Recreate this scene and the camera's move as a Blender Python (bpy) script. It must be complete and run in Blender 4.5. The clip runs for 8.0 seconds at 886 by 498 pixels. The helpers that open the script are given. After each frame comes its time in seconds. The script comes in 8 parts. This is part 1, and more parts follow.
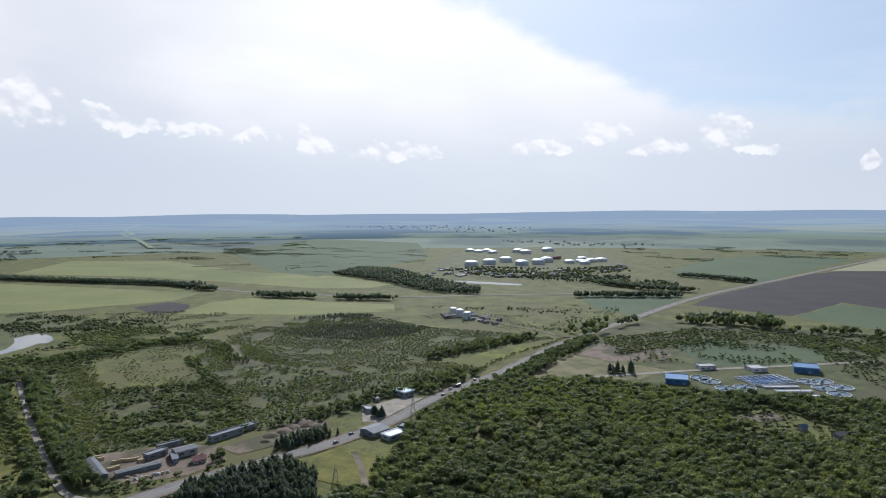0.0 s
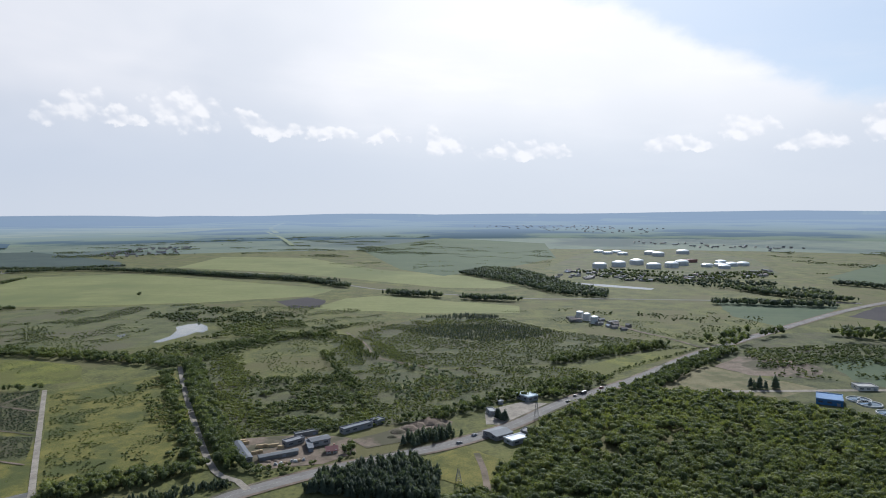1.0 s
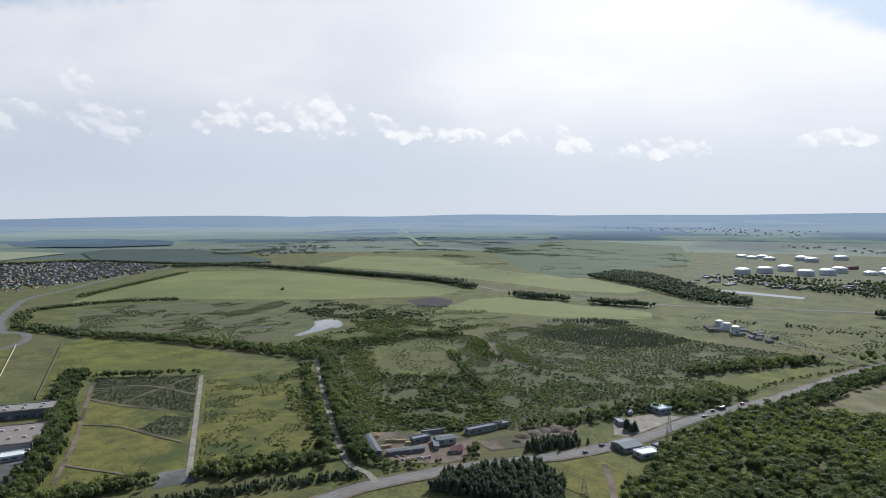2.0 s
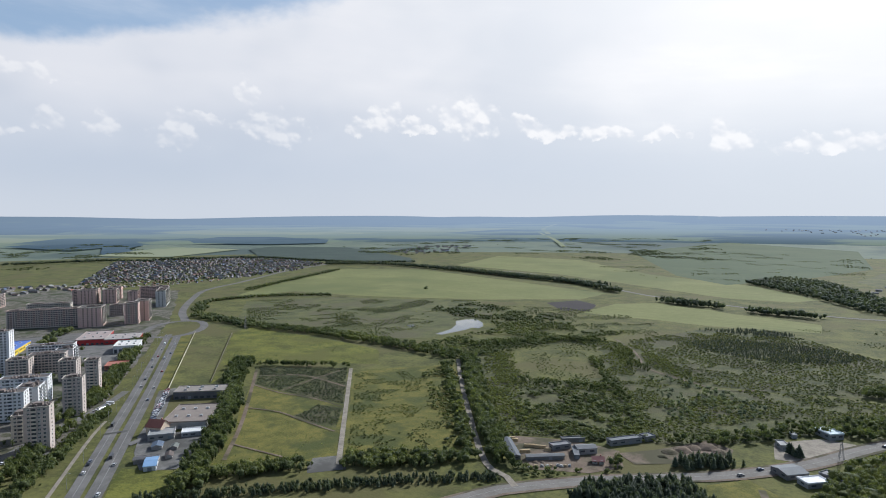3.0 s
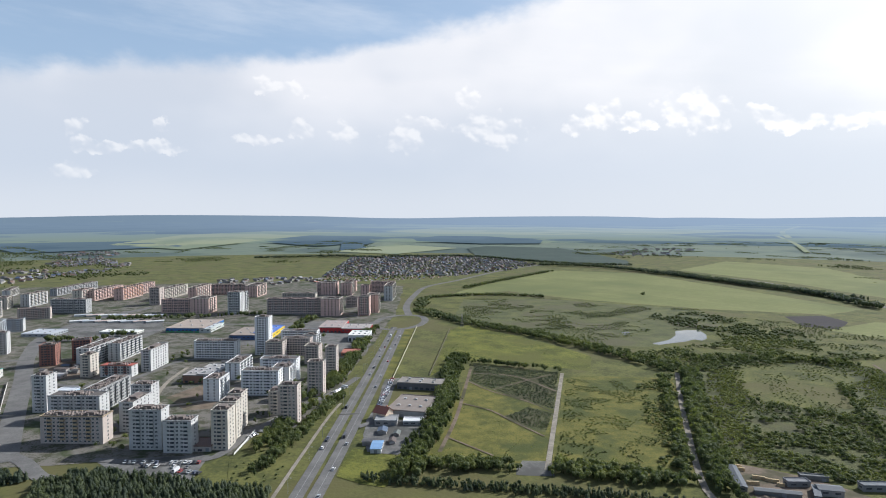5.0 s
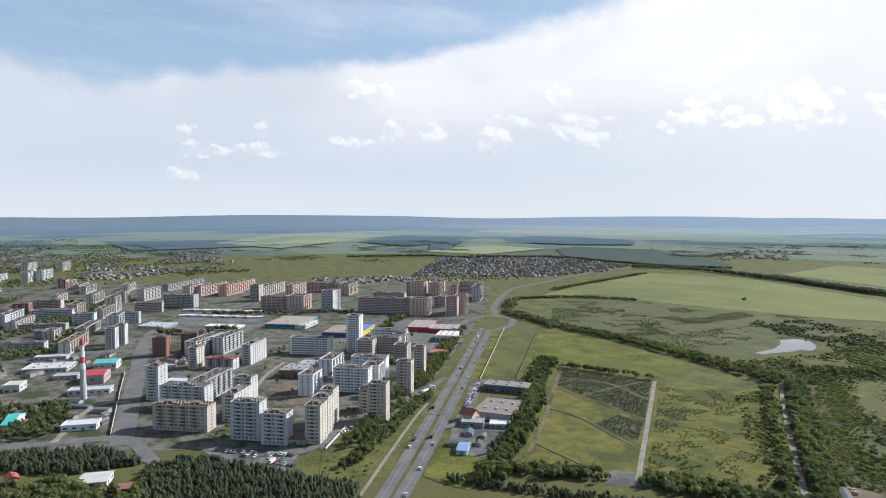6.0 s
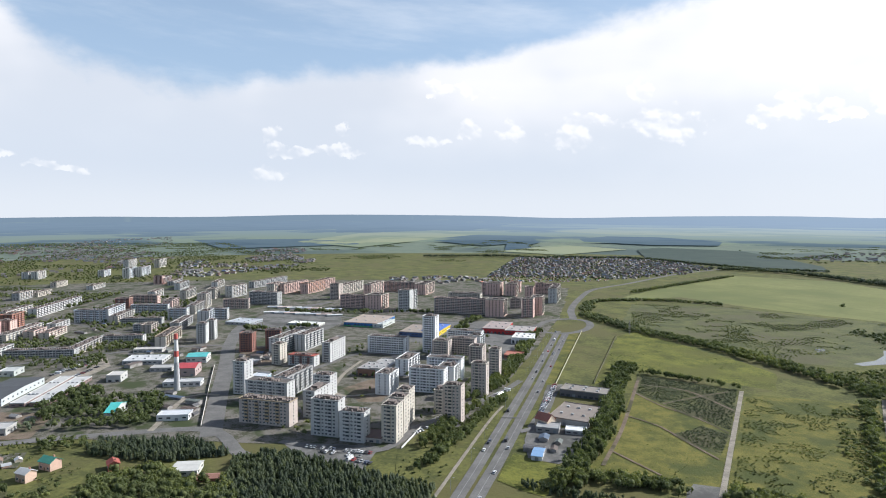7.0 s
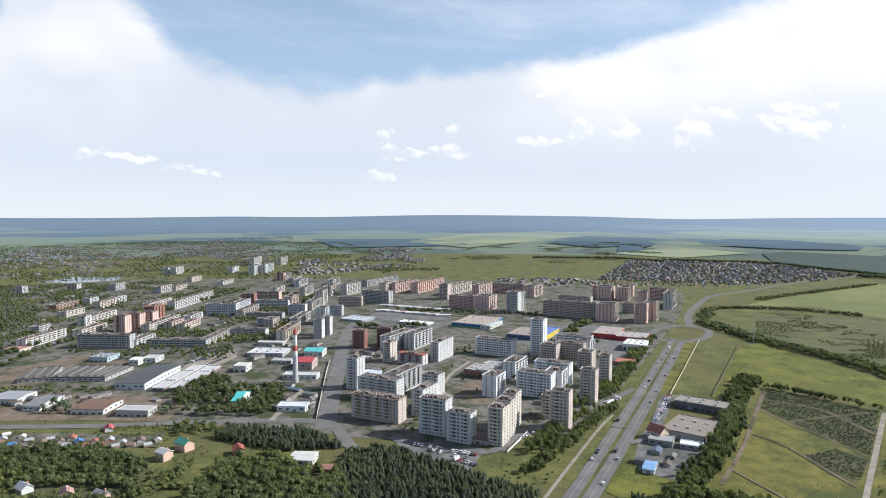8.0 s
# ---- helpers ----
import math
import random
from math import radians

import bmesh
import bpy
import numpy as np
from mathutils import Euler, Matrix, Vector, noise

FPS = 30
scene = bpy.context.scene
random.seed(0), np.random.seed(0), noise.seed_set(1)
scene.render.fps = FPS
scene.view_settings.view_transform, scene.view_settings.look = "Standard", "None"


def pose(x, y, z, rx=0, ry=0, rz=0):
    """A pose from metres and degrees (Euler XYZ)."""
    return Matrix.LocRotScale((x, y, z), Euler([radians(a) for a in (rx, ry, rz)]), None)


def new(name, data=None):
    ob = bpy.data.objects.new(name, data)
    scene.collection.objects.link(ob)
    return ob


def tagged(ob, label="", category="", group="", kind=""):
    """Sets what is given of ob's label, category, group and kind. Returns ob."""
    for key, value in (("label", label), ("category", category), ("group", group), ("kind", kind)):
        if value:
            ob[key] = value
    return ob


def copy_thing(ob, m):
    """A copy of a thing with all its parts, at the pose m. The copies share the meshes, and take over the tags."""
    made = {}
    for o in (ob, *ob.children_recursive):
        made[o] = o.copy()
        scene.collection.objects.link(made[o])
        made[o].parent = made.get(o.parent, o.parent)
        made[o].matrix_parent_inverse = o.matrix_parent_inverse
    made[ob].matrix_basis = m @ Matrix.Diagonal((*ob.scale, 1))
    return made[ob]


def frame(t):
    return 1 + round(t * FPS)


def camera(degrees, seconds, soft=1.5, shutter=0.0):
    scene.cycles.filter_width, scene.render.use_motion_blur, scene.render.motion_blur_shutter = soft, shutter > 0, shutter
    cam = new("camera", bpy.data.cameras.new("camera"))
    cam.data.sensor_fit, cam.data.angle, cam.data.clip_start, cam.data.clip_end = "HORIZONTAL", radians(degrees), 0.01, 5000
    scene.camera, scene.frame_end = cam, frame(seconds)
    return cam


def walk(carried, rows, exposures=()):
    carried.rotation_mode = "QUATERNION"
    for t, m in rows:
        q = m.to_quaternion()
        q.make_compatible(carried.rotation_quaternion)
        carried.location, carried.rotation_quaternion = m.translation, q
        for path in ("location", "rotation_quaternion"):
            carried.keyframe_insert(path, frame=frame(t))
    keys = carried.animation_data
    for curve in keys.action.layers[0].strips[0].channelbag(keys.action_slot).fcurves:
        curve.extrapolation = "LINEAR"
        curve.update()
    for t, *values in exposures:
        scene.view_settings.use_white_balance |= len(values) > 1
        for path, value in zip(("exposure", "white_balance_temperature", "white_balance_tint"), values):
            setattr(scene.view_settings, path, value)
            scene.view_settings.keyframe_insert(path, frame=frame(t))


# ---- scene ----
# ---- camera ----
cam = camera(69.69, 8.0, soft=1.0)
# seconds, x, y, z, yaw, pitch, roll
PATH = [
    (0, -0.00, -0.00, 150.00, 0.000, -3.305, -0.454),
    (0.5, 0.28, -0.53, 151.69, 5.677, -3.309, -0.429),
    (1, 0.63, -0.54, 153.28, 11.336, -3.289, -0.375),
    (1.2, 0.66, -0.56, 153.80, 13.630, -3.270, -0.352),
    (2.3, 0.64, -0.74, 155.70, 26.190, -3.142, -0.228),
    (2.5, 0.62, -0.80, 156.13, 28.574, -3.127, -0.203),
    (3, 0.30, -1.05, 157.50, 35.403, -3.112, -0.150),
    (3.5, 0.40, -0.97, 158.58, 41.332, -3.102, -0.076),
    (4, 0.46, -0.81, 159.72, 45.750, -3.105, -0.042),
    (4.5, 0.64, -1.31, 160.80, 50.152, -3.113, 0.015),
    (6, 1.19, -0.84, 164.05, 62.465, -3.152, 0.050),
    (6.5, 1.24, -0.54, 165.45, 65.838, -3.192, 0.065),
    (7, 1.46, -0.73, 166.81, 69.323, -3.230, 0.052),
    (7.5, 1.65, -0.51, 168.00, 74.738, -3.249, 0.066),
    (8, 1.92, -0.44, 168.89, 79.110, -3.220, 0.142),
]


def aim(x, y, z, yaw, pitch, roll):
    """A camera that hovers at x, y, z; yaw to the left of +y, pitch upwards."""
    turn = pose(0, 0, 0, 0, 0, yaw) @ pose(0, 0, 0, 90 + pitch) @ pose(0, 0, 0, 0, 0, roll)
    return Matrix.Translation((x, y, z)) @ turn


EXPOSURES = [(0.0, 0.18, 5700, 10), (2.5, 0.15, 5780, 9), (4.5, 0.32, 5880, 9), (6.5, 0.48, 5950, 9), (8.0, 0.58, 6000, 9)]
walk(cam, [(t, aim(x, y, z, a, b, c)) for t, x, y, z, a, b, c in PATH], EXPOSURES)

# ---- sun and sky ----
SUN_TURN, SUN_UP = 2.0, 34.0  # degrees to the right of +y, degrees over the horizon
sun = new("sun", bpy.data.lights.new("sun", "SUN"))
sun.data.energy, sun.data.angle, sun.data.color = 4.6, radians(0.6), (1.0, 0.95, 0.87)
sun.matrix_world = pose(0, 0, 600, 90 - SUN_UP, 0, 180 - SUN_TURN)


class Nodes:
    """A short hand for wiring shader nodes."""

    def __init__(self, tree):
        self.tree = tree
        tree.nodes.clear()

    def add(self, kind, operation=None, use_clamp=False, blend=None, smooth=False, attribute=None, feature=None):
        node = self.tree.nodes.new(kind)
        if operation:
            node.operation = operation
        if use_clamp:
            node.use_clamp = True
        if blend:
            node.data_type, node.blend_type = "RGBA", blend
        if smooth:
            node.interpolation_type = "SMOOTHSTEP"
        if attribute:
            node.attribute_name = attribute
        if feature:
            node.feature = feature
        return node

    def wire(self, a, b):
        self.tree.links.new(a, b)

    def put(self, socket, value):
        if isinstance(value, bpy.types.NodeSocket):
            self.wire(value, socket)
        elif isinstance(value, (tuple, list)) and len(value) == 3 and socket.type == "RGBA":
            socket.default_value = (*value, 1)
        else:
            socket.default_value = value

    def math(self, op, a, b=0.0, c=0.0, clamp=False):
        n = self.add("ShaderNodeMath", operation=op, use_clamp=clamp)
        for s, v in zip(n.inputs, (a, b, c)):
            self.put(s, v)
        return n.outputs[0]

    def mix(self, fac, a, b, blend="MIX"):
        n = self.add("ShaderNodeMix", blend=blend)
        self.put(n.inputs[0], fac)
        self.put(n.inputs[6], a)
        self.put(n.inputs[7], b)
        return n.outputs[2]

    def noise(self, vector, scale, detail=3.0, rough=0.55, seed=0.0):
        n = self.add("ShaderNodeTexNoise")
        n.noise_dimensions = "4D"
        self.put(n.inputs["Vector"], vector)
        n.inputs["W"].default_value = seed
        n.inputs["Scale"].default_value = scale
        n.inputs["Detail"].default_value = detail
        n.inputs["Roughness"].default_value = rough
        return n.outputs["Fac"]

    def step(self, value, low, high):
        n = self.add("ShaderNodeMapRange", smooth=True)
        self.put(n.inputs[0], value)
        self.put(n.inputs[1], low)
        self.put(n.inputs[2], high)
        return n.outputs[0]

    def ramp(self, value, stops):
        n = self.add("ShaderNodeValToRGB")
        self.put(n.inputs[0], value)
        el = n.color_ramp.elements
        while len(el) < len(stops):
            el.new(0.5)
        for e, (p, c) in zip(el, stops):
            e.position, e.color = p, (*c, 1) if isinstance(c, tuple) else (c, c, c, 1)
        return n.outputs[0]


world = bpy.data.worlds.new("sky")
scene.world = world
world.use_nodes = True
w = Nodes(world.node_tree)
way = w.add("ShaderNodeTexCoord").outputs["Generated"]
xyz = w.add("ShaderNodeSeparateXYZ")
w.wire(way, xyz.inputs[0])
az = w.math("MULTIPLY", w.math("ARCTAN2", w.math("MULTIPLY", xyz.outputs[0], -1.0), xyz.outputs[1]), 180 / math.pi)
el = w.math("MULTIPLY", w.math("ARCSINE", xyz.outputs[2]), 180 / math.pi)
sky = w.add("ShaderNodeTexSky")
sky.sky_type, sky.sun_disc, sky.sun_elevation, sky.sun_rotation = "NISHITA", False, radians(SUN_UP), radians(SUN_TURN)
sky.altitude, sky.air_density, sky.dust_density, sky.ozone_density = 200.0, 1.0, 0.9, 1.2
clear_sky = w.mix(1.0, sky.outputs[0], (0.098, 0.098, 0.098), "MULTIPLY")
clear_sky = w.mix(w.math("MULTIPLY", w.step(el, 34.0, 12.0), 0.55), clear_sky, (0.42, 0.57, 0.78))
# billows for the edges of the clouds, flattened towards the horizon
lay = w.add("ShaderNodeCombineXYZ")
w.put(lay.inputs[0], w.math("MULTIPLY", az, 0.1))
w.put(lay.inputs[1], w.math("MULTIPLY", el, 0.16))
big = w.noise(lay.outputs[0], 1.1, 5.0, 0.55, 2.0)
fine = w.noise(lay.outputs[0], 4.5, 5.0, 0.6, 7.0)
soft_n = w.noise(lay.outputs[0], 0.6, 3.0, 0.5, 11.0)
# the great sheet of cloud: its upper edge by bearing, in degrees of height / 40
edge = w.ramp(w.math("DIVIDE", w.math("ADD", az, 60.0), 180.0, clamp=True),
              [(0.0, 0.14), (0.14, 0.17), (0.22, 0.235), (0.25, 0.31), (0.32, 0.46), (0.42, 0.60), (0.52, 0.55), (0.6, 0.44), (0.63, 0.41), (0.74, 0.33),
               (0.835, 0.28), (0.88, 0.30), (0.92, 0.42), (0.95, 0.5), (1.0, 0.1)])
edge = w.math("MULTIPLY", edge, 40.0)
ragged = w.math("ADD", edge, w.math("MULTIPLY", w.math("SUBTRACT", big, 0.5), 7.0))
ragged = w.math("ADD", ragged, w.math("MULTIPLY", w.math("SUBTRACT", fine, 0.5), 1.6))
sheet = w.step(w.math("SUBTRACT", ragged, el), -0.6, 1.8)
# thin wisps of high cloud, drawn out along the sheet
trail = w.add("ShaderNodeCombineXYZ")
w.put(trail.inputs[0], w.math("MULTIPLY", w.math("ADD", az, w.math("MULTIPLY", el, 1.6)), 0.05))
w.put(trail.inputs[1], w.math("MULTIPLY", w.math("SUBTRACT", el, w.math("MULTIPLY", az, 0.12)), 0.3))
wisp = w.step(w.noise(trail.outputs[0], 0.9, 7.0, 0.6, 3.0), 0.44, 0.76)
# glow of the veiled sun
sun_way = Vector((math.sin(radians(SUN_TURN)) * math.cos(radians(SUN_UP)), math.cos(radians(SUN_TURN)) * math.cos(radians(SUN_UP)), math.sin(radians(SUN_UP))))
dot = w.add("ShaderNodeVectorMath", operation="DOT_PRODUCT")
w.wire(way, dot.inputs[0])
dot.inputs[1].default_value = sun_way
near_sun = w.math("POWER", w.math("MAXIMUM", dot.outputs["Value"], 0.0), 5.0)
white = w.mix(w.step(soft_n, 0.35, 0.65), (0.58, 0.63, 0.71), (0.82, 0.83, 0.86))
white = w.mix(near_sun, white, (1.25, 1.24, 1.2))
# paler and bluer haze towards the horizon
haze = w.step(el, 11.5, 3.0)
low = w.mix(near_sun, (0.55, 0.62, 0.72), (0.94, 0.98, 1.0))
white = w.mix(w.math("MULTIPLY", haze, 0.85), white, low)
clear_sky = w.mix(w.math("MULTIPLY", near_sun, 0.6), clear_sky, (0.82, 0.92, 1.02))
clear_sky = w.mix(w.math("MULTIPLY", wisp, 0.3), clear_sky, (0.86, 0.89, 0.93))
white = w.mix(w.math("MULTIPLY", w.math("SUBTRACT", 1.0, wisp), 0.16), white, (0.6, 0.66, 0.75))
view = w.mix(w.math("MULTIPLY", sheet, 0.96), clear_sky, white)
# heaps of cumulus along the horizon: bearing, height, half width, half height, all in degrees
heaps = [(52.0, 9.9, 0.9, 1.3), (49.9, 7.1, 2.1, 1.5), (57.9, 6.3, 1.7, 1.6), (55.5, 7.9, 1.5, 0.5), (43.0, 7.7, 1.2, 1.0),
         (40.4, 8.2, 1.3, 1.4), (37.7, 7.7, 1.1, 0.7), (33.3, 8.2, 2.3, 1.9), (27.7, 7.2, 1.5, 0.8), (25.5, 6.9, 1.6, 0.8),
         (21.0, 6.8, 2.1, 0.7), (16.3, 6.6, 1.9, 0.4), (70.3, 10.7, 0.6, 0.8), (67.2, 10.5, 1.6, 0.8), (84.1, 6.4, 0.8, 0.8),
         (82.5, 5.0, 1.2, 0.6), (78.0, 6.9, 0.7, 0.6), (78.8, 5.1, 1.8, 0.4), (71.1, 6.2, 1.7, 0.6), (67.2, 6.9, 1.1, 0.9),
         (63.5, 6.9, 1.0, 0.9), (108.1, 4.6, 1.1, 0.5), (105.0, 4.3, 2.0, 0.4), (101.0, 3.4, 1.5, 0.4), (84.1, 6.3, 0.7, 0.9),
         (82.6, 5.1, 1.2, 0.5), (78.1, 5.3, 1.9, 0.4), (84.9, 3.0, 1.2, 0.7), (69.9, 10.7, 1.0, 0.9), (-24.1, 6.0, 1.3, 1.3),
         (-26.2, 4.9, 2.0, 0.6), (-34.1, 3.5, 0.7, 0.9), (-18.9, 5.1, 2.3, 0.8), (-14.2, 6.7, 1.4, 1.0), (11.1, 5.9, 1.5, 1.5),
         (4.2, 5.3, 3.5, 0.7), (-8.9, 5.4, 2.5, 0.7)]
spot = w.add("ShaderNodeCombineXYZ")
w.put(spot.inputs[0], az)
w.put(spot.inputs[1], el)


def bent(value, coarse, seed):
    """Crumples a bearing or a height, so that no heap keeps a round outline."""
    out = w.math("ADD", value, w.math("MULTIPLY", w.math("SUBTRACT", w.noise(spot.outputs[0], 0.3, 2.0, 0.5, seed), 0.5), coarse))
    return w.math("ADD", out, w.math("MULTIPLY", w.math("SUBTRACT", w.noise(spot.outputs[0], 1.1, 3.0, 0.6, seed + 5), 0.5), coarse * 0.45))


def lumps(scale, up=0.0):
    """Rounded heads as of a cauliflower."""
    moved = w.add("ShaderNodeVectorMath", operation="ADD")
    w.wire(spot.outputs[0], moved.inputs[0])
    moved.inputs[1].default_value = (-0.35 * up, up, 0.0)
    v = w.add("ShaderNodeTexVoronoi", feature="SMOOTH_F1")
    w.wire(moved.outputs[0], v.inputs["Vector"])
    v.inputs["Scale"].default_value, v.inputs["Smoothness"].default_value = scale, 0.35
    return v.outputs["Distance"]


az_b, el_b = bent(az, 5.0, 21.0), bent(el, 3.0, 33.0)
heap = None
for a, e, ra, re_ in heaps:
    dx = w.math("DIVIDE", w.math("SUBTRACT", az_b, a), ra * 1.45)
    dy = w.math("DIVIDE", w.math("SUBTRACT", el_b, e), re_ * 1.5)
    dy = w.math("MAXIMUM", dy, w.math("MULTIPLY", dy, -1.7))
    m = w.math("SUBTRACT", 1.0, w.math("ADD", w.math("MULTIPLY", dx, dx), w.math("MULTIPLY", dy, dy)))
    heap = m if heap is None else w.math("MAXIMUM", heap, m)
head, small_head = lumps(0.75), lumps(1.9)
billow = w.math("ADD", w.math("MAXIMUM", heap, -2.0), w.math("MULTIPLY", w.math("SUBTRACT", 0.5, head), 0.9))
billow = w.math("ADD", billow, w.math("MULTIPLY", w.math("SUBTRACT", 0.42, small_head), 0.32))
heap_mask = w.step(billow, 0.1, 0.7)
# each head is bright above and grey below
relief = w.math("ADD", w.math("SUBTRACT", lumps(0.75, 0.3), head), w.math("MULTIPLY", w.math("SUBTRACT", lumps(1.9, 0.12), small_head), 0.4))
lit = w.step(relief, -0.3, 0.2)
puff = w.mix(lit, (0.66, 0.7, 0.77), (1.0, 0.995, 0.98))
puff = w.mix(w.math("MULTIPLY", near_sun, 0.8), puff, (1.06, 1.07, 1.08))
faded = w.math("ADD", w.math("MULTIPLY", w.step(near_sun, 0.0, 0.25), 0.5), 0.5)
view = w.mix(w.math("MULTIPLY", w.math("MULTIPLY", heap_mask, faded), w.math("ADD", w.math("MULTIPLY", lit, 0.58), 0.24)), view, puff)
# lowest degrees: a pale band of haze
view = w.mix(w.math("MULTIPLY", w.step(el, 4.5, 0.0), 0.75), view, w.mix(near_sun, (0.65, 0.7, 0.76), (0.8, 0.86, 0.91)))
back = w.add("ShaderNodeBackground")
w.put(back.inputs[0], w.mix(1.0, view, (1.075, 1.0, 0.925), "MULTIPLY"))
back.inputs[1].default_value = 0.86
w.wire(back.outputs[0], w.add("ShaderNodeOutputWorld").inputs[0])


# ---- materials ----
def material(name, colours, size=10.0, rough=0.9, spread=(0.35, 0.65), fine=None, metal=0.0, tint=False, bump=0.0, random_part=0.0, rows=None, sheen=0.0):
    """A surface of two or three colours mixed by noise at two scales; size: metres of its patches."""
    mat = bpy.data.materials.new(name)
    mat.use_nodes = True
    n = Nodes(mat.node_tree)
    place = n.add("ShaderNodeNewGeometry").outputs["Position"]
    big_n = n.noise(place, 1.0 / size, 4.0, 0.6, 1.0)
    small = n.noise(place, 1.0 / (fine or size / 9.0), 3.0, 0.65, 5.0)
    both = n.math("ADD", n.math("MULTIPLY", big_n, 0.6), n.math("MULTIPLY", small, 0.4))
    f = n.step(both, *spread)
    col = n.mix(f, colours[0], colours[1])
    if len(colours) > 2:
        col = n.mix(n.step(n.noise(place, 0.37 / size, 4.0, 0.6, 9.0), 0.48, 0.62), col, colours[2])
    if rows is not None:
        turned = n.add("ShaderNodeMapping")
        n.wire(place, turned.inputs[0])
        turned.inputs["Rotation"].default_value = (0, 0, rows)
        turned.inputs["Scale"].default_value = (0.004, 0.12, 1.0)
        streak = n.noise(turned.outputs[0], 1.0, 3.0, 0.6, 6.0)
        col = n.mix(n.math("MULTIPLY", n.step(streak, 0.45, 0.62), 0.4), col, colours[-1])
    if tint:
        # tint holds each tree's own tone and the painted light of its crown
        t = n.add("ShaderNodeAttribute", attribute="tint").outputs["Fac"]
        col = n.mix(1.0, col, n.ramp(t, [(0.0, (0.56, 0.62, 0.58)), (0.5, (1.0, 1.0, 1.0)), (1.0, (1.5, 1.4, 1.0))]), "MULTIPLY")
    if random_part:
        r = n.add("ShaderNodeObjectInfo").outputs["Random"]
        v = n.math("ADD", n.math("MULTIPLY", r, random_part), 1.0 - random_part / 2)
        c3 = n.add("ShaderNodeCombineColor")
        for s in c3.inputs[:3]:
            n.wire(v, s)
        col = n.mix(1.0, col, c3.outputs[0], "MULTIPLY")
    b = n.add("ShaderNodeBsdfPrincipled")
    n.put(b.inputs["Base Color"], col)
    b.inputs["Roughness"].default_value, b.inputs["Metallic"].default_value = rough, metal
    b.inputs["Specular IOR Level"].default_value = 0.08 if rough > 0.8 else 0.15 if rough > 0.6 else 0.45
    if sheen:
        # pale nap of blades, ears and hairy leaves; its bluish tint imitates haze
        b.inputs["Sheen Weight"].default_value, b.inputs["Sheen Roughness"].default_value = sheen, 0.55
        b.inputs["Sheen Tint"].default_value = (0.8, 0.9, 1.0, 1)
    if bump:
        bp = n.add("ShaderNodeBump")
        bp.inputs["Distance"].default_value, bp.inputs["Strength"].default_value = bump, 0.7
        n.wire(small, bp.inputs["Height"])
        n.wire(bp.outputs[0], b.inputs["Normal"])
    out = b.outputs[0]
    if tint:
        leaf = n.add("ShaderNodeBsdfTranslucent")
        n.put(leaf.inputs[0], n.mix(1.0, col, (1.4, 1.5, 0.85), "MULTIPLY"))
        both_ways = n.add("ShaderNodeMixShader")
        both_ways.inputs[0].default_value = 0.38
        n.wire(out, both_ways.inputs[1])
        n.wire(leaf.outputs[0], both_ways.inputs[2])
        out = both_ways.outputs[0]
    n.wire(out, n.add("ShaderNodeOutputMaterial").inputs[0])
    return mat


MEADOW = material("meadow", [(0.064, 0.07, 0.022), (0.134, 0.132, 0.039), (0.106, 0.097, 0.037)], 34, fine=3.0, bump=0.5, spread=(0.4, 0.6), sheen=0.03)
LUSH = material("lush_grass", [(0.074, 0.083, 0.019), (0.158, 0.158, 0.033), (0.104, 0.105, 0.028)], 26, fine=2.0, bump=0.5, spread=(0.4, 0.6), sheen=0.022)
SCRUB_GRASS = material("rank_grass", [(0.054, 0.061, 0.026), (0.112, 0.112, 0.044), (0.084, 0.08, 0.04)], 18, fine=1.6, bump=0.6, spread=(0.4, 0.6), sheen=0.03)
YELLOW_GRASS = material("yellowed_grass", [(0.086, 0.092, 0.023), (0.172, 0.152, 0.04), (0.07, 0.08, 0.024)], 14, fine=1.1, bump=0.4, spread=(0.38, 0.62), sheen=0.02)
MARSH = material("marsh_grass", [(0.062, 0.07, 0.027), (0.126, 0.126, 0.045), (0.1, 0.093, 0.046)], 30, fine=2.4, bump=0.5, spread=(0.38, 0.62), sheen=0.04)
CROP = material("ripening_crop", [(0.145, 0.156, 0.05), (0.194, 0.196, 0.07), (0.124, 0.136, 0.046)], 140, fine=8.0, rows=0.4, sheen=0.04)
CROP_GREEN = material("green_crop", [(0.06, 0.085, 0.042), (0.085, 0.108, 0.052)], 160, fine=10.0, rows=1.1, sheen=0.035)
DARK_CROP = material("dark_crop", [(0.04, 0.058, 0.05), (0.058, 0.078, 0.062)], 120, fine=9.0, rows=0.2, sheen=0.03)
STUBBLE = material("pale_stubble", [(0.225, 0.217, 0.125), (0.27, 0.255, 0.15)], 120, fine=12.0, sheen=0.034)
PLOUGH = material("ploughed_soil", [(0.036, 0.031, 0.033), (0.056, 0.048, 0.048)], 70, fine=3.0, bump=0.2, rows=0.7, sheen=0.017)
DIRT = material("trodden_dirt", [(0.13, 0.1, 0.076), (0.215, 0.17, 0.132), (0.085, 0.08, 0.05)], 11, fine=1.2)
GRAVEL = material("pale_gravel", [(0.2, 0.176, 0.145), (0.33, 0.295, 0.245)], 7, fine=0.9)
ASPHALT = material("worn_asphalt", [(0.12, 0.116, 0.112), (0.185, 0.178, 0.17)], 18, fine=1.2)
ROAD_GREY = material("sunbleached_asphalt", [(0.155, 0.145, 0.132), (0.225, 0.21, 0.192)], 14, fine=1.2)
PAVING = material("grey_paving", [(0.12, 0.117, 0.112), (0.2, 0.194, 0.184), (0.095, 0.093, 0.087)], 14, fine=1.5)
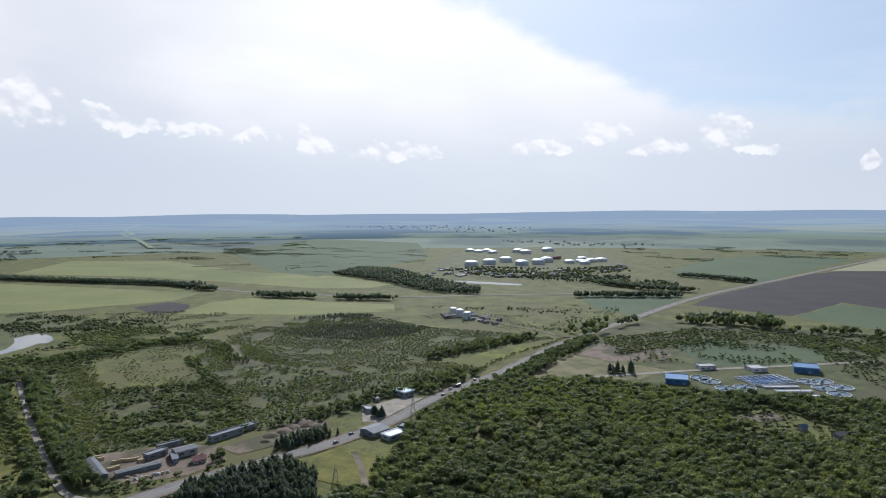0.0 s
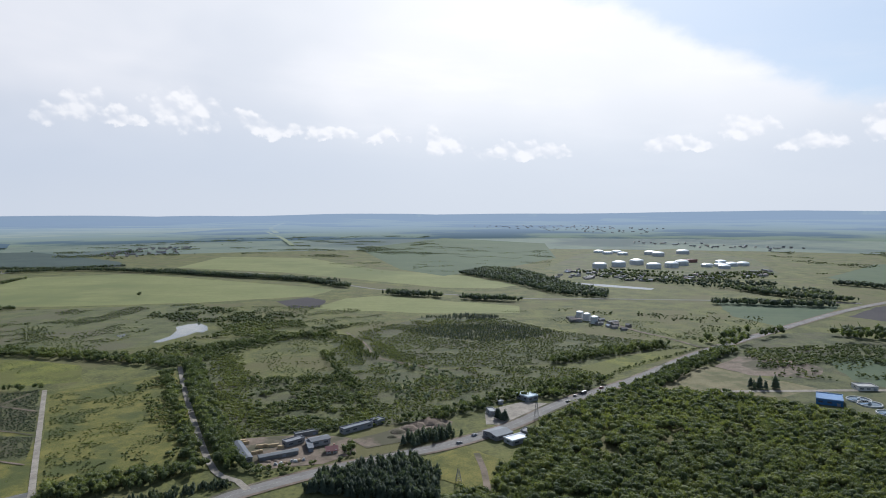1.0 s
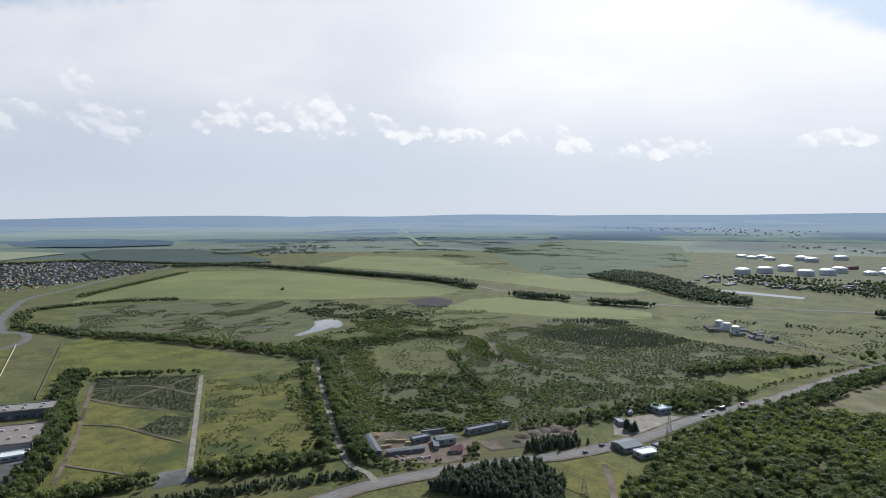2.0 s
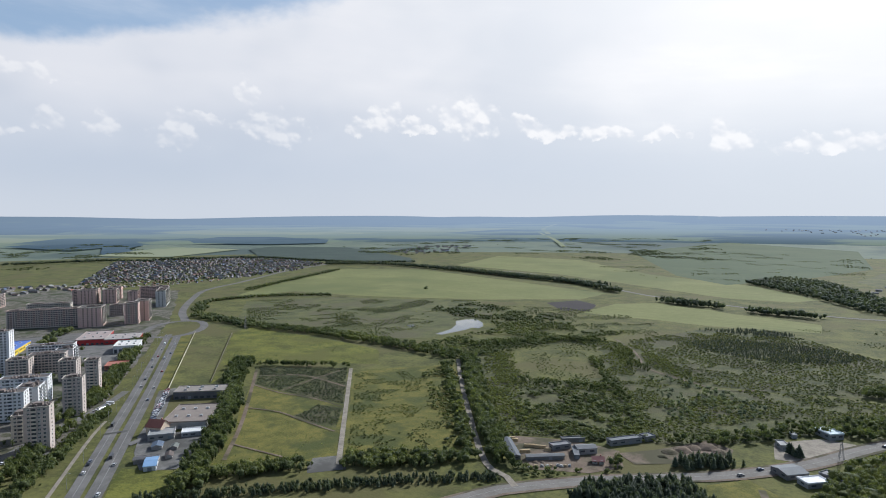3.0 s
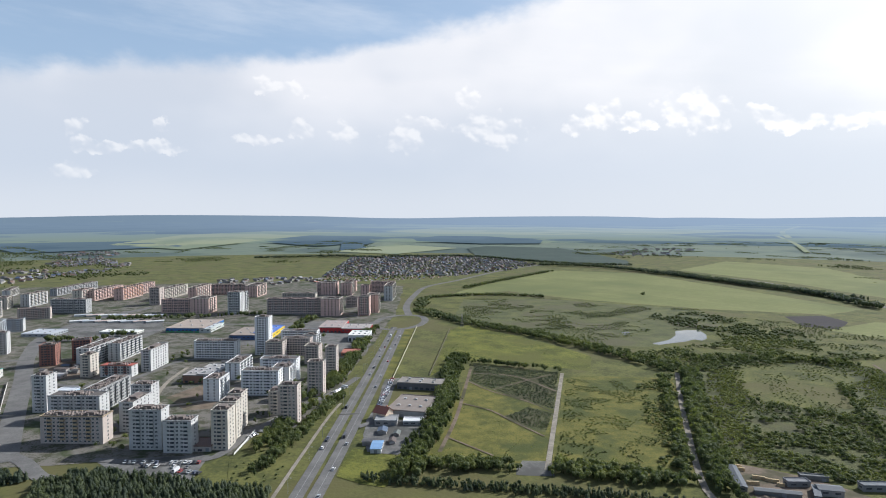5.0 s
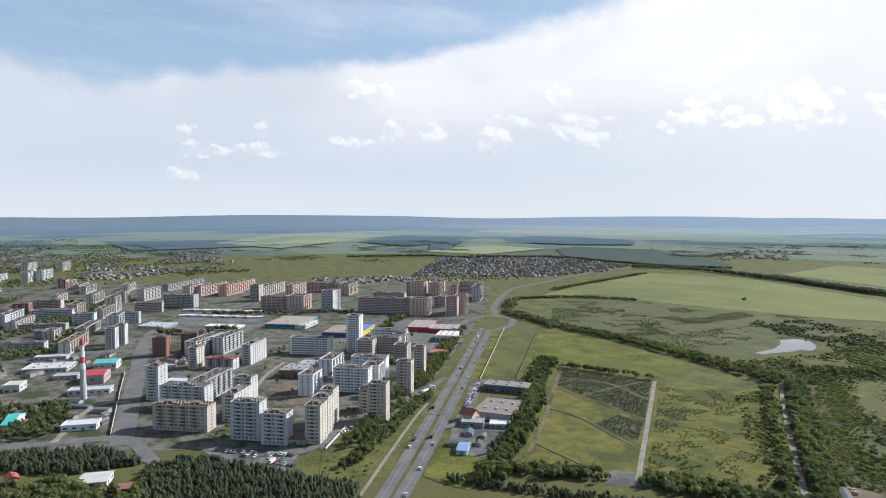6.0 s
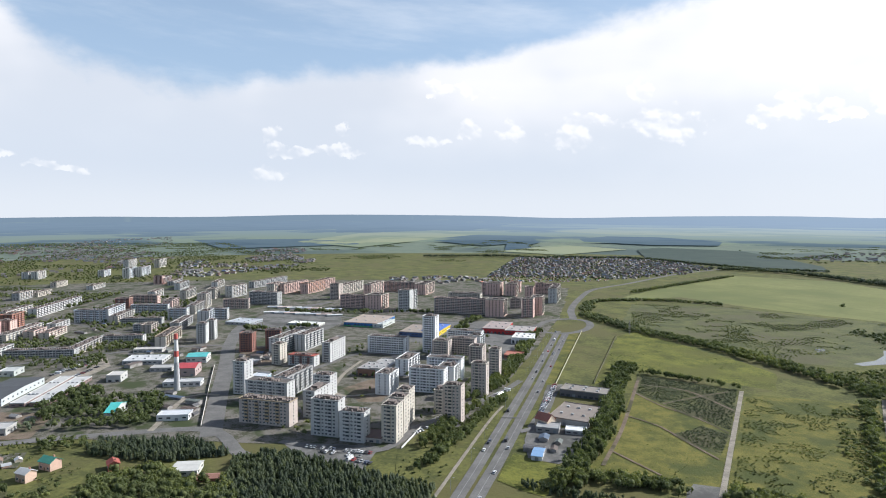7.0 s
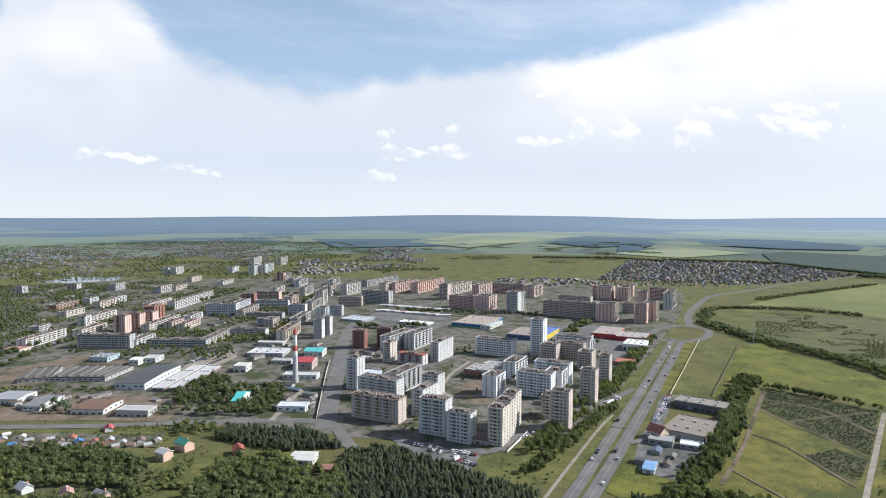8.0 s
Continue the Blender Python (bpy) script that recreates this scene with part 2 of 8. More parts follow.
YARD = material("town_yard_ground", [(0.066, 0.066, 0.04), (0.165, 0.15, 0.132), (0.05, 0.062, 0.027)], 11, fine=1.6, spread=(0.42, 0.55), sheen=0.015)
# far land: its greens are paler and bluer, with haze put into the colour
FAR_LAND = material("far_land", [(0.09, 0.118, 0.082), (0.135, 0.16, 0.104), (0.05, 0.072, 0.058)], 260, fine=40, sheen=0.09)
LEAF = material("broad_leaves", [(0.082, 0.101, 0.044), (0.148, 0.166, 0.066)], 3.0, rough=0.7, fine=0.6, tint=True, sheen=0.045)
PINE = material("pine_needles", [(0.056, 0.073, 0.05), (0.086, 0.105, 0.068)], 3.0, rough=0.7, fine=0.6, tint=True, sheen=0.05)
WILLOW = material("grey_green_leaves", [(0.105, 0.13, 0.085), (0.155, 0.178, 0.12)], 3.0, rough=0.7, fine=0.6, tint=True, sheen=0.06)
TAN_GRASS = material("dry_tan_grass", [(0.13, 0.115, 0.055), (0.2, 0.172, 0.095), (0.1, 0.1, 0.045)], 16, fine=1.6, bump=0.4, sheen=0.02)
BARK = material("bark", [(0.1, 0.075, 0.055), (0.17, 0.14, 0.11)], 1.2)


def water_material():
    mat = bpy.data.materials.new("pond_water")
    mat.use_nodes = True
    n = Nodes(mat.node_tree)
    b = n.add("ShaderNodeBsdfPrincipled")
    n.put(b.inputs["Base Color"], (0.07, 0.095, 0.105))
    b.inputs["Roughness"].default_value = 0.02
    bp = n.add("ShaderNodeBump")
    bp.inputs["Distance"].default_value, bp.inputs["Strength"].default_value = 0.004, 0.1
    n.wire(n.noise(n.add("ShaderNodeNewGeometry").outputs["Position"], 0.8, 3.0), bp.inputs["Height"])
    n.wire(bp.outputs[0], b.inputs["Normal"])
    n.wire(b.outputs[0], n.add("ShaderNodeOutputMaterial").inputs[0])
    return mat


WATER = water_material()


def hazed_distance(name, dark, light, size):
    """The farthest land: a plain backdrop that glows, hazy air painted into its colour."""
    mat = bpy.data.materials.new(name)
    mat.use_nodes = True
    n = Nodes(mat.node_tree)
    level = n.add("ShaderNodeVectorMath", operation="MULTIPLY")
    n.wire(n.add("ShaderNodeNewGeometry").outputs["Position"], level.inputs[0])
    level.inputs[1].default_value = (1.0, 1.0, 0.0)
    place = level.outputs[0]
    far = n.add("ShaderNodeVectorMath", operation="LENGTH")
    n.wire(place, far.inputs[0])
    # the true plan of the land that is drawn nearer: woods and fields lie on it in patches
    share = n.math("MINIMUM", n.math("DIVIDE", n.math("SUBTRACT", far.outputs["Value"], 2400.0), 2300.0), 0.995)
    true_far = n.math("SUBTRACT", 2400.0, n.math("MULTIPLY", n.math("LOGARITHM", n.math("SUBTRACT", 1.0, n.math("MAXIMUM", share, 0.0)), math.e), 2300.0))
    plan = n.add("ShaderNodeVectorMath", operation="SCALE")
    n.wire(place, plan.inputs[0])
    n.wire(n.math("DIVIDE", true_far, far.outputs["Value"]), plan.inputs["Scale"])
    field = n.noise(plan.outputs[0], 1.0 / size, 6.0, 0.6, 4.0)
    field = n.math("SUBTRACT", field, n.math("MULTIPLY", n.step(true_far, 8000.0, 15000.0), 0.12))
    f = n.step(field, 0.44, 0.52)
    # haze put into the colour: thicker with distance, brighter towards the sun
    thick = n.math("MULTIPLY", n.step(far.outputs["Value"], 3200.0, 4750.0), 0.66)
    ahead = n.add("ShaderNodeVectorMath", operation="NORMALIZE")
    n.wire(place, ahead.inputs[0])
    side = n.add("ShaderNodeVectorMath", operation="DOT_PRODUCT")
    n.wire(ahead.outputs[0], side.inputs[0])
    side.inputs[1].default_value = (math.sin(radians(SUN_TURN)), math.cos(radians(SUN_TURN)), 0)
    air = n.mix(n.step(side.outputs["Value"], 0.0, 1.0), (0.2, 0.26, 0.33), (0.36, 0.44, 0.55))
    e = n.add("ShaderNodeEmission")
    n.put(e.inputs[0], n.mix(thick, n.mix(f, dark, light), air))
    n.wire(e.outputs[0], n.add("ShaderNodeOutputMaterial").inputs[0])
    return mat


# the blued greens themselves already hold the haze of the distance
DISTANCE = hazed_distance("hazed_distant_hills", (0.085, 0.12, 0.138), (0.185, 0.222, 0.165), 1300.0)
HAZY_WOOD = hazed_distance("hazed_far_woods", (0.08, 0.115, 0.145), (0.1, 0.138, 0.165), 500.0)
HAZY_FIELD = hazed_distance("hazed_far_fields", (0.2, 0.235, 0.17), (0.27, 0.29, 0.2), 700.0)
plain = {}


def paint(r, g, b, rough=0.75, metal=0.0, vary=0.12):
    """Weathered paint, render or metal of one colour."""
    key = (r, g, b, rough, metal)
    if key not in plain:
        lo = tuple(c * (1 - vary) for c in (r, g, b))
        hi = tuple(min(1, c * (1 + vary)) for c in (r, g, b))
        plain[key] = material("weathered_paint", [lo, hi], 6.0, rough, (0.3, 0.7), 0.7, metal)
    return plain[key]


GLASS = paint(0.07, 0.076, 0.085, 0.22, 0.0)
WHITE_FRAME = paint(0.72, 0.72, 0.7)
ROOF_FELT = paint(0.13, 0.118, 0.11, 0.9, 0.0, 0.25)
LIFT_BRICK = paint(0.2, 0.168, 0.152, 0.9, 0.0, 0.25)

# ---- mesh helpers ----
FLAT, REACH, EYE = 2400.0, 2300.0, 158.0


def warp(x, y, z=0.0):
    """Distant land is drawn nearer and rises, as the last hills do; within 2.4 km nothing changes."""
    d = math.hypot(x, y)
    if d <= FLAT:
        return Vector((x, y, z))
    near = FLAT + REACH * (1 - math.exp(-(d - FLAT) / REACH))
    k = near / d
    return Vector((x * k, y * k, EYE * (1 - k) + z * k))


def mesh(name, verts, faces, mats, slots=None, tint=None):
    me = bpy.data.meshes.new(name)
    me.from_pydata([tuple(v) for v in verts], [], [tuple(int(i) for i in f) for f in faces])
    for m in mats if isinstance(mats, (list, tuple)) else [mats]:
        me.materials.append(m)
    if slots is not None:
        me.polygons.foreach_set("material_index", slots)
    if tint is not None:
        at = me.attributes.new("tint", "FLOAT", "POINT")
        at.data.foreach_set("value", tint)
    me.update()
    return me


def tri_mesh(name, verts, tris, mat, tint):
    """A large mesh of triangles from arrays."""
    me = bpy.data.meshes.new(name)
    me.vertices.add(len(verts))
    me.vertices.foreach_set("co", np.asarray(verts, np.float32).ravel())
    me.loops.add(3 * len(tris))
    me.loops.foreach_set("vertex_index", np.asarray(tris, np.int32).ravel())
    me.polygons.add(len(tris))
    me.polygons.foreach_set("loop_start", np.arange(0, 3 * len(tris), 3, dtype=np.int32))
    me.polygons.foreach_set("use_smooth", np.ones(len(tris), bool))
    me.materials.append(mat)
    at = me.attributes.new("tint", "FLOAT", "POINT")
    at.data.foreach_set("value", np.asarray(tint, np.float32))
    me.update(calc_edges=True)
    return me


class Shape:
    """Collects boxes, prisms and tubes into one mesh."""

    def __init__(self):
        self.v, self.f, self.s = [], [], []

    def face(self, pts, slot=0):
        k = len(self.v)
        self.v += [tuple(p) for p in pts]
        self.f.append(tuple(range(k, k + len(pts))))
        self.s.append(slot)

    def box(self, x0, y0, z0, x1, y1, z1, slot=0):
        k = len(self.v)
        self.v += [(x, y, z) for z in (z0, z1) for x, y in ((x0, y0), (x1, y0), (x1, y1), (x0, y1))]
        for f in ((0, 3, 2, 1), (4, 5, 6, 7), (0, 1, 5, 4), (1, 2, 6, 5), (2, 3, 7, 6), (3, 0, 4, 7)):
            self.f.append(tuple(k + i for i in f))
            self.s.append(slot)
        return self

    def gable(self, x0, y0, x1, y1, z0, z1, over=0.4, slot=0, thick=0.25):
        """A pitched roof of two slabs with the ridge along x."""
        ym = (y0 + y1) / 2
        drop = over * (z1 - z0) / max(0.1, (y1 - y0) / 2)
        for ya in (y0 - over, y1 + over):
            pts = [(x0 - over, ya, z0 - drop), (x1 + over, ya, z0 - drop), (x1 + over, ym, z1), (x0 - over, ym, z1)]
            k = len(self.v)
            self.v += pts + [(p[0], p[1], p[2] + thick) for p in pts]
            for f in ((0, 1, 2, 3), (7, 6, 5, 4), (0, 4, 5, 1), (1, 5, 6, 2), (2, 6, 7, 3), (3, 7, 4, 0)):
                self.f.append(tuple(k + i for i in f))
                self.s.append(slot)
        return self

    def tube(self, x, y, z0, z1, r0, r1, n=12, slot=0, cap=True):
        k = len(self.v)
        for z, r in ((z0, r0), (z1, r1)):
            self.v += [(x + r * math.cos(2 * math.pi * i / n), y + r * math.sin(2 * math.pi * i / n), z) for i in range(n)]
        for i in range(n):
            j = (i + 1) % n
            self.f.append((k + i, k + j, k + n + j, k + n + i))
            self.s.append(slot)
        if cap:
            self.f.append(tuple(k + n + i for i in range(n)))
            self.s.append(slot)
        return self

    def mesh(self, name, mats):
        return mesh(name, self.v, self.f, mats, self.s)


def part(name, shape, mats, parent, label="", at=None):
    """One mesh object under a thing or a part; shape may be a mesh that is shared."""
    me = shape if isinstance(shape, bpy.types.Mesh) else shape.mesh(name, mats)
    ob = new(name, me)
    ob.parent = parent
    if at is not None:
        ob.matrix_basis = at
    return tagged(ob, label)


def thing(name, x, y, turn=0.0, label="", category="", group="", z=0.0, kind=""):
    """An Empty at the base of a thing, which takes its parts."""
    ob = new(name)
    ob.empty_display_size = 1.0
    p = warp(x, y, z)
    k = p.xy.length / max(1e-6, math.hypot(x, y)) if math.hypot(x, y) > FLAT else 1.0
    ob.matrix_basis = Matrix.LocRotScale(p, Euler((0, 0, turn)), (k, k, k))
    return tagged(ob, label, category, group, kind)


# ---- ground ----
def ground_sheet():
    """One sheet, in rings about the camera's place, out to the last hills."""
    radii = [0, 60, 120, 200, 300, 420, 560, 720, 900, 1100, 1350, 1600, 1900, 2200, 2400, 2650, 2950, 3300, 3700, 4200, 4800, 5600, 6600, 8000, 10000, 13000, 18000, 28000, 45000]
    n = 180
    vs, fs, sl = [(0, 0, 0)], [], []
    for r in radii[1:]:
        for i in range(n):
            a = 2 * math.pi * i / n
            lift = 0.0
            if r > 4000:
                k = min(1, (r - 4000) / 9000)
                lift = k * (r / 13000) ** 0.9 * 70 * (noise.noise((math.cos(a) * 5.0, math.sin(a) * 5.0, r / 4000)) + 0.15)
            vs.append(warp(r * math.cos(a), r * math.sin(a), lift))
    for i in range(n):
        fs.append((0, 1 + i, 1 + (i + 1) % n))
        sl.append(0)
    for k in range(len(radii) - 2):
        for i in range(n):
            j = (i + 1) % n
            a, b = 1 + k * n, 1 + (k + 1) * n
            fs.append((a + i, b + i, b + j, a + j))
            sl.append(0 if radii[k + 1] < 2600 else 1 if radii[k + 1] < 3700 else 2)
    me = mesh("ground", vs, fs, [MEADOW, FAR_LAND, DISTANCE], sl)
    me.polygons.foreach_set("use_smooth", [True] * len(fs))
    return tagged(new("ground", me), "rolling meadow land with rough green grass", "ground", kind="structure")


ground_sheet()
layer = [0.02]


def uneven(points, amount):
    """An outline that wanders a little, as the edge of a field or a yard does."""
    out = []
    for (x0, y0), (x1, y1) in zip(points, points[1:] + points[:1]):
        d = math.hypot(x1 - x0, y1 - y0)
        n = max(1, min(24, int(d / (6 * amount + 2)))) if amount else 1
        for i in range(n):
            x, y = x0 + (x1 - x0) * i / n, y0 + (y1 - y0) * i / n
            k = amount * 1.6
            out.append((x + k * noise.noise((x / 23, y / 23, 1.5)), y + k * noise.noise((x / 23, y / 23, 7.5))))
    return out


def clean(points, step=60.0):
    """The outline with its long sides cut into steps, so that it can follow the rising land."""
    out = []
    for (x0, y0), (x1, y1) in zip(points, points[1:] + points[:1]):
        far = max(math.hypot(x0, y0), math.hypot(x1, y1)) > FLAT * 0.9
        n = max(1, int(math.hypot(x1 - x0, y1 - y0) / (150 if far else 1e9)))
        out += [(x0 + (x1 - x0) * i / n, y0 + (y1 - y0) * i / n) for i in range(n)]
    return out


def patch(name, points, mat, label, category="field", kind="structure", z=None, rough=2.5):
    """A field or a yard: a sheet that lies on the ground, with its outline a little uneven."""
    if z is None:
        layer[0] += 0.006
        z = layer[0]
    bm = bmesh.new()
    vs = [bm.verts.new((x, y, 0)) for x, y in clean(uneven(list(points), rough) if math.hypot(*points[0]) < 2400 else list(points))]
    bm.faces.new(vs)
    bmesh.ops.triangulate(bm, faces=bm.faces[:])
    if max(math.hypot(x, y) for x, y in points) > FLAT:
        for _ in range(3):
            long = [e for e in bm.edges if e.calc_length() > 260]
            if long:
                bmesh.ops.subdivide_edges(bm, edges=long, cuts=1)
                bmesh.ops.triangulate(bm, faces=bm.faces[:])
    for v in bm.verts:
        far = math.hypot(v.co.x, v.co.y)
        v.co = warp(v.co.x, v.co.y, z + (max(0, far - 2000) * 0.004))
    for f in bm.faces:
        if f.normal.z < 0:
            f.normal_flip()
    me = bpy.data.meshes.new(name)
    bm.to_mesh(me)
    bm.free()
    me.materials.append(mat)
    return tagged(new(name, me), label, category, kind=kind)


CLEAR = []  # stretches on which nothing grows: centre line, half width


def curve_points(points, step=12.0):
    """A smooth line through the points (Catmull-Rom), in short steps."""
    p = [Vector(q) for q in points]
    p = [2 * p[0] - p[1]] + p + [2 * p[-1] - p[-2]]
    out = []
    for i in range(1, len(p) - 2):
        n = max(1, int((p[i + 1] - p[i]).length / step))
        for k in range(n):
            t = k / n
            out.append(0.5 * (2 * p[i] + (p[i + 1] - p[i - 1]) * t + (2 * p[i - 1] - 5 * p[i] + 4 * p[i + 1] - p[i + 2]) * t * t
                              + (3 * p[i] - p[i - 1] - 3 * p[i + 1] + p[i + 2]) * t ** 3))
    return out + [p[-2]]


def ribbon(points, width, z, shift=0.0, smooth=True):
    """Left and right border of a strip along a line."""
    line = curve_points(points) if smooth else [Vector(q) for q in points]
    vs, fs = [], []
    for i, q in enumerate(line):
        d = (line[min(i + 1, len(line) - 1)] - line[max(i - 1, 0)]).normalized()
        side = Vector((-d.y, d.x))
        for s in (-0.5, 0.5):
            c = q + side * (shift + s * width)
            vs.append(warp(c.x, c.y, z + max(0, c.length - 2000) * 0.004))
        if i:
            k = 2 * i
            fs.append((k - 2, k, k + 1, k - 1))
    fs = [f[::-1] for f in fs]
    return vs, fs


def road(name, points, width, mat, label, category="road", lines=0, verge=0.0, smooth=True):
    """A carriageway with a raised edge and, where they show, its painted lines."""
    layer[0] += 0.006
    CLEAR.append(([tuple(p) for p in curve_points(points, 25.0)], width / 2 + 1.5 + verge))
    base = tagged(new(name), label, category, kind="structure")
    if verge:
        vs, fs = ribbon(points, width + 2 * verge, layer[0] + 0.02, 0, smooth)
        v = new("verge", mesh("verge", vs, fs, DIRT))
        v.parent = base
    vs, fs = ribbon(points, width, layer[0] + 0.05, 0, smooth)
    c = new("carriageway", mesh("carriageway", vs, fs, mat))
    c.parent = base
    for k in range(lines):
        vs, fs = ribbon(points, 0.22, layer[0] + 0.07, (k + 1 - (lines + 1) / 2) * width / (lines + 1), smooth)
        m = new("lane_line", mesh("lane_line", vs, fs, paint(0.3, 0.3, 0.29)))
        m.parent = base
    return base


# ---- trees ----
rng = np.random.default_rng(7)
ICO_V, ICO_F = [], []
_b = bmesh.new()
bmesh.ops.create_icosphere(_b, subdivisions=1, radius=1.0)
_b.verts.ensure_lookup_table()
ICO_V = np.array([v.co[:] for v in _b.verts])
ICO_F = np.array([[v.index for v in f.verts] for f in _b.faces])
_b.free()


def lump(centre, size, jitter=0.28):
    v = ICO_V * (1 + rng.uniform(-jitter, jitter, (len(ICO_V), 1))) * size + centre
    return v, ICO_F


def tufts(count, centre, size, width):
    """Loose sprays of leaves round a crown: crooked triangles that stand out from it."""
    d = rng.normal(size=(count, 3))
    d[:, 2] = np.abs(d[:, 2]) * 0.9 - 0.25
    d /= np.linalg.norm(d, axis=1)[:, None]
    at = centre + d * size * rng.uniform(0.74, 1.14, (count, 1))
    v = (at[:, None, :] + rng.normal(size=(count, 3, 3)) * width).reshape(-1, 3)
    return v, np.arange(3 * count).reshape(-1, 3)


def tree_form(kind, detail):
    """Vertices, triangles and tint offsets of one tree of unit height."""
    vs, fs, ts, n = [], [], [], 0

    def put(v, f, t):
        nonlocal n
        vs.append(v), fs.append(f + n), ts.append(np.full(len(v), t) if np.isscalar(t) else t)
        n += len(v)

    if kind == "pine":
        rows = (4, 3, 2)[2 - detail] if detail else 2
        for i in range(rows):
            z = 0.28 + 0.6 * i / rows
            r = 0.26 * (1 - 0.62 * i / rows)
            k = 7 if detail else 5
            a = np.arange(k) * 2 * math.pi / k + i
            rr = r * rng.uniform(0.7, 1.2, k)
            ring = np.stack([rr * np.cos(a), rr * np.sin(a), np.full(k, z - 0.12) + rng.uniform(-0.04, 0.04, k)], 1)
            v = np.vstack([ring, [[0, 0, z + 0.62 / rows + 0.05]]])
            put(v, np.array([[j, (j + 1) % k, k] for j in range(k)]), 0.0)
        if detail:
            put(*tufts(16 * detail, np.array([0, 0, 0.5]), np.array([0.17, 0.17, 0.38]), 0.036), 0.06)
    else:
        wide = {"round": 0.4, "tall": 0.2, "shrub": 0.6}[kind]
        mid = {"round": 0.58, "tall": 0.56, "shrub": 0.45}[kind]
        count = {2: 5, 1: 3, 0: 1}[detail]
        for i in range(count):
            a = rng.uniform(0, 2 * math.pi)
            r = (0.5 if i else 0.0) * (count > 1)
            off = np.array([wide * r * math.cos(a), wide * r * math.sin(a), rng.uniform(-0.2, 0.2) if i else 0.06]) * (count > 1)
            s = np.array([wide, wide, 0.4]) * (0.55 if count > 1 else 0.88) * rng.uniform(0.75, 1.1)
            v, f = lump(np.array([0, 0, mid]) + off, s, 0.2)
            # tint rises with height: sunlit crown tops and shaded undersides are painted in
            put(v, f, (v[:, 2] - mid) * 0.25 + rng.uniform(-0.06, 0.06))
        sprays = {2: 110, 1: 44, 0: 10}[detail]
        width = {2: 0.05, 1: 0.075, 0: 0.12}[detail]
        tv, tf = tufts(sprays, np.array([0, 0, mid]), np.array([wide, wide, 0.42]) * 0.9, width * (0.75 if kind == "tall" else 1.0))
        # sprays follow the same painted light, a little brighter than the inner lumps
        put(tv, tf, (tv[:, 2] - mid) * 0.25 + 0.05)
    if detail == 2:
        k = 4
        a = np.arange(k) * math.pi / 2
        tv = np.vstack([np.stack([r * np.cos(a), r * np.sin(a), np.full(k, z)], 1) for r, z in ((0.028, 0.0), (0.012, 0.6))])
        put(tv, np.array([[j, (j + 1) % k, k + j] for j in range(k)] + [[(j + 1) % k, k + (j + 1) % k, k + j] for j in range(k)]), -0.3)
    return np.vstack(vs), np.vstack(fs), np.concatenate(ts)


FORMS = {(k, d): [tree_form(k, d) for _ in range(7)] for k in ("round", "tall", "shrub", "pine") for d in (0, 1, 2)}


def inside(px, py, poly):
    ok = np.zeros(len(px), bool)
    for (x0, y0), (x1, y1) in zip(poly, poly[1:] + poly[:1]):
        cross = ((y0 > py) != (y1 > py)) & (px < (x1 - x0) * (py - y0) / (y1 - y0 + 1e-12) + x0)
        ok ^= cross
    return ok


def off_roads(px, py, extra=0.0):
    ok = np.ones(len(px), bool)
    for line, half in CLEAR:
        q = np.array(line)
        lo, hi = q.min(0) - half, q.max(0) + half
        near = np.where(ok & (px > lo[0]) & (px < hi[0]) & (py > lo[1]) & (py < hi[1]))[0]
        if not len(near):
            continue
        p = np.stack([px[near], py[near]], 1)
        best = np.full(len(near), 1e9)
        for a, b in zip(q[:-1], q[1:]):
            d = b - a
            t = np.clip(((p - a) @ d) / max(d @ d, 1e-9), 0, 1)
            best = np.minimum(best, np.linalg.norm(p - a - t[:, None] * d, axis=1))
        ok[near[best < half + extra]] = False
    return ok


TREES = [0]


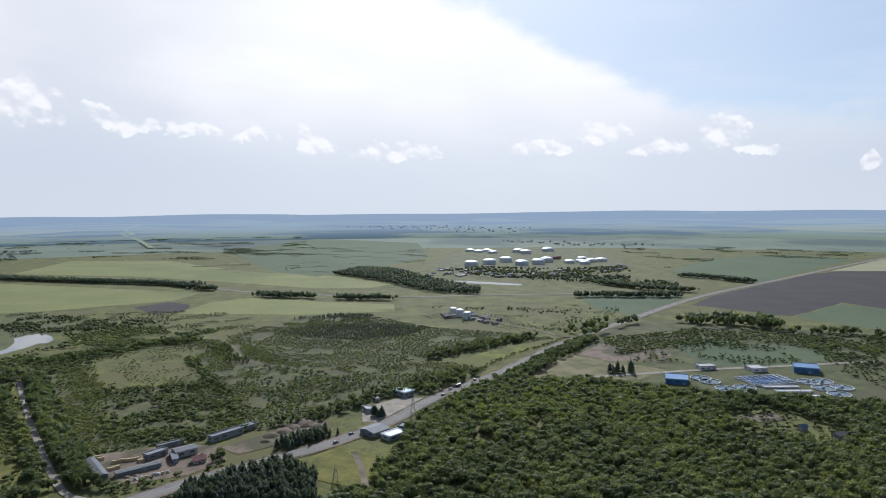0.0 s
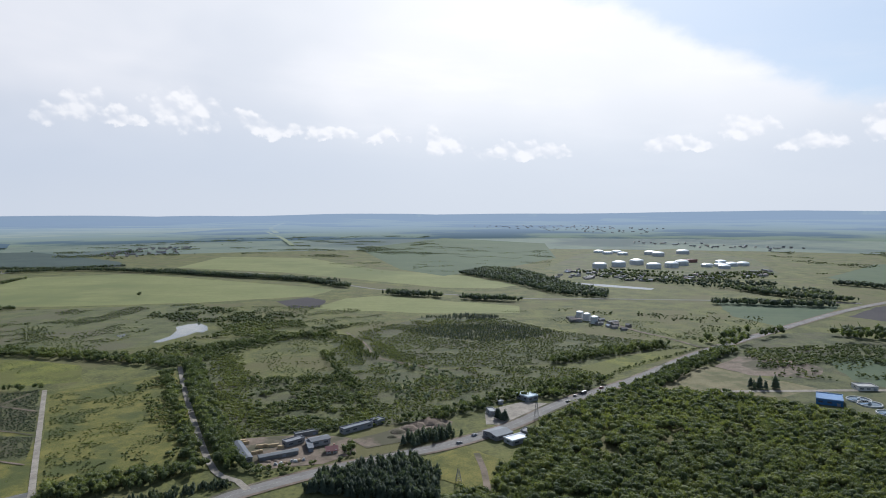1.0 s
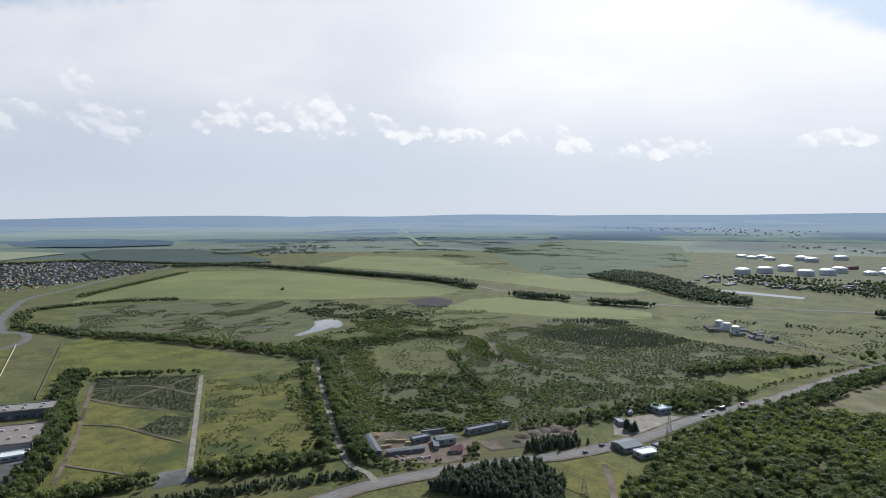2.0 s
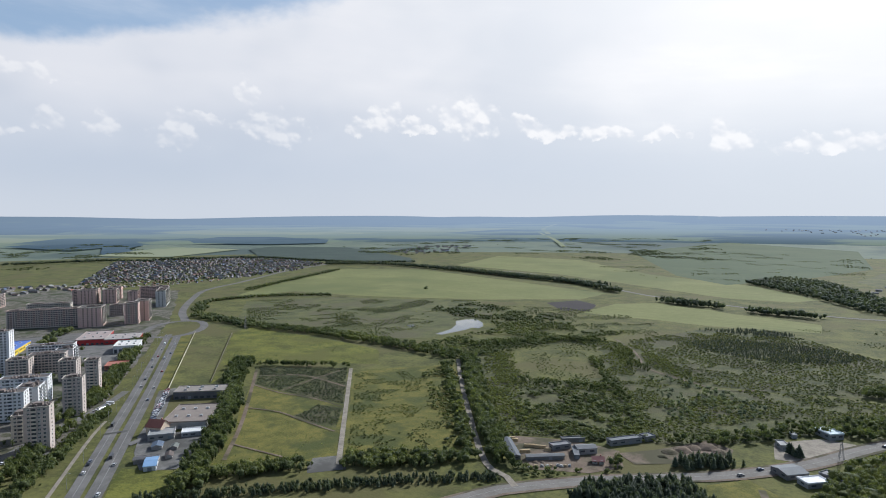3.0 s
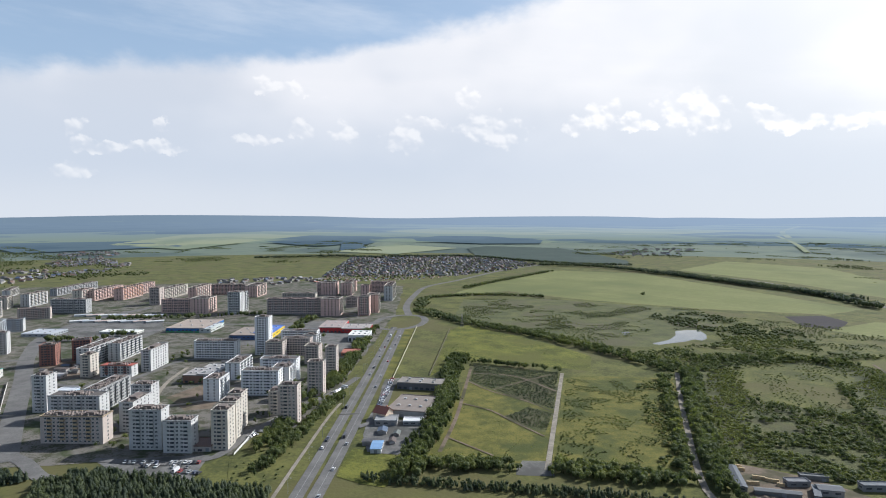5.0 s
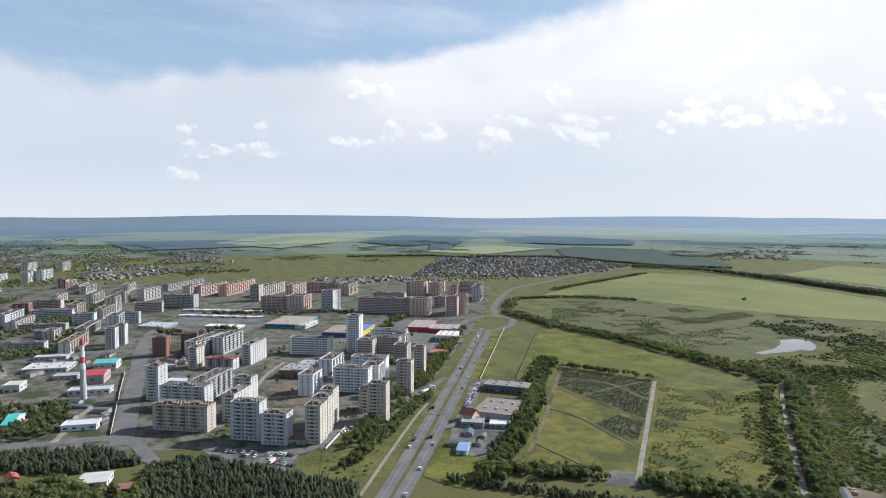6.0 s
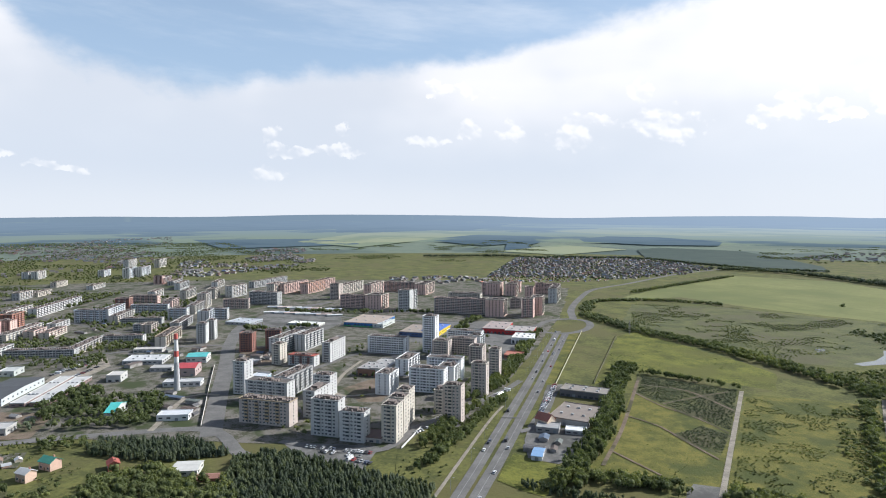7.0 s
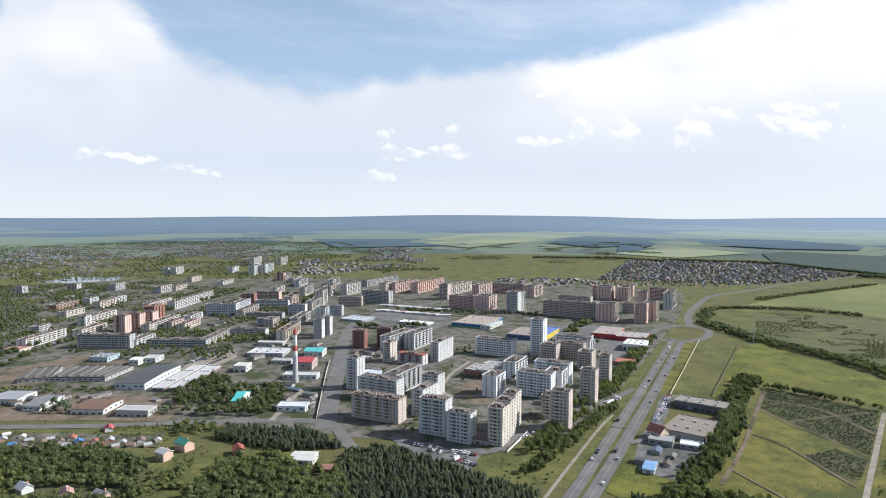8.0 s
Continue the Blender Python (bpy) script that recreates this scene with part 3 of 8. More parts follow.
def plant(name, px, py, height, mix, mat, label, category="trees", tone=0.45, spread=0.3, slim=1.0, kind="stuff"):
    """Many trees or bushes as one body of growth. mix: kinds of tree with their share."""
    if not len(px):
        return None
    kinds = rng.choice(len(mix), len(px), p=np.array([m[1] for m in mix]) / sum(m[1] for m in mix))
    V, F, Tt, n = [], [], [], 0
    dist = np.hypot(px, py)
    for k, (form, _) in enumerate(mix):
        for d in (0, 1, 2):
            lod = np.where(dist < 450, 2, np.where(dist < 900, 1, 0))
            pick = np.where((kinds == k) & (lod == d))[0]
            groups = rng.integers(0, 7, len(pick))
            for g in range(7):
                sel = pick[groups == g]
                if not len(sel):
                    continue
                v, f, t = FORMS[form, d][g]
                h = height * rng.uniform(0.65, 1.25, len(sel))
                a = rng.uniform(0, 2 * math.pi, len(sel))
                c, s = np.cos(a)[:, None], np.sin(a)[:, None]
                wx = h[:, None] * slim * rng.uniform(0.85, 1.2, (len(sel), 1))
                x = (v[:, 0] * c - v[:, 1] * s) * wx + px[sel][:, None]
                y = (v[:, 0] * s + v[:, 1] * c) * wx + py[sel][:, None]
                z = v[:, 2] * h[:, None] - 0.02 * h[:, None]
                far = np.hypot(px[sel], py[sel])
                near = np.where(far > FLAT, FLAT + REACH * (1 - np.exp(-(np.maximum(far, FLAT) - FLAT) / REACH)), far)
                kk = (near / np.maximum(far, 1))[:, None]
                V.append(np.stack([x * kk, y * kk, z * kk + EYE * (1 - kk) + (np.maximum(far - 2000, 0) * 0.004)[:, None] * kk], -1).reshape(-1, 3))
                F.append((f[None] + n + (np.arange(len(sel)) * len(v))[:, None, None]).reshape(-1, 3))
                drift = np.array([noise.noise((u / 55, v_ / 55, 4.4)) for u, v_ in zip(px[sel], py[sel])])[:, None] * 0.45
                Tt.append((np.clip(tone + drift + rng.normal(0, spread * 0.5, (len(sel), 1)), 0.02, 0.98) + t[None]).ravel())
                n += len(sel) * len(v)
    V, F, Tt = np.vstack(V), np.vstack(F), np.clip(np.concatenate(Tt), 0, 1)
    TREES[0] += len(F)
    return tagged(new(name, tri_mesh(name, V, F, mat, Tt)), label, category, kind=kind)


def scatter(poly, gap, thin=0.0, patchy=0.0, size=40.0, keep=()):
    """Places in an outline, about gap metres apart, off the roads; patchy: how much is left bare."""
    p = np.array(poly)
    lo, hi = p.min(0), p.max(0)
    gx, gy = np.meshgrid(np.arange(lo[0], hi[0], gap), np.arange(lo[1], hi[1], gap))
    px = gx.ravel() + rng.uniform(-0.48, 0.48, gx.size) * gap
    py = gy.ravel() + rng.uniform(-0.48, 0.48, gx.size) * gap
    ok = inside(px, py, list(poly))
    px, py = px[ok], py[ok]
    if patchy:
        bare = np.array([noise.noise((a / size, b / size, 3.3)) + 0.5 * noise.noise((a / size * 3, b / size * 3, 8.0)) for a, b in zip(px, py)])
        ok = bare > np.quantile(bare, patchy) if len(bare) else np.zeros(0, bool)
        px, py = px[ok], py[ok]
    ok = off_roads(px, py) & (rng.uniform(size=len(px)) >= thin)
    for hole in keep:
        ok &= ~inside(px, py, list(hole))
    return px[ok], py[ok]


def woods(name, poly, gap, height, mix, mat, label, category="trees", patchy=0.0, size=40.0, tone=0.45, spread=0.3, slim=1.0, thin=0.0, keep=()):
    px, py = scatter(poly, gap, thin, patchy, size, keep)
    return plant(name, px, py, height, mix, mat, label, category, tone, spread, slim)


def belt(name, points, width, gap, height, mix, mat, label, category="trees", tone=0.4, spread=0.3, slim=1.0, thin=0.0):
    """A strip of trees along a line."""
    line = curve_points(points, 8.0)
    q = np.array([p[:] for p in line])
    seg = np.linalg.norm(np.diff(q, axis=0), axis=1)
    total = seg.sum()
    count = max(2, int(total * width / gap ** 2))
    s = rng.uniform(0, total, count)
    at = np.concatenate([[0], np.cumsum(seg)])
    px, py = np.interp(s, at, q[:, 0]), np.interp(s, at, q[:, 1])
    off = rng.uniform(-0.5, 0.5, (2, count)) * width
    px, py = px + off[0], py + off[1]
    ok = off_roads(px, py) & (rng.uniform(size=count) >= thin)
    return plant(name, px[ok], py[ok], height, mix, mat, label, category, tone, spread, slim)

# ---- fields and water ----
patch("crop_field", [(-1028, 743), (-1174.1, 996.6), (-1306.4, 1324.3), (-1107, 1444.3), (-782.7, 1332), (-462.5, 1207.7), (-470.9, 1097), (-628.8, 990.4), (-835.3, 909), (-1006.1, 884.5)], CROP,
      "wide field of pale yellow-green ripening crop")
patch("crop_field", [(-1106.4, 1629.1), (-1206.4, 2051.7), (-877.1, 2038.1), (-503.6, 1642.1), (-253.5, 1518.7), (-105.9, 1329.7), (-146.3, 1269.4), (-253.6, 1265.4), (-403.1, 1352.2), (-737.2, 1538.3)], CROP,
      "wide field of pale yellow-green crop behind the shelter belt")
patch("crop_field", [(-394.3, 1080.7), (-336.5, 1130.6), (-191.3, 1068.2), (-81.2, 1034.8), (-75.1, 962.1), (-206.6, 936.7), (-288.6, 946), (-407.5, 950.2)], CROP, "strip of pale crop below the highway")
patch("ploughed_field", [(394.8, 1003), (472.4, 1107.6), (835.2, 1450.4), (998.4, 1564.8), (1181.5, 1548.8), (718.7, 877.3), (661.1, 953.3), (639.8, 1014.6), (489.2, 888.4)], PLOUGH, "dark brown ploughed field beside the highway")
patch("green_field", [(635, 1280.7), (568.3, 1571.5), (833.3, 1966.5), (1143.7, 2085.8), (1222.5, 1878), (804.9, 1466.1)], CROP_GREEN, "flat green field behind a row of trees")
patch("green_field", [(487.9, 878.9), (632.1, 1002.4), (662.5, 931.1), (696.8, 850.3), (608, 757.7), (541, 778.9)], CROP_GREEN, "green field below the ploughed land")
patch("green_field", [(239.1, 1137.2), (422.1, 1110.7), (353.4, 975.2), (269.6, 899.1), (232.8, 981.6)], CROP_GREEN, "small green field by the road fork")
patch("stubble_field", [(941.1, 1539.5), (1292.6, 1870.6), (1479, 1896.1), (1185.6, 1518.5)], STUBBLE, "pale tan field at the end of the highway")
patch("green_field", [(-874.4, 2559.7), (-711.8, 3577.8), (-118.5, 3035), (-45.9, 2140.9), (-151.8, 1808.1), (-300.3, 1501.1), (-449.9, 1659.1)], CROP_GREEN, "broad flat green grazing field")
patch("meadow_strip", [(-531.7, 297.5), (-748, 454.4), (-763.1, 496.6), (-532, 316.5)], YELLOW_GRASS, "grass strip between the avenue and a hedge", "meadow")
patch("meadow_strip", [(-531.8, 317.5), (-762.6, 498.8), (-721.1, 524), (-516.9, 348.4)], MEADOW, "mown green meadow plot behind the supermarket", "meadow")
patch("lush_meadow", [(-516.2, 352), (-714.4, 521.7), (-735.1, 567.4), (-544.5, 562.1), (-488.3, 554.7), (-439, 499.8), (-493.8, 474.1), (-551.6, 427.5), (-556.1, 402.5)], LUSH, "bright green meadow between tree belts", "meadow")
patch("fallow_plot", [(-527.6, 414), (-450.9, 467.7), (-287.8, 286.3), (-346.5, 235), (-407.9, 300.9)], YELLOW_GRASS, "fallow plot of yellow-green grass", "field")
patch("fallow_plot", [(-442.4, 465.5), (-373.7, 547.8), (-216.2, 345), (-285, 288.7)], YELLOW_GRASS, "fallow plot of grass with low bushes", "field")
patch("nursery_bed", [(-535.2, 416), (-454.7, 469.5), (-369.9, 375.8), (-412.4, 370.6), (-485.2, 373.5)], SCRUB_GRASS, "dark plantation bed of young saplings", "field")
patch("nursery_bed", [(-377.9, 328.5), (-386.2, 363.7), (-361.1, 366.9), (-332.5, 330.5), (-358.7, 328.1)], SCRUB_GRASS, "dark plantation bed of young saplings", "field")
patch("forecourt", [(-295.5, 267.7), (-302.8, 279.4), (-291.1, 294.1), (-272.3, 278.6), (-287.6, 260.4)], PAVING, "small paved forecourt at the end of the lane", "yard", rough=0.5)
patch("scrub_ground", [(-260.7, 416.5), (-338.9, 540.6), (-418.8, 642.4), (-310.3, 760.2), (-242.7, 740.7), (-122.3, 602.6), (-47.9, 622.8), (8.1, 628.1), (39.9, 597.4), (1.9, 530.9), (-40, 515.4), (-92.6, 452.8), (-134.8, 430), (-195.9, 402.9), (-218.5, 390.9)], SCRUB_GRASS, "rough grass under low scrub", "meadow")
patch("plantation_ground", [(-265.5, 768.8), (-213, 897.9), (-121.7, 938.7), (-18.5, 822.7), (80.3, 779.8), (133, 742.5), (73.3, 712.7), (8.5, 652.9), (-48.5, 630), (-123.6, 609.3), (-181.3, 639.3)], SCRUB_GRASS, "grass between the rows of young trees", "meadow")
patch("rough_ground", [(135.6, 704.1), (190.9, 775.0), (245.8, 844.5), (307.2, 868.5), (371.6, 805.5), (447.6, 786.6), (533.9, 760.7), (321.5, 455.3), (302.4, 476.0), (339.8, 577.2), (272.9, 589.9), (211.4, 581.3)], SCRUB_GRASS, "rough weedy ground round the sewage works", "meadow")
patch("dark_field", [(259.5, 714.7), (303.9, 729.0), (390.6, 685.6), (440, 640), (365.1, 620.7), (275.8, 596.3), (249.5, 624.7)], CROP_GREEN, "dark green field beyond the sewage works", "field")
patch("burnt_ground", [(-501.5, 1020.1), (-469.1, 1083.0), (-416.2, 1046.9), (-400.7, 974.1), (-439.5, 954.2)], PLOUGH, "dark bare patch at the edge of the crop", "field")
patch("meadow_clearing", [(-373.3, 633.7), (-359.9, 684.8), (-313.4, 724.3), (-272.8, 690.1), (-222.7, 578.5), (-255, 548.9), (-291.4, 542.8)], MEADOW, "grassy clearing among bushes", "meadow", rough=7.0)
patch("open_strip", [(9.9, 632.8), (51.9, 683.9), (100.9, 727.3), (144.2, 748.8), (86.8, 668.7), (34.9, 604.1)], LUSH, "open grass strip beside the highway", "meadow")
patch("marsh", [(-770.9, 566.5), (-962.4, 733.8), (-879.4, 859.7), (-620.7, 977.6), (-507.1, 864), (-479.3, 649.1), (-522.9, 611.3), (-647.8, 610.7)], MARSH, "damp marshy meadow with tussocks and reeds", "meadow")
patch("pond", [(-490.7, 671.6), (-492.9, 709.7), (-506.2, 742.9), (-525.9, 770.4), (-520.9, 790.1), (-509.4, 801.8), (-484.5, 780.8), (-468.8, 757.1), (-464.9, 738.9), (-475.0, 738.6), (-473.2, 717.5), (-477.6, 694.2), (-480.5, 672.5)], WATER, "small pond that mirrors the pale sky", "pond", rough=0.8)
patch("puddle", [(-28.1, 1405.3), (55.9, 1376), (164.7, 1313.8), (155.3, 1284), (42.6, 1343.7)], WATER, "long narrow reservoir near the tank farm", "pond", rough=0.8)
patch("puddle", [(-563.3, 702), (-558.3, 712.5), (-545.8, 699.1), (-550.2, 689.4)], WATER, "shallow puddle in the marsh", "pond", rough=0.8)
patch("oxbow", [(-1684.1, -680.4), (-1799.9, -633.4), (-1792.9, -501.6), (-1694, -506.7), (-1644, -591.4)], WATER, "wide river bend seen behind the town", "pond", rough=0.8)
patch("town_ground", [(-769.6, -381.4), (-1582.8, -776.7), (-1711.1, -445.8), (-1671.7, 45.7), (-1469.9, 588.3), (-1217.2, 759.8), (-876, 529.3), (-575.9, 294.4), (-452.8, 197), (-424.5, 125.2), (-480.6, 12.1), (-539, -122.2), (-568.8, -283.8)], YARD,
      "worn town ground of grass, paths and yards", "ground")
for pts in ([(-467.4, 49.5), (-431.9, 114.8), (-395.2, 93.7), (-431.7, 57.6)], [(-462.7, 143.2), (-487.4, 196.9), (-454.3, 188.3), (-432.1, 144.5)]):
    patch("car_park", pts, PAVING, "grey asphalt car park beside the flats", "car park", rough=0.5)
patch("car_park", [(-459, 257.4), (-533.2, 309.7), (-530.3, 325.3), (-492.6, 294.5), (-436.2, 251.9), (-415.6, 233.5), (-433.3, 234)], PAVING, "asphalt car park before the supermarket", "car park", rough=0.5)
patch("service_yard", [(-407.3, 218), (-432.9, 236.1), (-407.3, 278.1), (-372.3, 242.2), (-358.6, 217.7), (-374.8, 203)], PAVING, "asphalt service yard of small shops", "yard", rough=0.5)
patch("works_yard", [(-218.8, 388.1), (-182, 404.6), (-145.1, 403.8), (-133.4, 380.1), (-145.9, 359.4), (-183.3, 343.4), (-194.9, 356.4)], DIRT, "bare earth yard of a timber works", "yard")
patch("rubble_yard", [(-145.2, 398.9), (-127.6, 418.9), (-102.2, 459.4), (-83.7, 448.9), (-80.1, 428.8), (-112, 403.1), (-129.4, 389)], DIRT, "grey rubble and gravel yard", "yard")
patch("service_area", [(-65.3, 478.5), (-39.4, 507.5), (-7.4, 506.6), (-20.2, 484.5), (-39.3, 451.5), (-59.3, 448.3)], GRAVEL, "pale gravel yard of a roadside service station", "yard")
patch("grass_corner", [(-84.9, 379.1), (-68, 402.1), (-52.2, 392.1), (-29.8, 377.9), (-31.5, 357.1), (-51.9, 341), (-70.7, 350.2)], YELLOW_GRASS, "open grassy corner with a dirt track", "meadow")
patch("sewage_ground", [(161.9, 572.7), (236.3, 591.1), (358.5, 609.3), (404.9, 575.2), (387.8, 503.6), (311.6, 497.9), (230.8, 508), (189.7, 534.2)], SCRUB_GRASS, "grassy ground of the sewage works", "ground")
patch("tan_meadow", [(80.0, 596.0), (132.9, 658.9), (166.0, 627.5), (209.9, 591.9), (173.0, 558.5), (77.9, 561.4)], TAN_GRASS, "dry tan meadow by the road", "meadow")
patch("dug_ground", [(138.8, 658.7), (174.7, 708.7), (216.8, 701.0), (243.8, 671.2), (221.8, 625.6), (166.0, 627.5)], DIRT, "dug brown ground with spoil among weeds", "yard")

patch("grass_verge", [(-422.4, 124.6), (-456.7, 154.8), (-449.2, 181.7), (-477.6, 210.1), (-475.5, 221.4), (-415.7, 172.6), (-358.1, 130.8), (-379, 108.2)], MEADOW, "green verge between the flats and the avenue", "meadow")
patch("grass_verge", [(-350.8, 169.7), (-389.7, 200.5), (-374.8, 203), (-354.7, 215.4), (-335.2, 211.2), (-318.6, 183.5)], LUSH, "green verge beside the avenue", "meadow")
patch("sports_ground", [(-590.7, 122.8), (-618.3, 157.9), (-578.1, 170), (-535.3, 143), (-542.2, 124.1)], DIRT, "bare brown school ground", "yard")
patch("works_ground", [(-649.2, -322.9), (-635.6, -217.8), (-621.1, -169.7), (-601.3, -121.4), (-539, -122.2), (-568.8, -283.8)], DIRT, "pale trodden ground of the works", "yard")
patch("works_ground", [(-649.2, -322.9), (-759.7, -327.2), (-806.3, -274.7), (-766.2, -214.2), (-727.6, -220.6), (-661.6, -285.8)], DIRT, "pale trodden ground of the works", "yard")
patch("car_park", [(-714.8, -150.4), (-776.4, -143.1), (-814, -106.6), (-768.2, -97.6), (-709.2, -119.5)], GRAVEL, "gravel car park behind the warehouses", "car park", rough=0.5)
patch("building_site", [(-721.8, 30.3), (-808.4, 39.1), (-798.8, 92.2), (-713.6, 75.9)], DIRT, "bare ground of a building site", "yard")
patch("market_ground", [(-935.6, 57.8), (-1076.9, 90.7), (-1038.1, 205.7), (-950.2, 197.2), (-895.6, 152.6)], PAVING, "paved ground of the open market", "yard")
patch("shop_ground", [(-788.2, 231.2), (-910, 338), (-882.8, 408.2), (-781.8, 435.3), (-661.7, 362.1), (-631.2, 309.1), (-710, 343.6)], PAVING, "paved ground round the shopping halls", "yard")
patch("garden_ground", [(206.7, 454.3), (243.2, 461.2), (246.6, 444.6), (204.1, 439.5)], DIRT, "bare tan ground at the garden huts", "yard")
patch("storage_yard", [(295.7, 473.4), (330.1, 472.5), (330, 448.8), (284.5, 447.4)], PLOUGH, "dark storage yard beside the sewage works", "yard")
patch("tank_ground", [(-68.1, 1726.3), (33.2, 2340), (417, 2663.3), (567.3, 2153.6), (501, 1674.4), (300.8, 1564.3), (97.4, 1444.4), (-6.1, 1590.2)], MARSH, "rough grassy ground of the tank farm", "yard")

# ---- roads ----
AVENUE = [(-236, 58.6), (-288, 98.6), (-341, 139.6), (-380.1, 169.8), (-454, 225.8), (-564.7, 309.7), (-776.2, 467.1)]
AVENUE_R = [(-234, 70.4), (-286, 110.6), (-338.8, 151.7), (-382.7, 186.1), (-449.3, 236.7), (-551.7, 314.4), (-753.5, 465)]
road("avenue", AVENUE, 8.4, ASPHALT, "broad grey avenue of two lanes with a grass median", lines=1)
road("avenue", AVENUE_R, 9.2, ASPHALT, "broad grey avenue of two lanes with a grass median", lines=1)
RING = [(-819.4, 456), (-856.9, 499.5), (-859.6, 538.1), (-833.6, 551.2), (-796.8, 534.1), (-766.1, 501.1), (-757, 466.3), (-776.3, 444.7), (-819.4, 456)]
road("roundabout", RING, 11.0, ASPHALT, "grey asphalt roundabout with a grass island")
road("road", [(-858.6, 544), (-945.6, 594.5), (-1061.2, 686.2), (-1173.9, 793.2), (-1247.1, 936.7), (-1392.4, 1205), (-1470.8, 1430.1)], 12.0, ASPHALT, "grey road from the roundabout to the village")
road("highway", [(-195.2, 274.9), (-179.7, 307.8), (-166.7, 323), (-139.6, 351.5), (-116.6, 370.2), (-94.1, 389.2), (-72.7, 408.3), (-39.2, 450.3), (-2.8, 514.4), (55.4, 590.5), (138.6, 719.5), (250.9, 862.2), (456, 1108.6), (771.3, 1404.6), (1153.2, 1759.2), (1674.2, 2197.5)], 10.5, ROAD_GREY, "grey two-lane highway with gravel shoulders", lines=1, verge=2.4)
road("highway", [(-1006.5, 1528.5), (-781.6, 1500.3), (-461.1, 1276.9), (-349.7, 1206.5), (-95.3, 1126.6), (66.5, 1139.9), (283, 1150.4), (466.6, 1147)], 10.0, ROAD_GREY, "pale highway between fields and tree belts")
road("lane", [(-383.5, 566.5), (-329.2, 492.1), (-268.8, 412.9), (-218.5, 349.4), (-199, 330.4), (-185.7, 325.7), (-174.5, 316.3)], 4.2, GRAVEL, "pale gravel lane between two rows of trees")
road("lane", [(-449.6, 468.8), (-356.7, 365), (-281.9, 281.5)], 3.6, GRAVEL, "pale gravel lane along a fallow plot", smooth=False)
road("lane", [(-524.5, 410.1), (-405.5, 303), (-346.7, 243.9)], 3.0, DIRT, "narrow dirt track along trees")
road("street", [(-550.5, -274.9), (-536.6, -184.7), (-527.7, -76.8), (-512.2, -0.6), (-455.2, 19.4), (-442.8, 26.8)], 10.0, ASPHALT, "grey street along the pine wood")
road("street", [(-495.4, 1.6), (-607.3, 10.3), (-723.7, 20.2), (-854.5, 30.1), (-985.5, 56.6), (-1102.8, 127.5), (-1180, 222.8)], 16.0, ASPHALT, "wide grey town street")
road("street", [(-721.5, -358.1), (-883.8, -340.5), (-1112.2, -282.7), (-1457.7, -170.3)], 14.0, ASPHALT, "straight boulevard between blocks of flats")
road("street", [(-467.4, 49.5), (-431.1, 89.7), (-426, 117.3), (-460.7, 153.9), (-493.5, 204.3), (-525.1, 255), (-555.8, 291.9)], 7.0, ASPHALT, "narrow street along the flats")
road("dirt_track", [(-57.2, 392.2), (-48.8, 365.5), (-42.5, 335.1)], 4.0, DIRT, "dirt track through grass")
road("service_road", [(72.1, 555.9), (135, 567.5), (246.7, 590.8), (333.3, 603.3), (430.7, 618.6)], 6.0, GRAVEL, "pale service road to the sewage works")
road("dirt_track", [(-281.6, 769.4), (-240.3, 715.4), (-205.1, 647.6), (-174.3, 622.4), (-146.8, 610), (-121.4, 598.2), (-88.3, 619.5)], 2.6, DIRT, "reddish dirt track through the scrub")
road("dirt_track", [(-483.5, 372.2), (-440.4, 368), (-400.4, 373), (-365, 369.5)], 1.8, DIRT, "dirt path across the nursery")
road("dirt_track", [(-443.3, 373.2), (-448.8, 410.7), (-452.4, 454.8)], 1.6, DIRT, "dirt path across the nursery")
road("dirt_track", [(-501.1, 395.1), (-468.9, 421.5), (-406.6, 416.1)], 2.0, DIRT, "dirt path across the nursery")
road("dirt_track", [(-425, 324), (-396.2, 331), (-367.4, 327.1), (-327.2, 323.5)], 1.8, DIRT, "dirt path across the fallow plot")
road("dirt_track", [(-366.3, 264.8), (-344, 266.8), (-319.7, 269.2)], 1.6, DIRT, "faint track over the plot")
road("footpath", [(-668.4, 104.6), (-589, 110.3), (-564.8, 117.4), (-561.7, 154.3)], 5.0, GRAVEL, "pale path between the flats", "path")
road("footpath", [(-589, 110.3), (-645.8, 134.2), (-697.2, 165.9)], 4.0, GRAVEL, "pale path between the flats", "path")
road("footpath", [(-248, 51), (-300, 91), (-349, 129.3), (-387.7, 159.1), (-456.4, 212.7), (-487, 239.4)], 2.4, GRAVEL, "footpath along the avenue", "path")
road("street", [(-1016.7, 192), (-897.6, 324.6), (-818.6, 412.6), (-811.6, 451.7)], 9.0, ASPHALT, "grey street before the brick blocks")
road("street", [(-723.7, 20.2), (-675.5, 65.7), (-675.8, 105.8), (-731.5, 172.6), (-685.9, 228.2)], 7.0, ASPHALT, "grey street between the flats")
road("street", [(-607.3, 10.3), (-612.2, -16.3), (-524, -41.2)], 5.0, GRAVEL, "pale works road")
road("street", [(-835.5, 29.4), (-846.2, -50.5), (-814.6, -182.6), (-771.9, -245.6)], 8.0, ASPHALT, "grey street of the old town")
road("street", [(-1191.9, -265.1), (-992.3, -125.1), (-821.8, -35.2)], 7.0, ASPHALT, "grey street of the old town")
road("crossing", [(-458.3, 224), (-451.4, 239.7)], 3.0, PAVING, "pale crossing over the avenue", smooth=False)
road("side_road", [(-423.5, 222), (-428.4, 240.5), (-434.2, 262.5)], 6.0, ASPHALT, "side road to the shops")
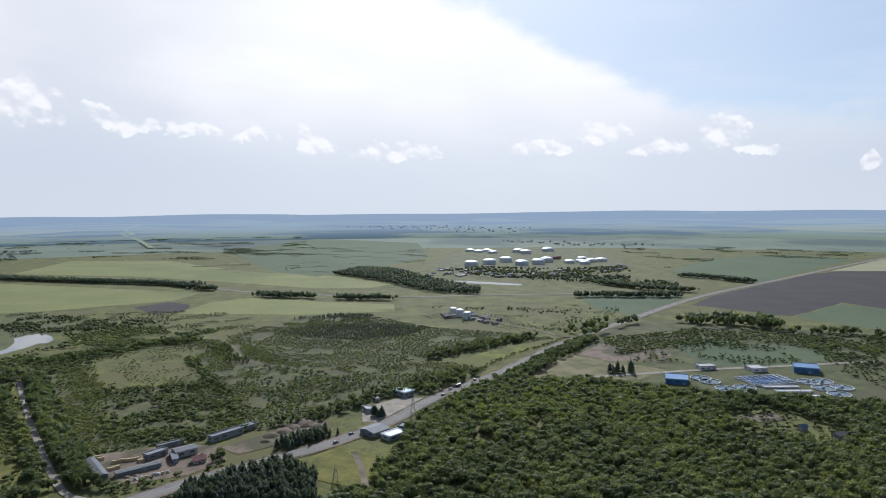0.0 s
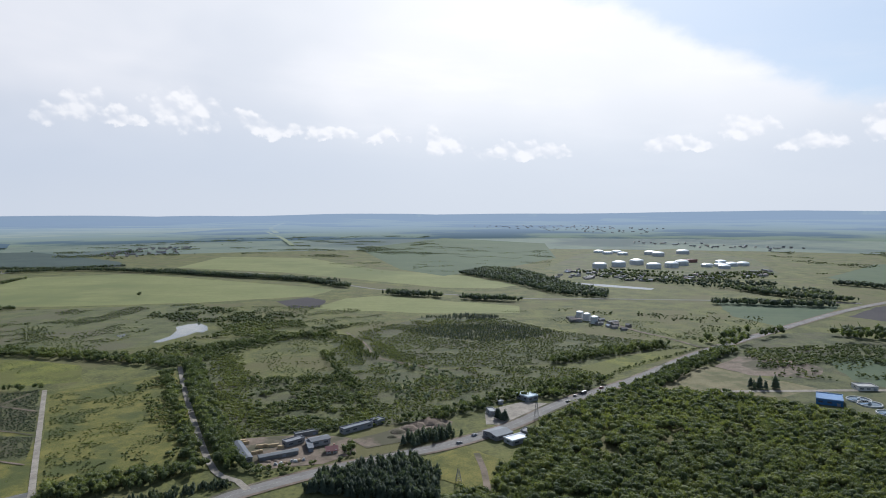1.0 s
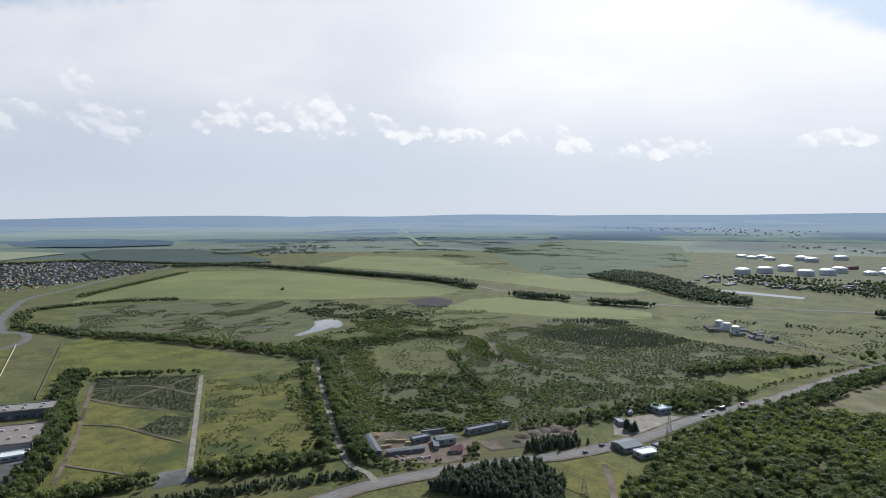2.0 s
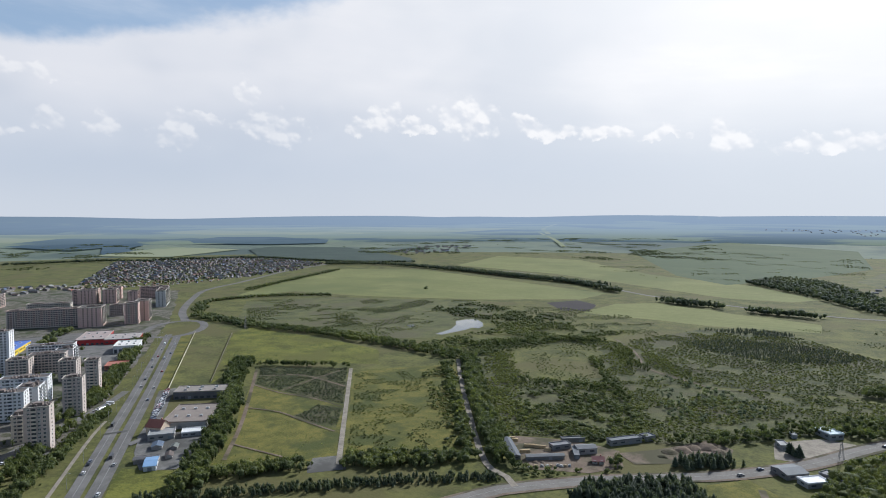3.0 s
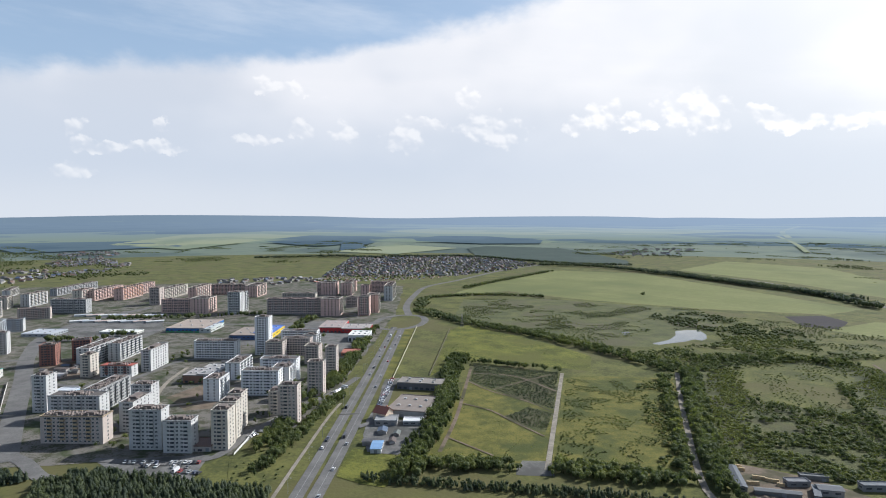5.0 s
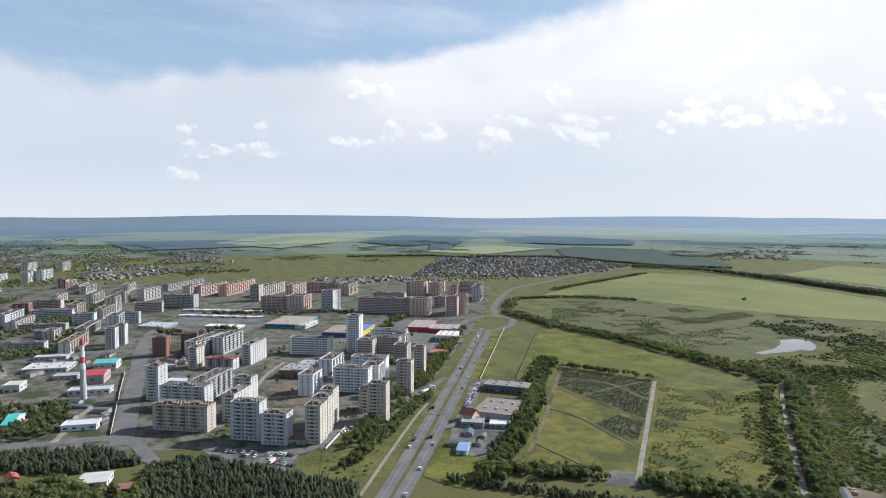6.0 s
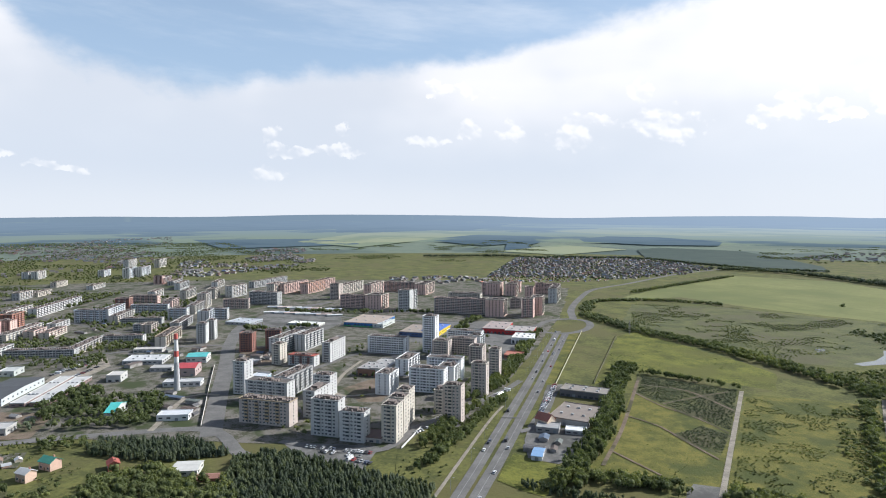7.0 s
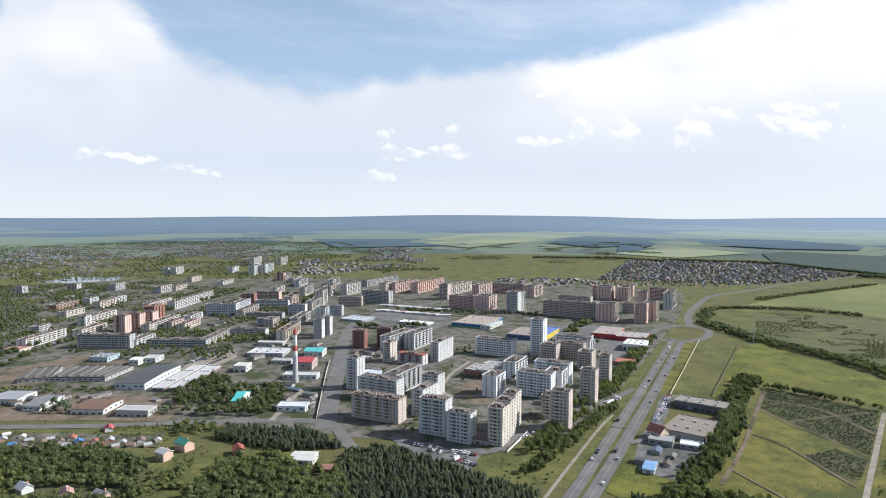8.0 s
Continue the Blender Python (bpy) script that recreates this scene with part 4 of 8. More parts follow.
road("dirt_track", [(60.7, 880.1), (73.6, 856.7), (89.2, 830.2), (116.3, 796.9), (144.2, 748.7)], 5.0, DIRT, "dirt track from the depot to the highway")
# far roads glow in the backdrop's colour, painted haze included
road("far_road", [(-2273.9, 4500.9), (-1693.1, 3535.5), (-1270.9, 2769.7)], 24.0, HAZY_FIELD, "pale far road beside a belt of trees")
road("far_road", [(-2078.3, 4262.6), (-2836.4, 5717.1), (-3662.4, 7760.9)], 40.0, HAZY_FIELD, "pale road that climbs a far ridge")

# ---- woods ----
MIXED = [("round", 0.75), ("tall", 0.25)]
BUSHY2 = [("round", 0.8), ("shrub", 0.2)]
BUSHY = [("round", 0.5), ("shrub", 0.5)]
woods("woodland", [(-65.5, 315.8), (-33.2, 378), (-21, 451.1), (6.3, 506.2), (52.7, 562.2), (131.4, 552.3), (182, 525.8), (227.3, 500.2), (305.2, 487.5), (380, 460.4), (313.6, 309.4)], 4.3, 6.6, BUSHY2, LEAF,
      "dense broadleaf woodland with yellow-green and dark crowns", tone=0.5, spread=0.6, patchy=0.06, size=25, keep=[[(206.4, 458.2), (256.9, 463.5), (273.2, 417.4), (251.8, 395.2), (224.5, 411), (203, 437.2)]])
woods("pine_wood", [(-145.2, 317.2), (-138.2, 339.7), (-125.6, 357.4), (-99.4, 382), (-74.7, 354.1), (-65.5, 315.8)], 2.7, 8.5, [("pine", 0.7), ("tall", 0.3)], PINE, "dark plantation of young pines", tone=0.5, spread=0.35)
woods("pine_wood", [(-451.9, 19.3), (-438.4, 50.4), (-385.8, 95.2), (-350.7, 128.2), (-317.9, 116.4), (-346.9, -4), (-398, 6.2)], 2.6, 7.0, [("pine", 0.7), ("tall", 0.3)], PINE, "dark plantation of young pines", tone=0.62, spread=0.35)
woods("pine_wood", [(-488, -81.4), (-509.4, -74.3), (-491.7, -13.5), (-450, 17.2), (-453, -28.2)], 2.6, 6.5, [("pine", 0.7), ("tall", 0.3)], PINE, "dark plantation of young pines by the street", tone=0.62, spread=0.35)
CLEARING = [(-373.3, 633.7), (-359.9, 684.8), (-313.4, 724.3), (-272.8, 690.1), (-222.7, 578.5), (-255, 548.9), (-291.4, 542.8)]
woods("scrub", [(-260.7, 416.5), (-319.1, 540.1), (-418.8, 642.4), (-310.3, 760.2), (-242.7, 740.7), (-122.3, 602.6), (-47.9, 622.8), (8.1, 628.1), (39.9, 597.4), (1.9, 530.9), (-40, 515.4), (-92.6, 452.8), (-134.8, 430), (-195.9, 402.9), (-218.5, 390.9)], 3.0, 2.4, BUSHY, LEAF,
      "rough scrub of low bushes", patchy=0.32, size=26, tone=0.72, spread=0.5, keep=[CLEARING])
woods("scrub", [(-272.5, 498.4), (-226, 515.7), (-160.6, 499.9), (-135.8, 433.5), (-178.3, 404.5), (-227.5, 417.9)], 4.6, 4.4, BUSHY, LEAF, "dense dark thicket behind the timber works", patchy=0.26, size=26, tone=0.55, spread=0.4)
woods("scrub", [(-130.6, 435.7), (-95.2, 465.7), (-68, 516.2), (-32.6, 549.7), (7.5, 587.7), (33.7, 582.8), (-2.8, 522.6), (-40, 515.4), (-63.7, 482.7), (-91.9, 449.1)], 5.0, 6.5, MIXED, LEAF, "thick trees behind the service yards", patchy=0.08, tone=0.4, spread=0.4)
woods("young_pines", [(-265.5, 768.8), (-213, 897.9), (-121.7, 938.7), (-18.5, 822.7), (80.3, 779.8), (133, 742.5), (73.3, 712.7), (8.5, 652.9), (-48.5, 630), (-123.6, 609.3), (-181.3, 639.3)], 3.4, 2.2, [("shrub", 0.8), ("pine", 0.2)], LEAF, "plantation of young pines with grass between", patchy=0.2, size=40, tone=0.66, spread=0.35)
woods("dark_plantation", [(-209.5, 791.9), (-169.7, 841.9), (-95.8, 855.8), (-18.5, 822.7), (-38.1, 770.2), (-96.2, 738.3), (-152.3, 753.9)], 3.4, 3.4, [("pine", 1)], PINE, "dark block of close pines in the scrub", tone=0.6)
woods("dark_plantation", [(-215.9, 893.3), (-154.7, 935.1), (-95.3, 927), (-115.3, 888.6)], 4.6, 5, [("pine", 1)], PINE, "dark strip of close pines", tone=0.6)
belt("tree_belt", [(-16.6, 648.7), (15, 679.6), (62.8, 716.2), (101.9, 743.7)], 24, 4.4, 7.5, [("tall", 0.5), ("round", 0.5)], LEAF, "belt of tall dark trees at the scrub's edge", tone=0.36)
belt("tree_belt", [(-408.3, 634.8), (-380.4, 666.5), (-348.6, 716.4), (-296.7, 742.9)], 22, 4.2, 6.5, MIXED, LEAF, "dark hedge of trees above the clearing", tone=0.3)
belt("tree_belt", [(-262.3, 649.5), (-225.3, 586.7), (-203.7, 554.7), (-178.7, 516)], 10, 4.2, 5.5, MIXED, LEAF, "diagonal row of trees beside the clearing", tone=0.33)
belt("tree_belt", [(-285.1, 525.5), (-252, 529.6), (-225.6, 537.4), (-200.1, 547.3)], 14, 4.2, 5, MIXED, LEAF, "row of trees below the clearing", tone=0.35)
belt("tree_belt", [(-254.4, 709.8), (-227.7, 671.8), (-201.8, 628)], 20, 4.5, 6, [("tall", 1)], LEAF, "clump of slim dark trees", tone=0.28)
woods("willow_scrub", [(-188, 604.7), (-160.9, 626.6), (-107.6, 581), (-72.4, 550.9), (-100.8, 493.9), (-139.9, 490.5)], 7, 4.6, [("round", 1)], WILLOW, "round grey-green willows on grass", patchy=0.2, size=40, tone=0.42)
woods("strip_bushes", [(-328.3, 523.4), (-377.8, 622.1), (-343.7, 621), (-282.8, 522.1), (-232.1, 415.9), (-245.1, 405.9)], 3.8, 3.0, BUSHY, LEAF, "bright yellow-green bushes in strips", patchy=0.2, size=20, tone=0.85, spread=0.3)

# ---- buildings ----
def bearing(a, b):
    """Middle, length and turn of a front from a to b, with the depth behind it."""
    a, b = Vector(a), Vector(b)
    d = b - a
    return (a + b) / 2, d.length, math.atan2(d.y, d.x)


PALE, CREAM, PINK, BROWN, OCHRE, BRICK, GREY = (0.5, 0.495, 0.485), (0.52, 0.475, 0.41), (0.58, 0.415, 0.36), (0.47, 0.405, 0.365), (0.42, 0.33, 0.22), (0.25, 0.125, 0.1), (0.36, 0.36, 0.355)
BRIGHT = (0.68, 0.68, 0.68)
NAMES = {PALE: "pale", BRIGHT: "white", CREAM: "cream", PINK: "pink brick", BROWN: "brown brick", OCHRE: "ochre", BRICK: "dark red brick", GREY: "grey"}
OLD = "older town blocks"
shared = {}


def window_mesh(wide=1.7, high=1.5):
    key = ("window", wide, high)
    if key not in shared:
        s = Shape()
        s.box(-wide / 2, -0.04, 0, wide / 2, 0.05, high, 0)
        for x0, x1 in ((-wide / 2 + 0.09, -0.05), (0.05, wide / 2 - 0.09)):
            s.box(x0, -0.07, 0.1, x1, 0.0, high - 0.1, 1)
        shared[key] = s.mesh("window", [WHITE_FRAME, GLASS])
    return shared[key]


def balcony_mesh(colour, wide, deep):
    key = ("balcony", colour, wide, deep)
    if key not in shared:
        s = Shape()
        s.box(-wide / 2, -deep, -0.12, wide / 2, 0.0, 0.08, 0)
        s.box(-wide / 2, -deep, 0.08, wide / 2, -deep + 0.12, 1.15, 0)
        s.box(-wide / 2, -deep + 0.12, 0.08, -wide / 2 + 0.12, 0, 1.15, 0).box(wide / 2 - 0.12, -deep + 0.12, 0.08, wide / 2, 0, 1.15, 0)
        s.box(-wide / 2 + 0.1, -deep + 0.3, 1.15, wide / 2 - 0.1, -deep + 0.36, 2.55, 1)
        shared[key] = s.mesh("balcony", [paint(*[min(0.8, c * 1.04) for c in colour]), GLASS])
    return shared[key]


def side_places(length, depth, pitch):
    """Columns of windows on the four sides: place on the wall, turn."""
    out = []
    n = max(1, int((length - 1.5) / pitch))
    for i in range(n):
        x = (i - (n - 1) / 2) * pitch
        out += [(x, 0.0, 0.0, i), (-x, depth, math.pi, i)]
    m = max(1, int((depth - 3) / 5.5))
    for i in range(m):
        y = depth / 2 + (i - (m - 1) / 2) * 5.5
        out += [(length / 2, y, math.pi / 2, 100), (-length / 2, y, -math.pi / 2, 100)]
    return out


def keep_clear(mid, length, depth, turn):
    """No tree grows in a building's footprint."""
    u, v = Vector((math.cos(turn), math.sin(turn))), Vector((-math.sin(turn), math.cos(turn)))
    m = mid + v * depth / 2
    if length >= depth:
        CLEAR.append(([tuple(m - u * (length - depth) / 2), tuple(m + u * ((length - depth) / 2 + 0.1))], depth / 2 + 2.5))
    else:
        CLEAR.append(([tuple(m - v * (depth - length) / 2), tuple(m + v * ((depth - length) / 2 + 0.1))], length / 2 + 2.5))


def flats(a, b, depth, floors, colour=PALE, trim=None, storey=2.68, near=None, step=0.0, group="blocks of flats", roof=ROOF_FELT, word="panel"):
    """A block of flats with its front from a to b and its depth behind; each storey has its windows and balconies."""
    mid, length, turn = bearing(a, b)
    length = max(length, 8.0)
    if group == OLD:
        floors = 9 if floors > 8 else max(3, round(floors * 0.86))
    elif group == "blocks of flats" and 7 < floors < 10:
        floors -= 1
    if near is None:
        near = mid.length < 640
    h = floors * storey + 0.6
    keep_clear(mid, length, depth, turn)
    what = "tower" if length < 28 and floors > 8 else "slab"
    t = thing("apartment_building", mid.x, mid.y, turn, f"{NAMES[colour]} apartment {what} of {floors} storeys with a flat roof", "apartment building", group)
    wall = paint(*colour)
    s = Shape().box(-length / 2, 0, 0, length / 2, depth, h)
    joints = max(1, int(length / 12))
    for i in range(1, joints):
        x = -length / 2 + length * i / joints
        s.box(x - 0.15, -0.06, 0, x + 0.15, -0.003, h - 0.3)
    part("wall", s, wall, t)
    s = Shape()
    s.box(-length / 2 - 0.25, -0.25, h, length / 2 + 0.25, depth + 0.25, h + 0.2, 0)
    for x0, y0, x1, y1 in ((-length / 2 - 0.25, -0.25, length / 2 + 0.25, 0.1), (-length / 2 - 0.25, depth - 0.1, length / 2 + 0.25, depth + 0.25),
                           (-length / 2 - 0.25, 0.1, -length / 2 + 0.1, depth - 0.1), (length / 2 - 0.1, 0.1, length / 2 + 0.25, depth - 0.1)):
        s.box(x0, y0, h + 0.2, x1, y1, h + 0.75, 1)
    part("roof", s, [roof, paint(*(trim or colour))], t, "flat felt roof with a low parapet")
    for i in range(max(1, int(length / 22))):
        n = max(1, int(length / 22))
        x = (i - (n - 1) / 2) * length / n
        s = Shape().box(x - 2.6, depth * 0.34, h + 0.2, x + 2.6, depth * 0.68, h + 2.0).box(x - 2.8, depth * 0.31, h + 2.0, x + 2.8, depth * 0.71, h + 2.2)
        s.box(x - 1.2, depth * 0.12, h + 0.2, x, depth * 0.22, h + 1.9)
        part("lift_house", s, [LIFT_BRICK], t, "brown brick lift house")
        s = Shape()
        for dx in (-9.5, -7.2, -4.6, 4.2, 6.4, 9.0):
            if abs(x + dx) < length / 2 - 1:
                s.box(x + dx, depth * 0.25, h + 0.2, x + dx + 1.1, depth * 0.25 + 2.4, h + 1.7).box(x + dx, depth * 0.65, h + 0.2, x + dx + 0.9, depth * 0.65 + 1.6, h + 1.5)
        if s.f:
            tagged(part("roof_vents", s, paint(0.24, 0.2, 0.18), t), kind="stuff")
    places = side_places(length, depth, 3.1)
    stack = lambda i: i < 100 and i % 3 == 1
    if near:
        wm, bmesh_ = window_mesh(), balcony_mesh(trim or colour, 3.0, 1.3)
        for k in range(floors):
            for x, y, r, i in places:
                z = 0.6 + k * storey
                m = Matrix.LocRotScale((x, y, z + 0.75), Euler((0, 0, r)), None)
                if stack(i) and k:
                    part("balcony", bmesh_, None, t, at=Matrix.LocRotScale((x, y, z - 0.1), Euler((0, 0, r)), None))
                elif y < depth - 0.1:
                    part("window", wm, None, t, at=m)
    s = Shape()
    for k in range(floors):
        z = 0.6 + k * storey
        for x, y, r, i in places:
            if near and y < depth - 0.1:
                continue
            c, n = math.cos(r), math.sin(r)
            deep, wide = (1.1, 3.0) if stack(i) and k else (0.09, 1.75)
            xa, ya = (-wide / 2) * c, (-wide / 2) * n
            ox, oy = deep * n, -deep * c
            p = [(x + xa, y + ya), (x - xa, y - ya), (x - xa + ox, y - ya + oy), (x + xa + ox, y + ya + oy)]
            xs, ys = [q[0] for q in p], [q[1] for q in p]
            if stack(i) and k:
                s.box(min(xs), min(ys), z - 0.2, max(xs), max(ys), z + 1.05, 0)
                s.box(min(xs) + 0.15, min(ys) + 0.15, z + 1.05, max(xs) - 0.15, max(ys) - 0.15, z + 2.45, 1)
            else:
                s.box(min(xs), min(ys), z + 0.75, max(xs), max(ys), z + 2.25, 1)
    tagged(part("glazing", s, [paint(*(trim or colour)), GLASS], t, "rows of small dark windows and balconies"), kind="stuff")
    return t


def hall(name, a, b, depth, h, wall, roof, label, category, rise=0.0, bays=0, glass=0.0, base=None, group="", lean=0):
    """A low hall, shop, shed or works: walls, roof (flat, pitched or saw-toothed), doors and windows."""
    mid, length, turn = bearing(a, b)
    h, rise = h * 0.72, rise * 0.65
    keep_clear(mid, length, depth, turn)
    t = thing(name, mid.x, mid.y, turn, label, category, group)
    s = Shape().box(-length / 2, 0, 0, length / 2, depth, h)
    if rise and not bays:
        s.face([(-length / 2, 0, h), (-length / 2, depth, h), (-length / 2, depth / 2, h + rise)])
        s.face([(length / 2, 0, h), (length / 2, depth / 2, h + rise), (length / 2, depth, h)])
    part("wall", s, paint(*[c * 0.84 for c in wall]), t)
    s = Shape()
    if rise and not bays:
        s.gable(-length / 2, 0, length / 2, depth, h, h + rise, 0.4)
    else:
        s.box(-length / 2 - 0.2, -0.2, h, length / 2 + 0.2, depth + 0.2, h + 0.35)
        for y0, y1 in ((-0.2, 0.15), (depth - 0.15, depth + 0.2)):
            s.box(-length / 2 - 0.2, y0, h + 0.35, length / 2 + 0.2, y1, h + 0.9)
        for x0, x1 in ((-length / 2 - 0.2, -length / 2 + 0.15), (length / 2 - 0.15, length / 2 + 0.2)):
            s.box(x0, 0.15, h + 0.35, x1, depth - 0.15, h + 0.9)
    part("roof", s, paint(*roof), t)
    if not rise and not bays and length * depth > 500:
        for i in range(6):
            ux, uy = (i % 3 - 1) * length * 0.29, depth * (0.3 + 0.42 * (i // 3))
            part("roof_unit", Shape().box(ux - 1.1, uy - 0.8, h + 0.35, ux + 1.1, uy + 0.8, h + 1.5).box(ux - 0.6, uy + 0.8, h + 0.35, ux + 0.6, uy + 1.8, h + 1.0), paint(0.42, 0.42, 0.42), t)
    for i in range(bays):
        x = -length / 2 + length * (i + 0.5) / bays
        s = Shape()
        s.box(x - 0.9, depth * 0.08, h + 0.35, x + 0.9, depth * 0.92, h + 1.4)
        s.box(x - 1.1, depth * 0.07, h + 1.4, x + 1.1, depth * 0.93, h + 1.6)
        part("roof_light", s, paint(0.17, 0.155, 0.145), t)
    if base:
        part("plinth_band", Shape().box(-length / 2 - 0.06, -0.06, 0, length / 2 + 0.06, depth + 0.06, h * 0.38), paint(*base), t)
    n = max(1, int(length / 5.0))
    for i in range(n):
        x = (i - (n - 1) / 2) * length / n
        if i % 5 == 2 or n == 1:
            part("door", Shape().box(x - 1.2, -0.12, 0, x + 1.2, 0, min(h * 0.8, 2.6)), paint(0.22, 0.23, 0.25), t)
        elif h > 2.6:
            z0, z1 = (0.5, h * glass) if glass else (h * 0.45, h * 0.45 + min(1.4, h * 0.3))
            s = Shape().box(x - 1.5, -0.09, z0, x + 1.5, 0, z1)
            part("window", s, GLASS, t)
    m = max(1, int(depth / 7.0))
    for i in range(m):
        y = (i + 0.5) * depth / m
        for x in (-length / 2, length / 2):
            part("window", Shape().box(x - 0.08, y - 1.2, h * 0.45, x + 0.08, y + 1.2, h * 0.45 + min(1.4, h * 0.3)), GLASS, t)
    return t


ROOFS = [((0.3, 0.12, 0.09), "brown-red"), ((0.36, 0.37, 0.38), "grey metal"), ((0.2, 0.14, 0.11), "brown"), ((0.1, 0.22, 0.15), "green"), ((0.55, 0.55, 0.54), "pale metal"), ((0.08, 0.2, 0.45), "blue")]
WALLS = [(0.42, 0.38, 0.31), (0.36, 0.24, 0.18), (0.45, 0.43, 0.4), (0.32, 0.23, 0.16)]


def house(x, y, turn, wall, roof, word, wide=11.0, deep=9.0, h=5.2, rise=3.2, group="village houses"):
    """A family house with gables, pitched roof, windows, door and chimney."""
    t = thing("house", x, y, turn, f"family house with plastered walls and a {word} roof", "house", group)
    s = Shape().box(-wide / 2, -deep / 2, 0, wide / 2, deep / 2, h)
    for sx in (-1, 1):
        p = [(sx * wide / 2, -deep / 2, h), (sx * wide / 2, deep / 2, h), (sx * wide / 2, 0, h + rise)]
        s.face(p if sx > 0 else p[::-1])
    part("wall", s, paint(*wall), t)
    r = part("roof", Shape().gable(-wide / 2, -deep / 2, wide / 2, deep / 2, h, h + rise, 0.6), paint(*roof), t)
    part("chimney", Shape().box(wide * 0.2, 0.6, h + rise * 0.5, wide * 0.2 + 0.8, 1.4, h + rise + 1.0), paint(0.4, 0.22, 0.17), r)
    for i in (-1, 0, 1):
        for sy in (-1, 1):
            if i == 0 and sy < 0:
                part("door", Shape().box(-0.6, -deep / 2 - 0.1, 0, 0.6, -deep / 2, 2.1), paint(0.25, 0.16, 0.1), t)
                continue
            part("window", window_mesh(), None, t, at=Matrix.LocRotScale((i * wide * 0.3, sy * deep / 2, 1.2), Euler((0, 0, 0 if sy < 0 else math.pi)), None))
    return t


def random_roofs():
    mat = bpy.data.materials.new("mixed_roofs")
    mat.use_nodes = True
    n = Nodes(mat.node_tree)
    geo = n.add("ShaderNodeNewGeometry")
    ramp = n.ramp(geo.outputs["Random Per Island"], [(0.0, (0.16, 0.075, 0.06)), (0.2, (0.1, 0.07, 0.058)), (0.4, (0.13, 0.13, 0.137)), (0.62, (0.08, 0.08, 0.087)), (0.8, (0.3, 0.3, 0.3)), (0.9, (0.07, 0.1, 0.085)), (0.97, (0.09, 0.14, 0.25))])
    dirt = n.noise(geo.outputs["Position"], 0.4, 3.0)
    b = n.add("ShaderNodeBsdfPrincipled")
    n.put(b.inputs["Base Color"], n.mix(n.math("MULTIPLY", dirt, 0.35), ramp, (0.2, 0.18, 0.16)))
    b.inputs["Roughness"].default_value, b.inputs["Specular IOR Level"].default_value = 0.75, 0.2
    n.wire(b.outputs[0], n.add("ShaderNodeOutputMaterial").inputs[0])
    return mat


MIXED_ROOFS = random_roofs()
MIXED_WALLS = material("mixed_walls", [(0.16, 0.14, 0.125), (0.4, 0.385, 0.37)], 20, fine=6)


def far_houses(name, px, py, turn, label, size=(11, 9, 4.6, 3.0), blocky=0.0):
    """Many small houses far off: each has its walls and its pitched roof."""
    s = Shape()
    for x, y in zip(px, py):
        a = turn + (math.pi / 2 if rng.uniform() < 0.4 else 0) + rng.normal(0, 0.05)
        w_, d_, h, r = [v * rng.uniform(0.75, 1.3) for v in size]
        if rng.uniform() < blocky:
            w_, d_, h, r = w_ * 2.2, d_ * 1.3, h * 1.2, 0.4
        far = math.hypot(x, y)
        o = warp(x, y, max(0, far - 2000) * 0.004)
        k = o.xy.length / far
        c, n = math.cos(a), math.sin(a)
        p = lambda u, v, z: (o.x + (u * c - v * n) * k, o.y + (u * n + v * c) * k, o.z + z * k)
        U, V_ = w_ / 2, d_ / 2
        q = [(-U, -V_), (U, -V_), (U, V_), (-U, V_)]
        for i in range(4):
            (u0, v0), (u1, v1) = q[i], q[(i + 1) % 4]
            s.face([p(u0, v0, -0.3), p(u1, v1, -0.3), p(u1, v1, h), p(u0, v0, h)], 0)
        s.face([p(U, -V_, h), p(U, V_, h), p(U, 0, h + r)], 0)
        s.face([p(-U, V_, h), p(-U, -V_, h), p(-U, 0, h + r)], 0)
        e = 0.6
        kk = len(s.v)
        s.v += [p(-U - e, -V_ - e, h - 0.3), p(U + e, -V_ - e, h - 0.3), p(U + e, 0, h + r + 0.1), p(-U - e, 0, h + r + 0.1), p(U + e, V_ + e, h - 0.3), p(-U - e, V_ + e, h - 0.3)]
        s.f += [(kk, kk + 1, kk + 2, kk + 3), (kk + 3, kk + 2, kk + 4, kk + 5)]
        s.s += [1, 1]
    return tagged(new(name, s.mesh(name, [MIXED_WALLS, MIXED_ROOFS])), label, "houses", kind="stuff")


# ---- the tower blocks nearest to the avenue ----
flats((-473.5, 72.4), (-459.8, 90.5), 12, 10, PALE)
flats((-453.2, 90.0), (-441.6, 105.4), 12, 9, PALE)
flats((-439.9, 118.1), (-433.0, 127.3), 15, 10, CREAM)
flats((-457.1, 128.5), (-449.8, 138.3), 14, 10, CREAM)
flats((-474.6, 139.7), (-468.3, 148.1), 14, 10, CREAM)
flats((-464.9, 175.1), (-455.9, 187.1), 12, 11, BROWN, CREAM, word="brick")
flats((-490.3, 176.9), (-485.5, 183.4), 16, 8, CREAM)
flats((-524.9, 225.3), (-516.4, 236.4), 12, 11, BROWN, CREAM, word="brick")
flats((-573.7, 265.3), (-567.1, 274.0), 12, 11, BROWN, CREAM, word="brick")
flats((-560.0, 177.3), (-539.8, 204.2), 14, 9, BRIGHT)
flats((-552.2, 156.0), (-571.9, 170.9), 14, 7, BRIGHT)
flats((-595.5, 207.2), (-574.2, 235.5), 14, 9, BRIGHT)
flats((-611.9, 193.0), (-640.7, 214.7), 14, 6, BRIGHT)
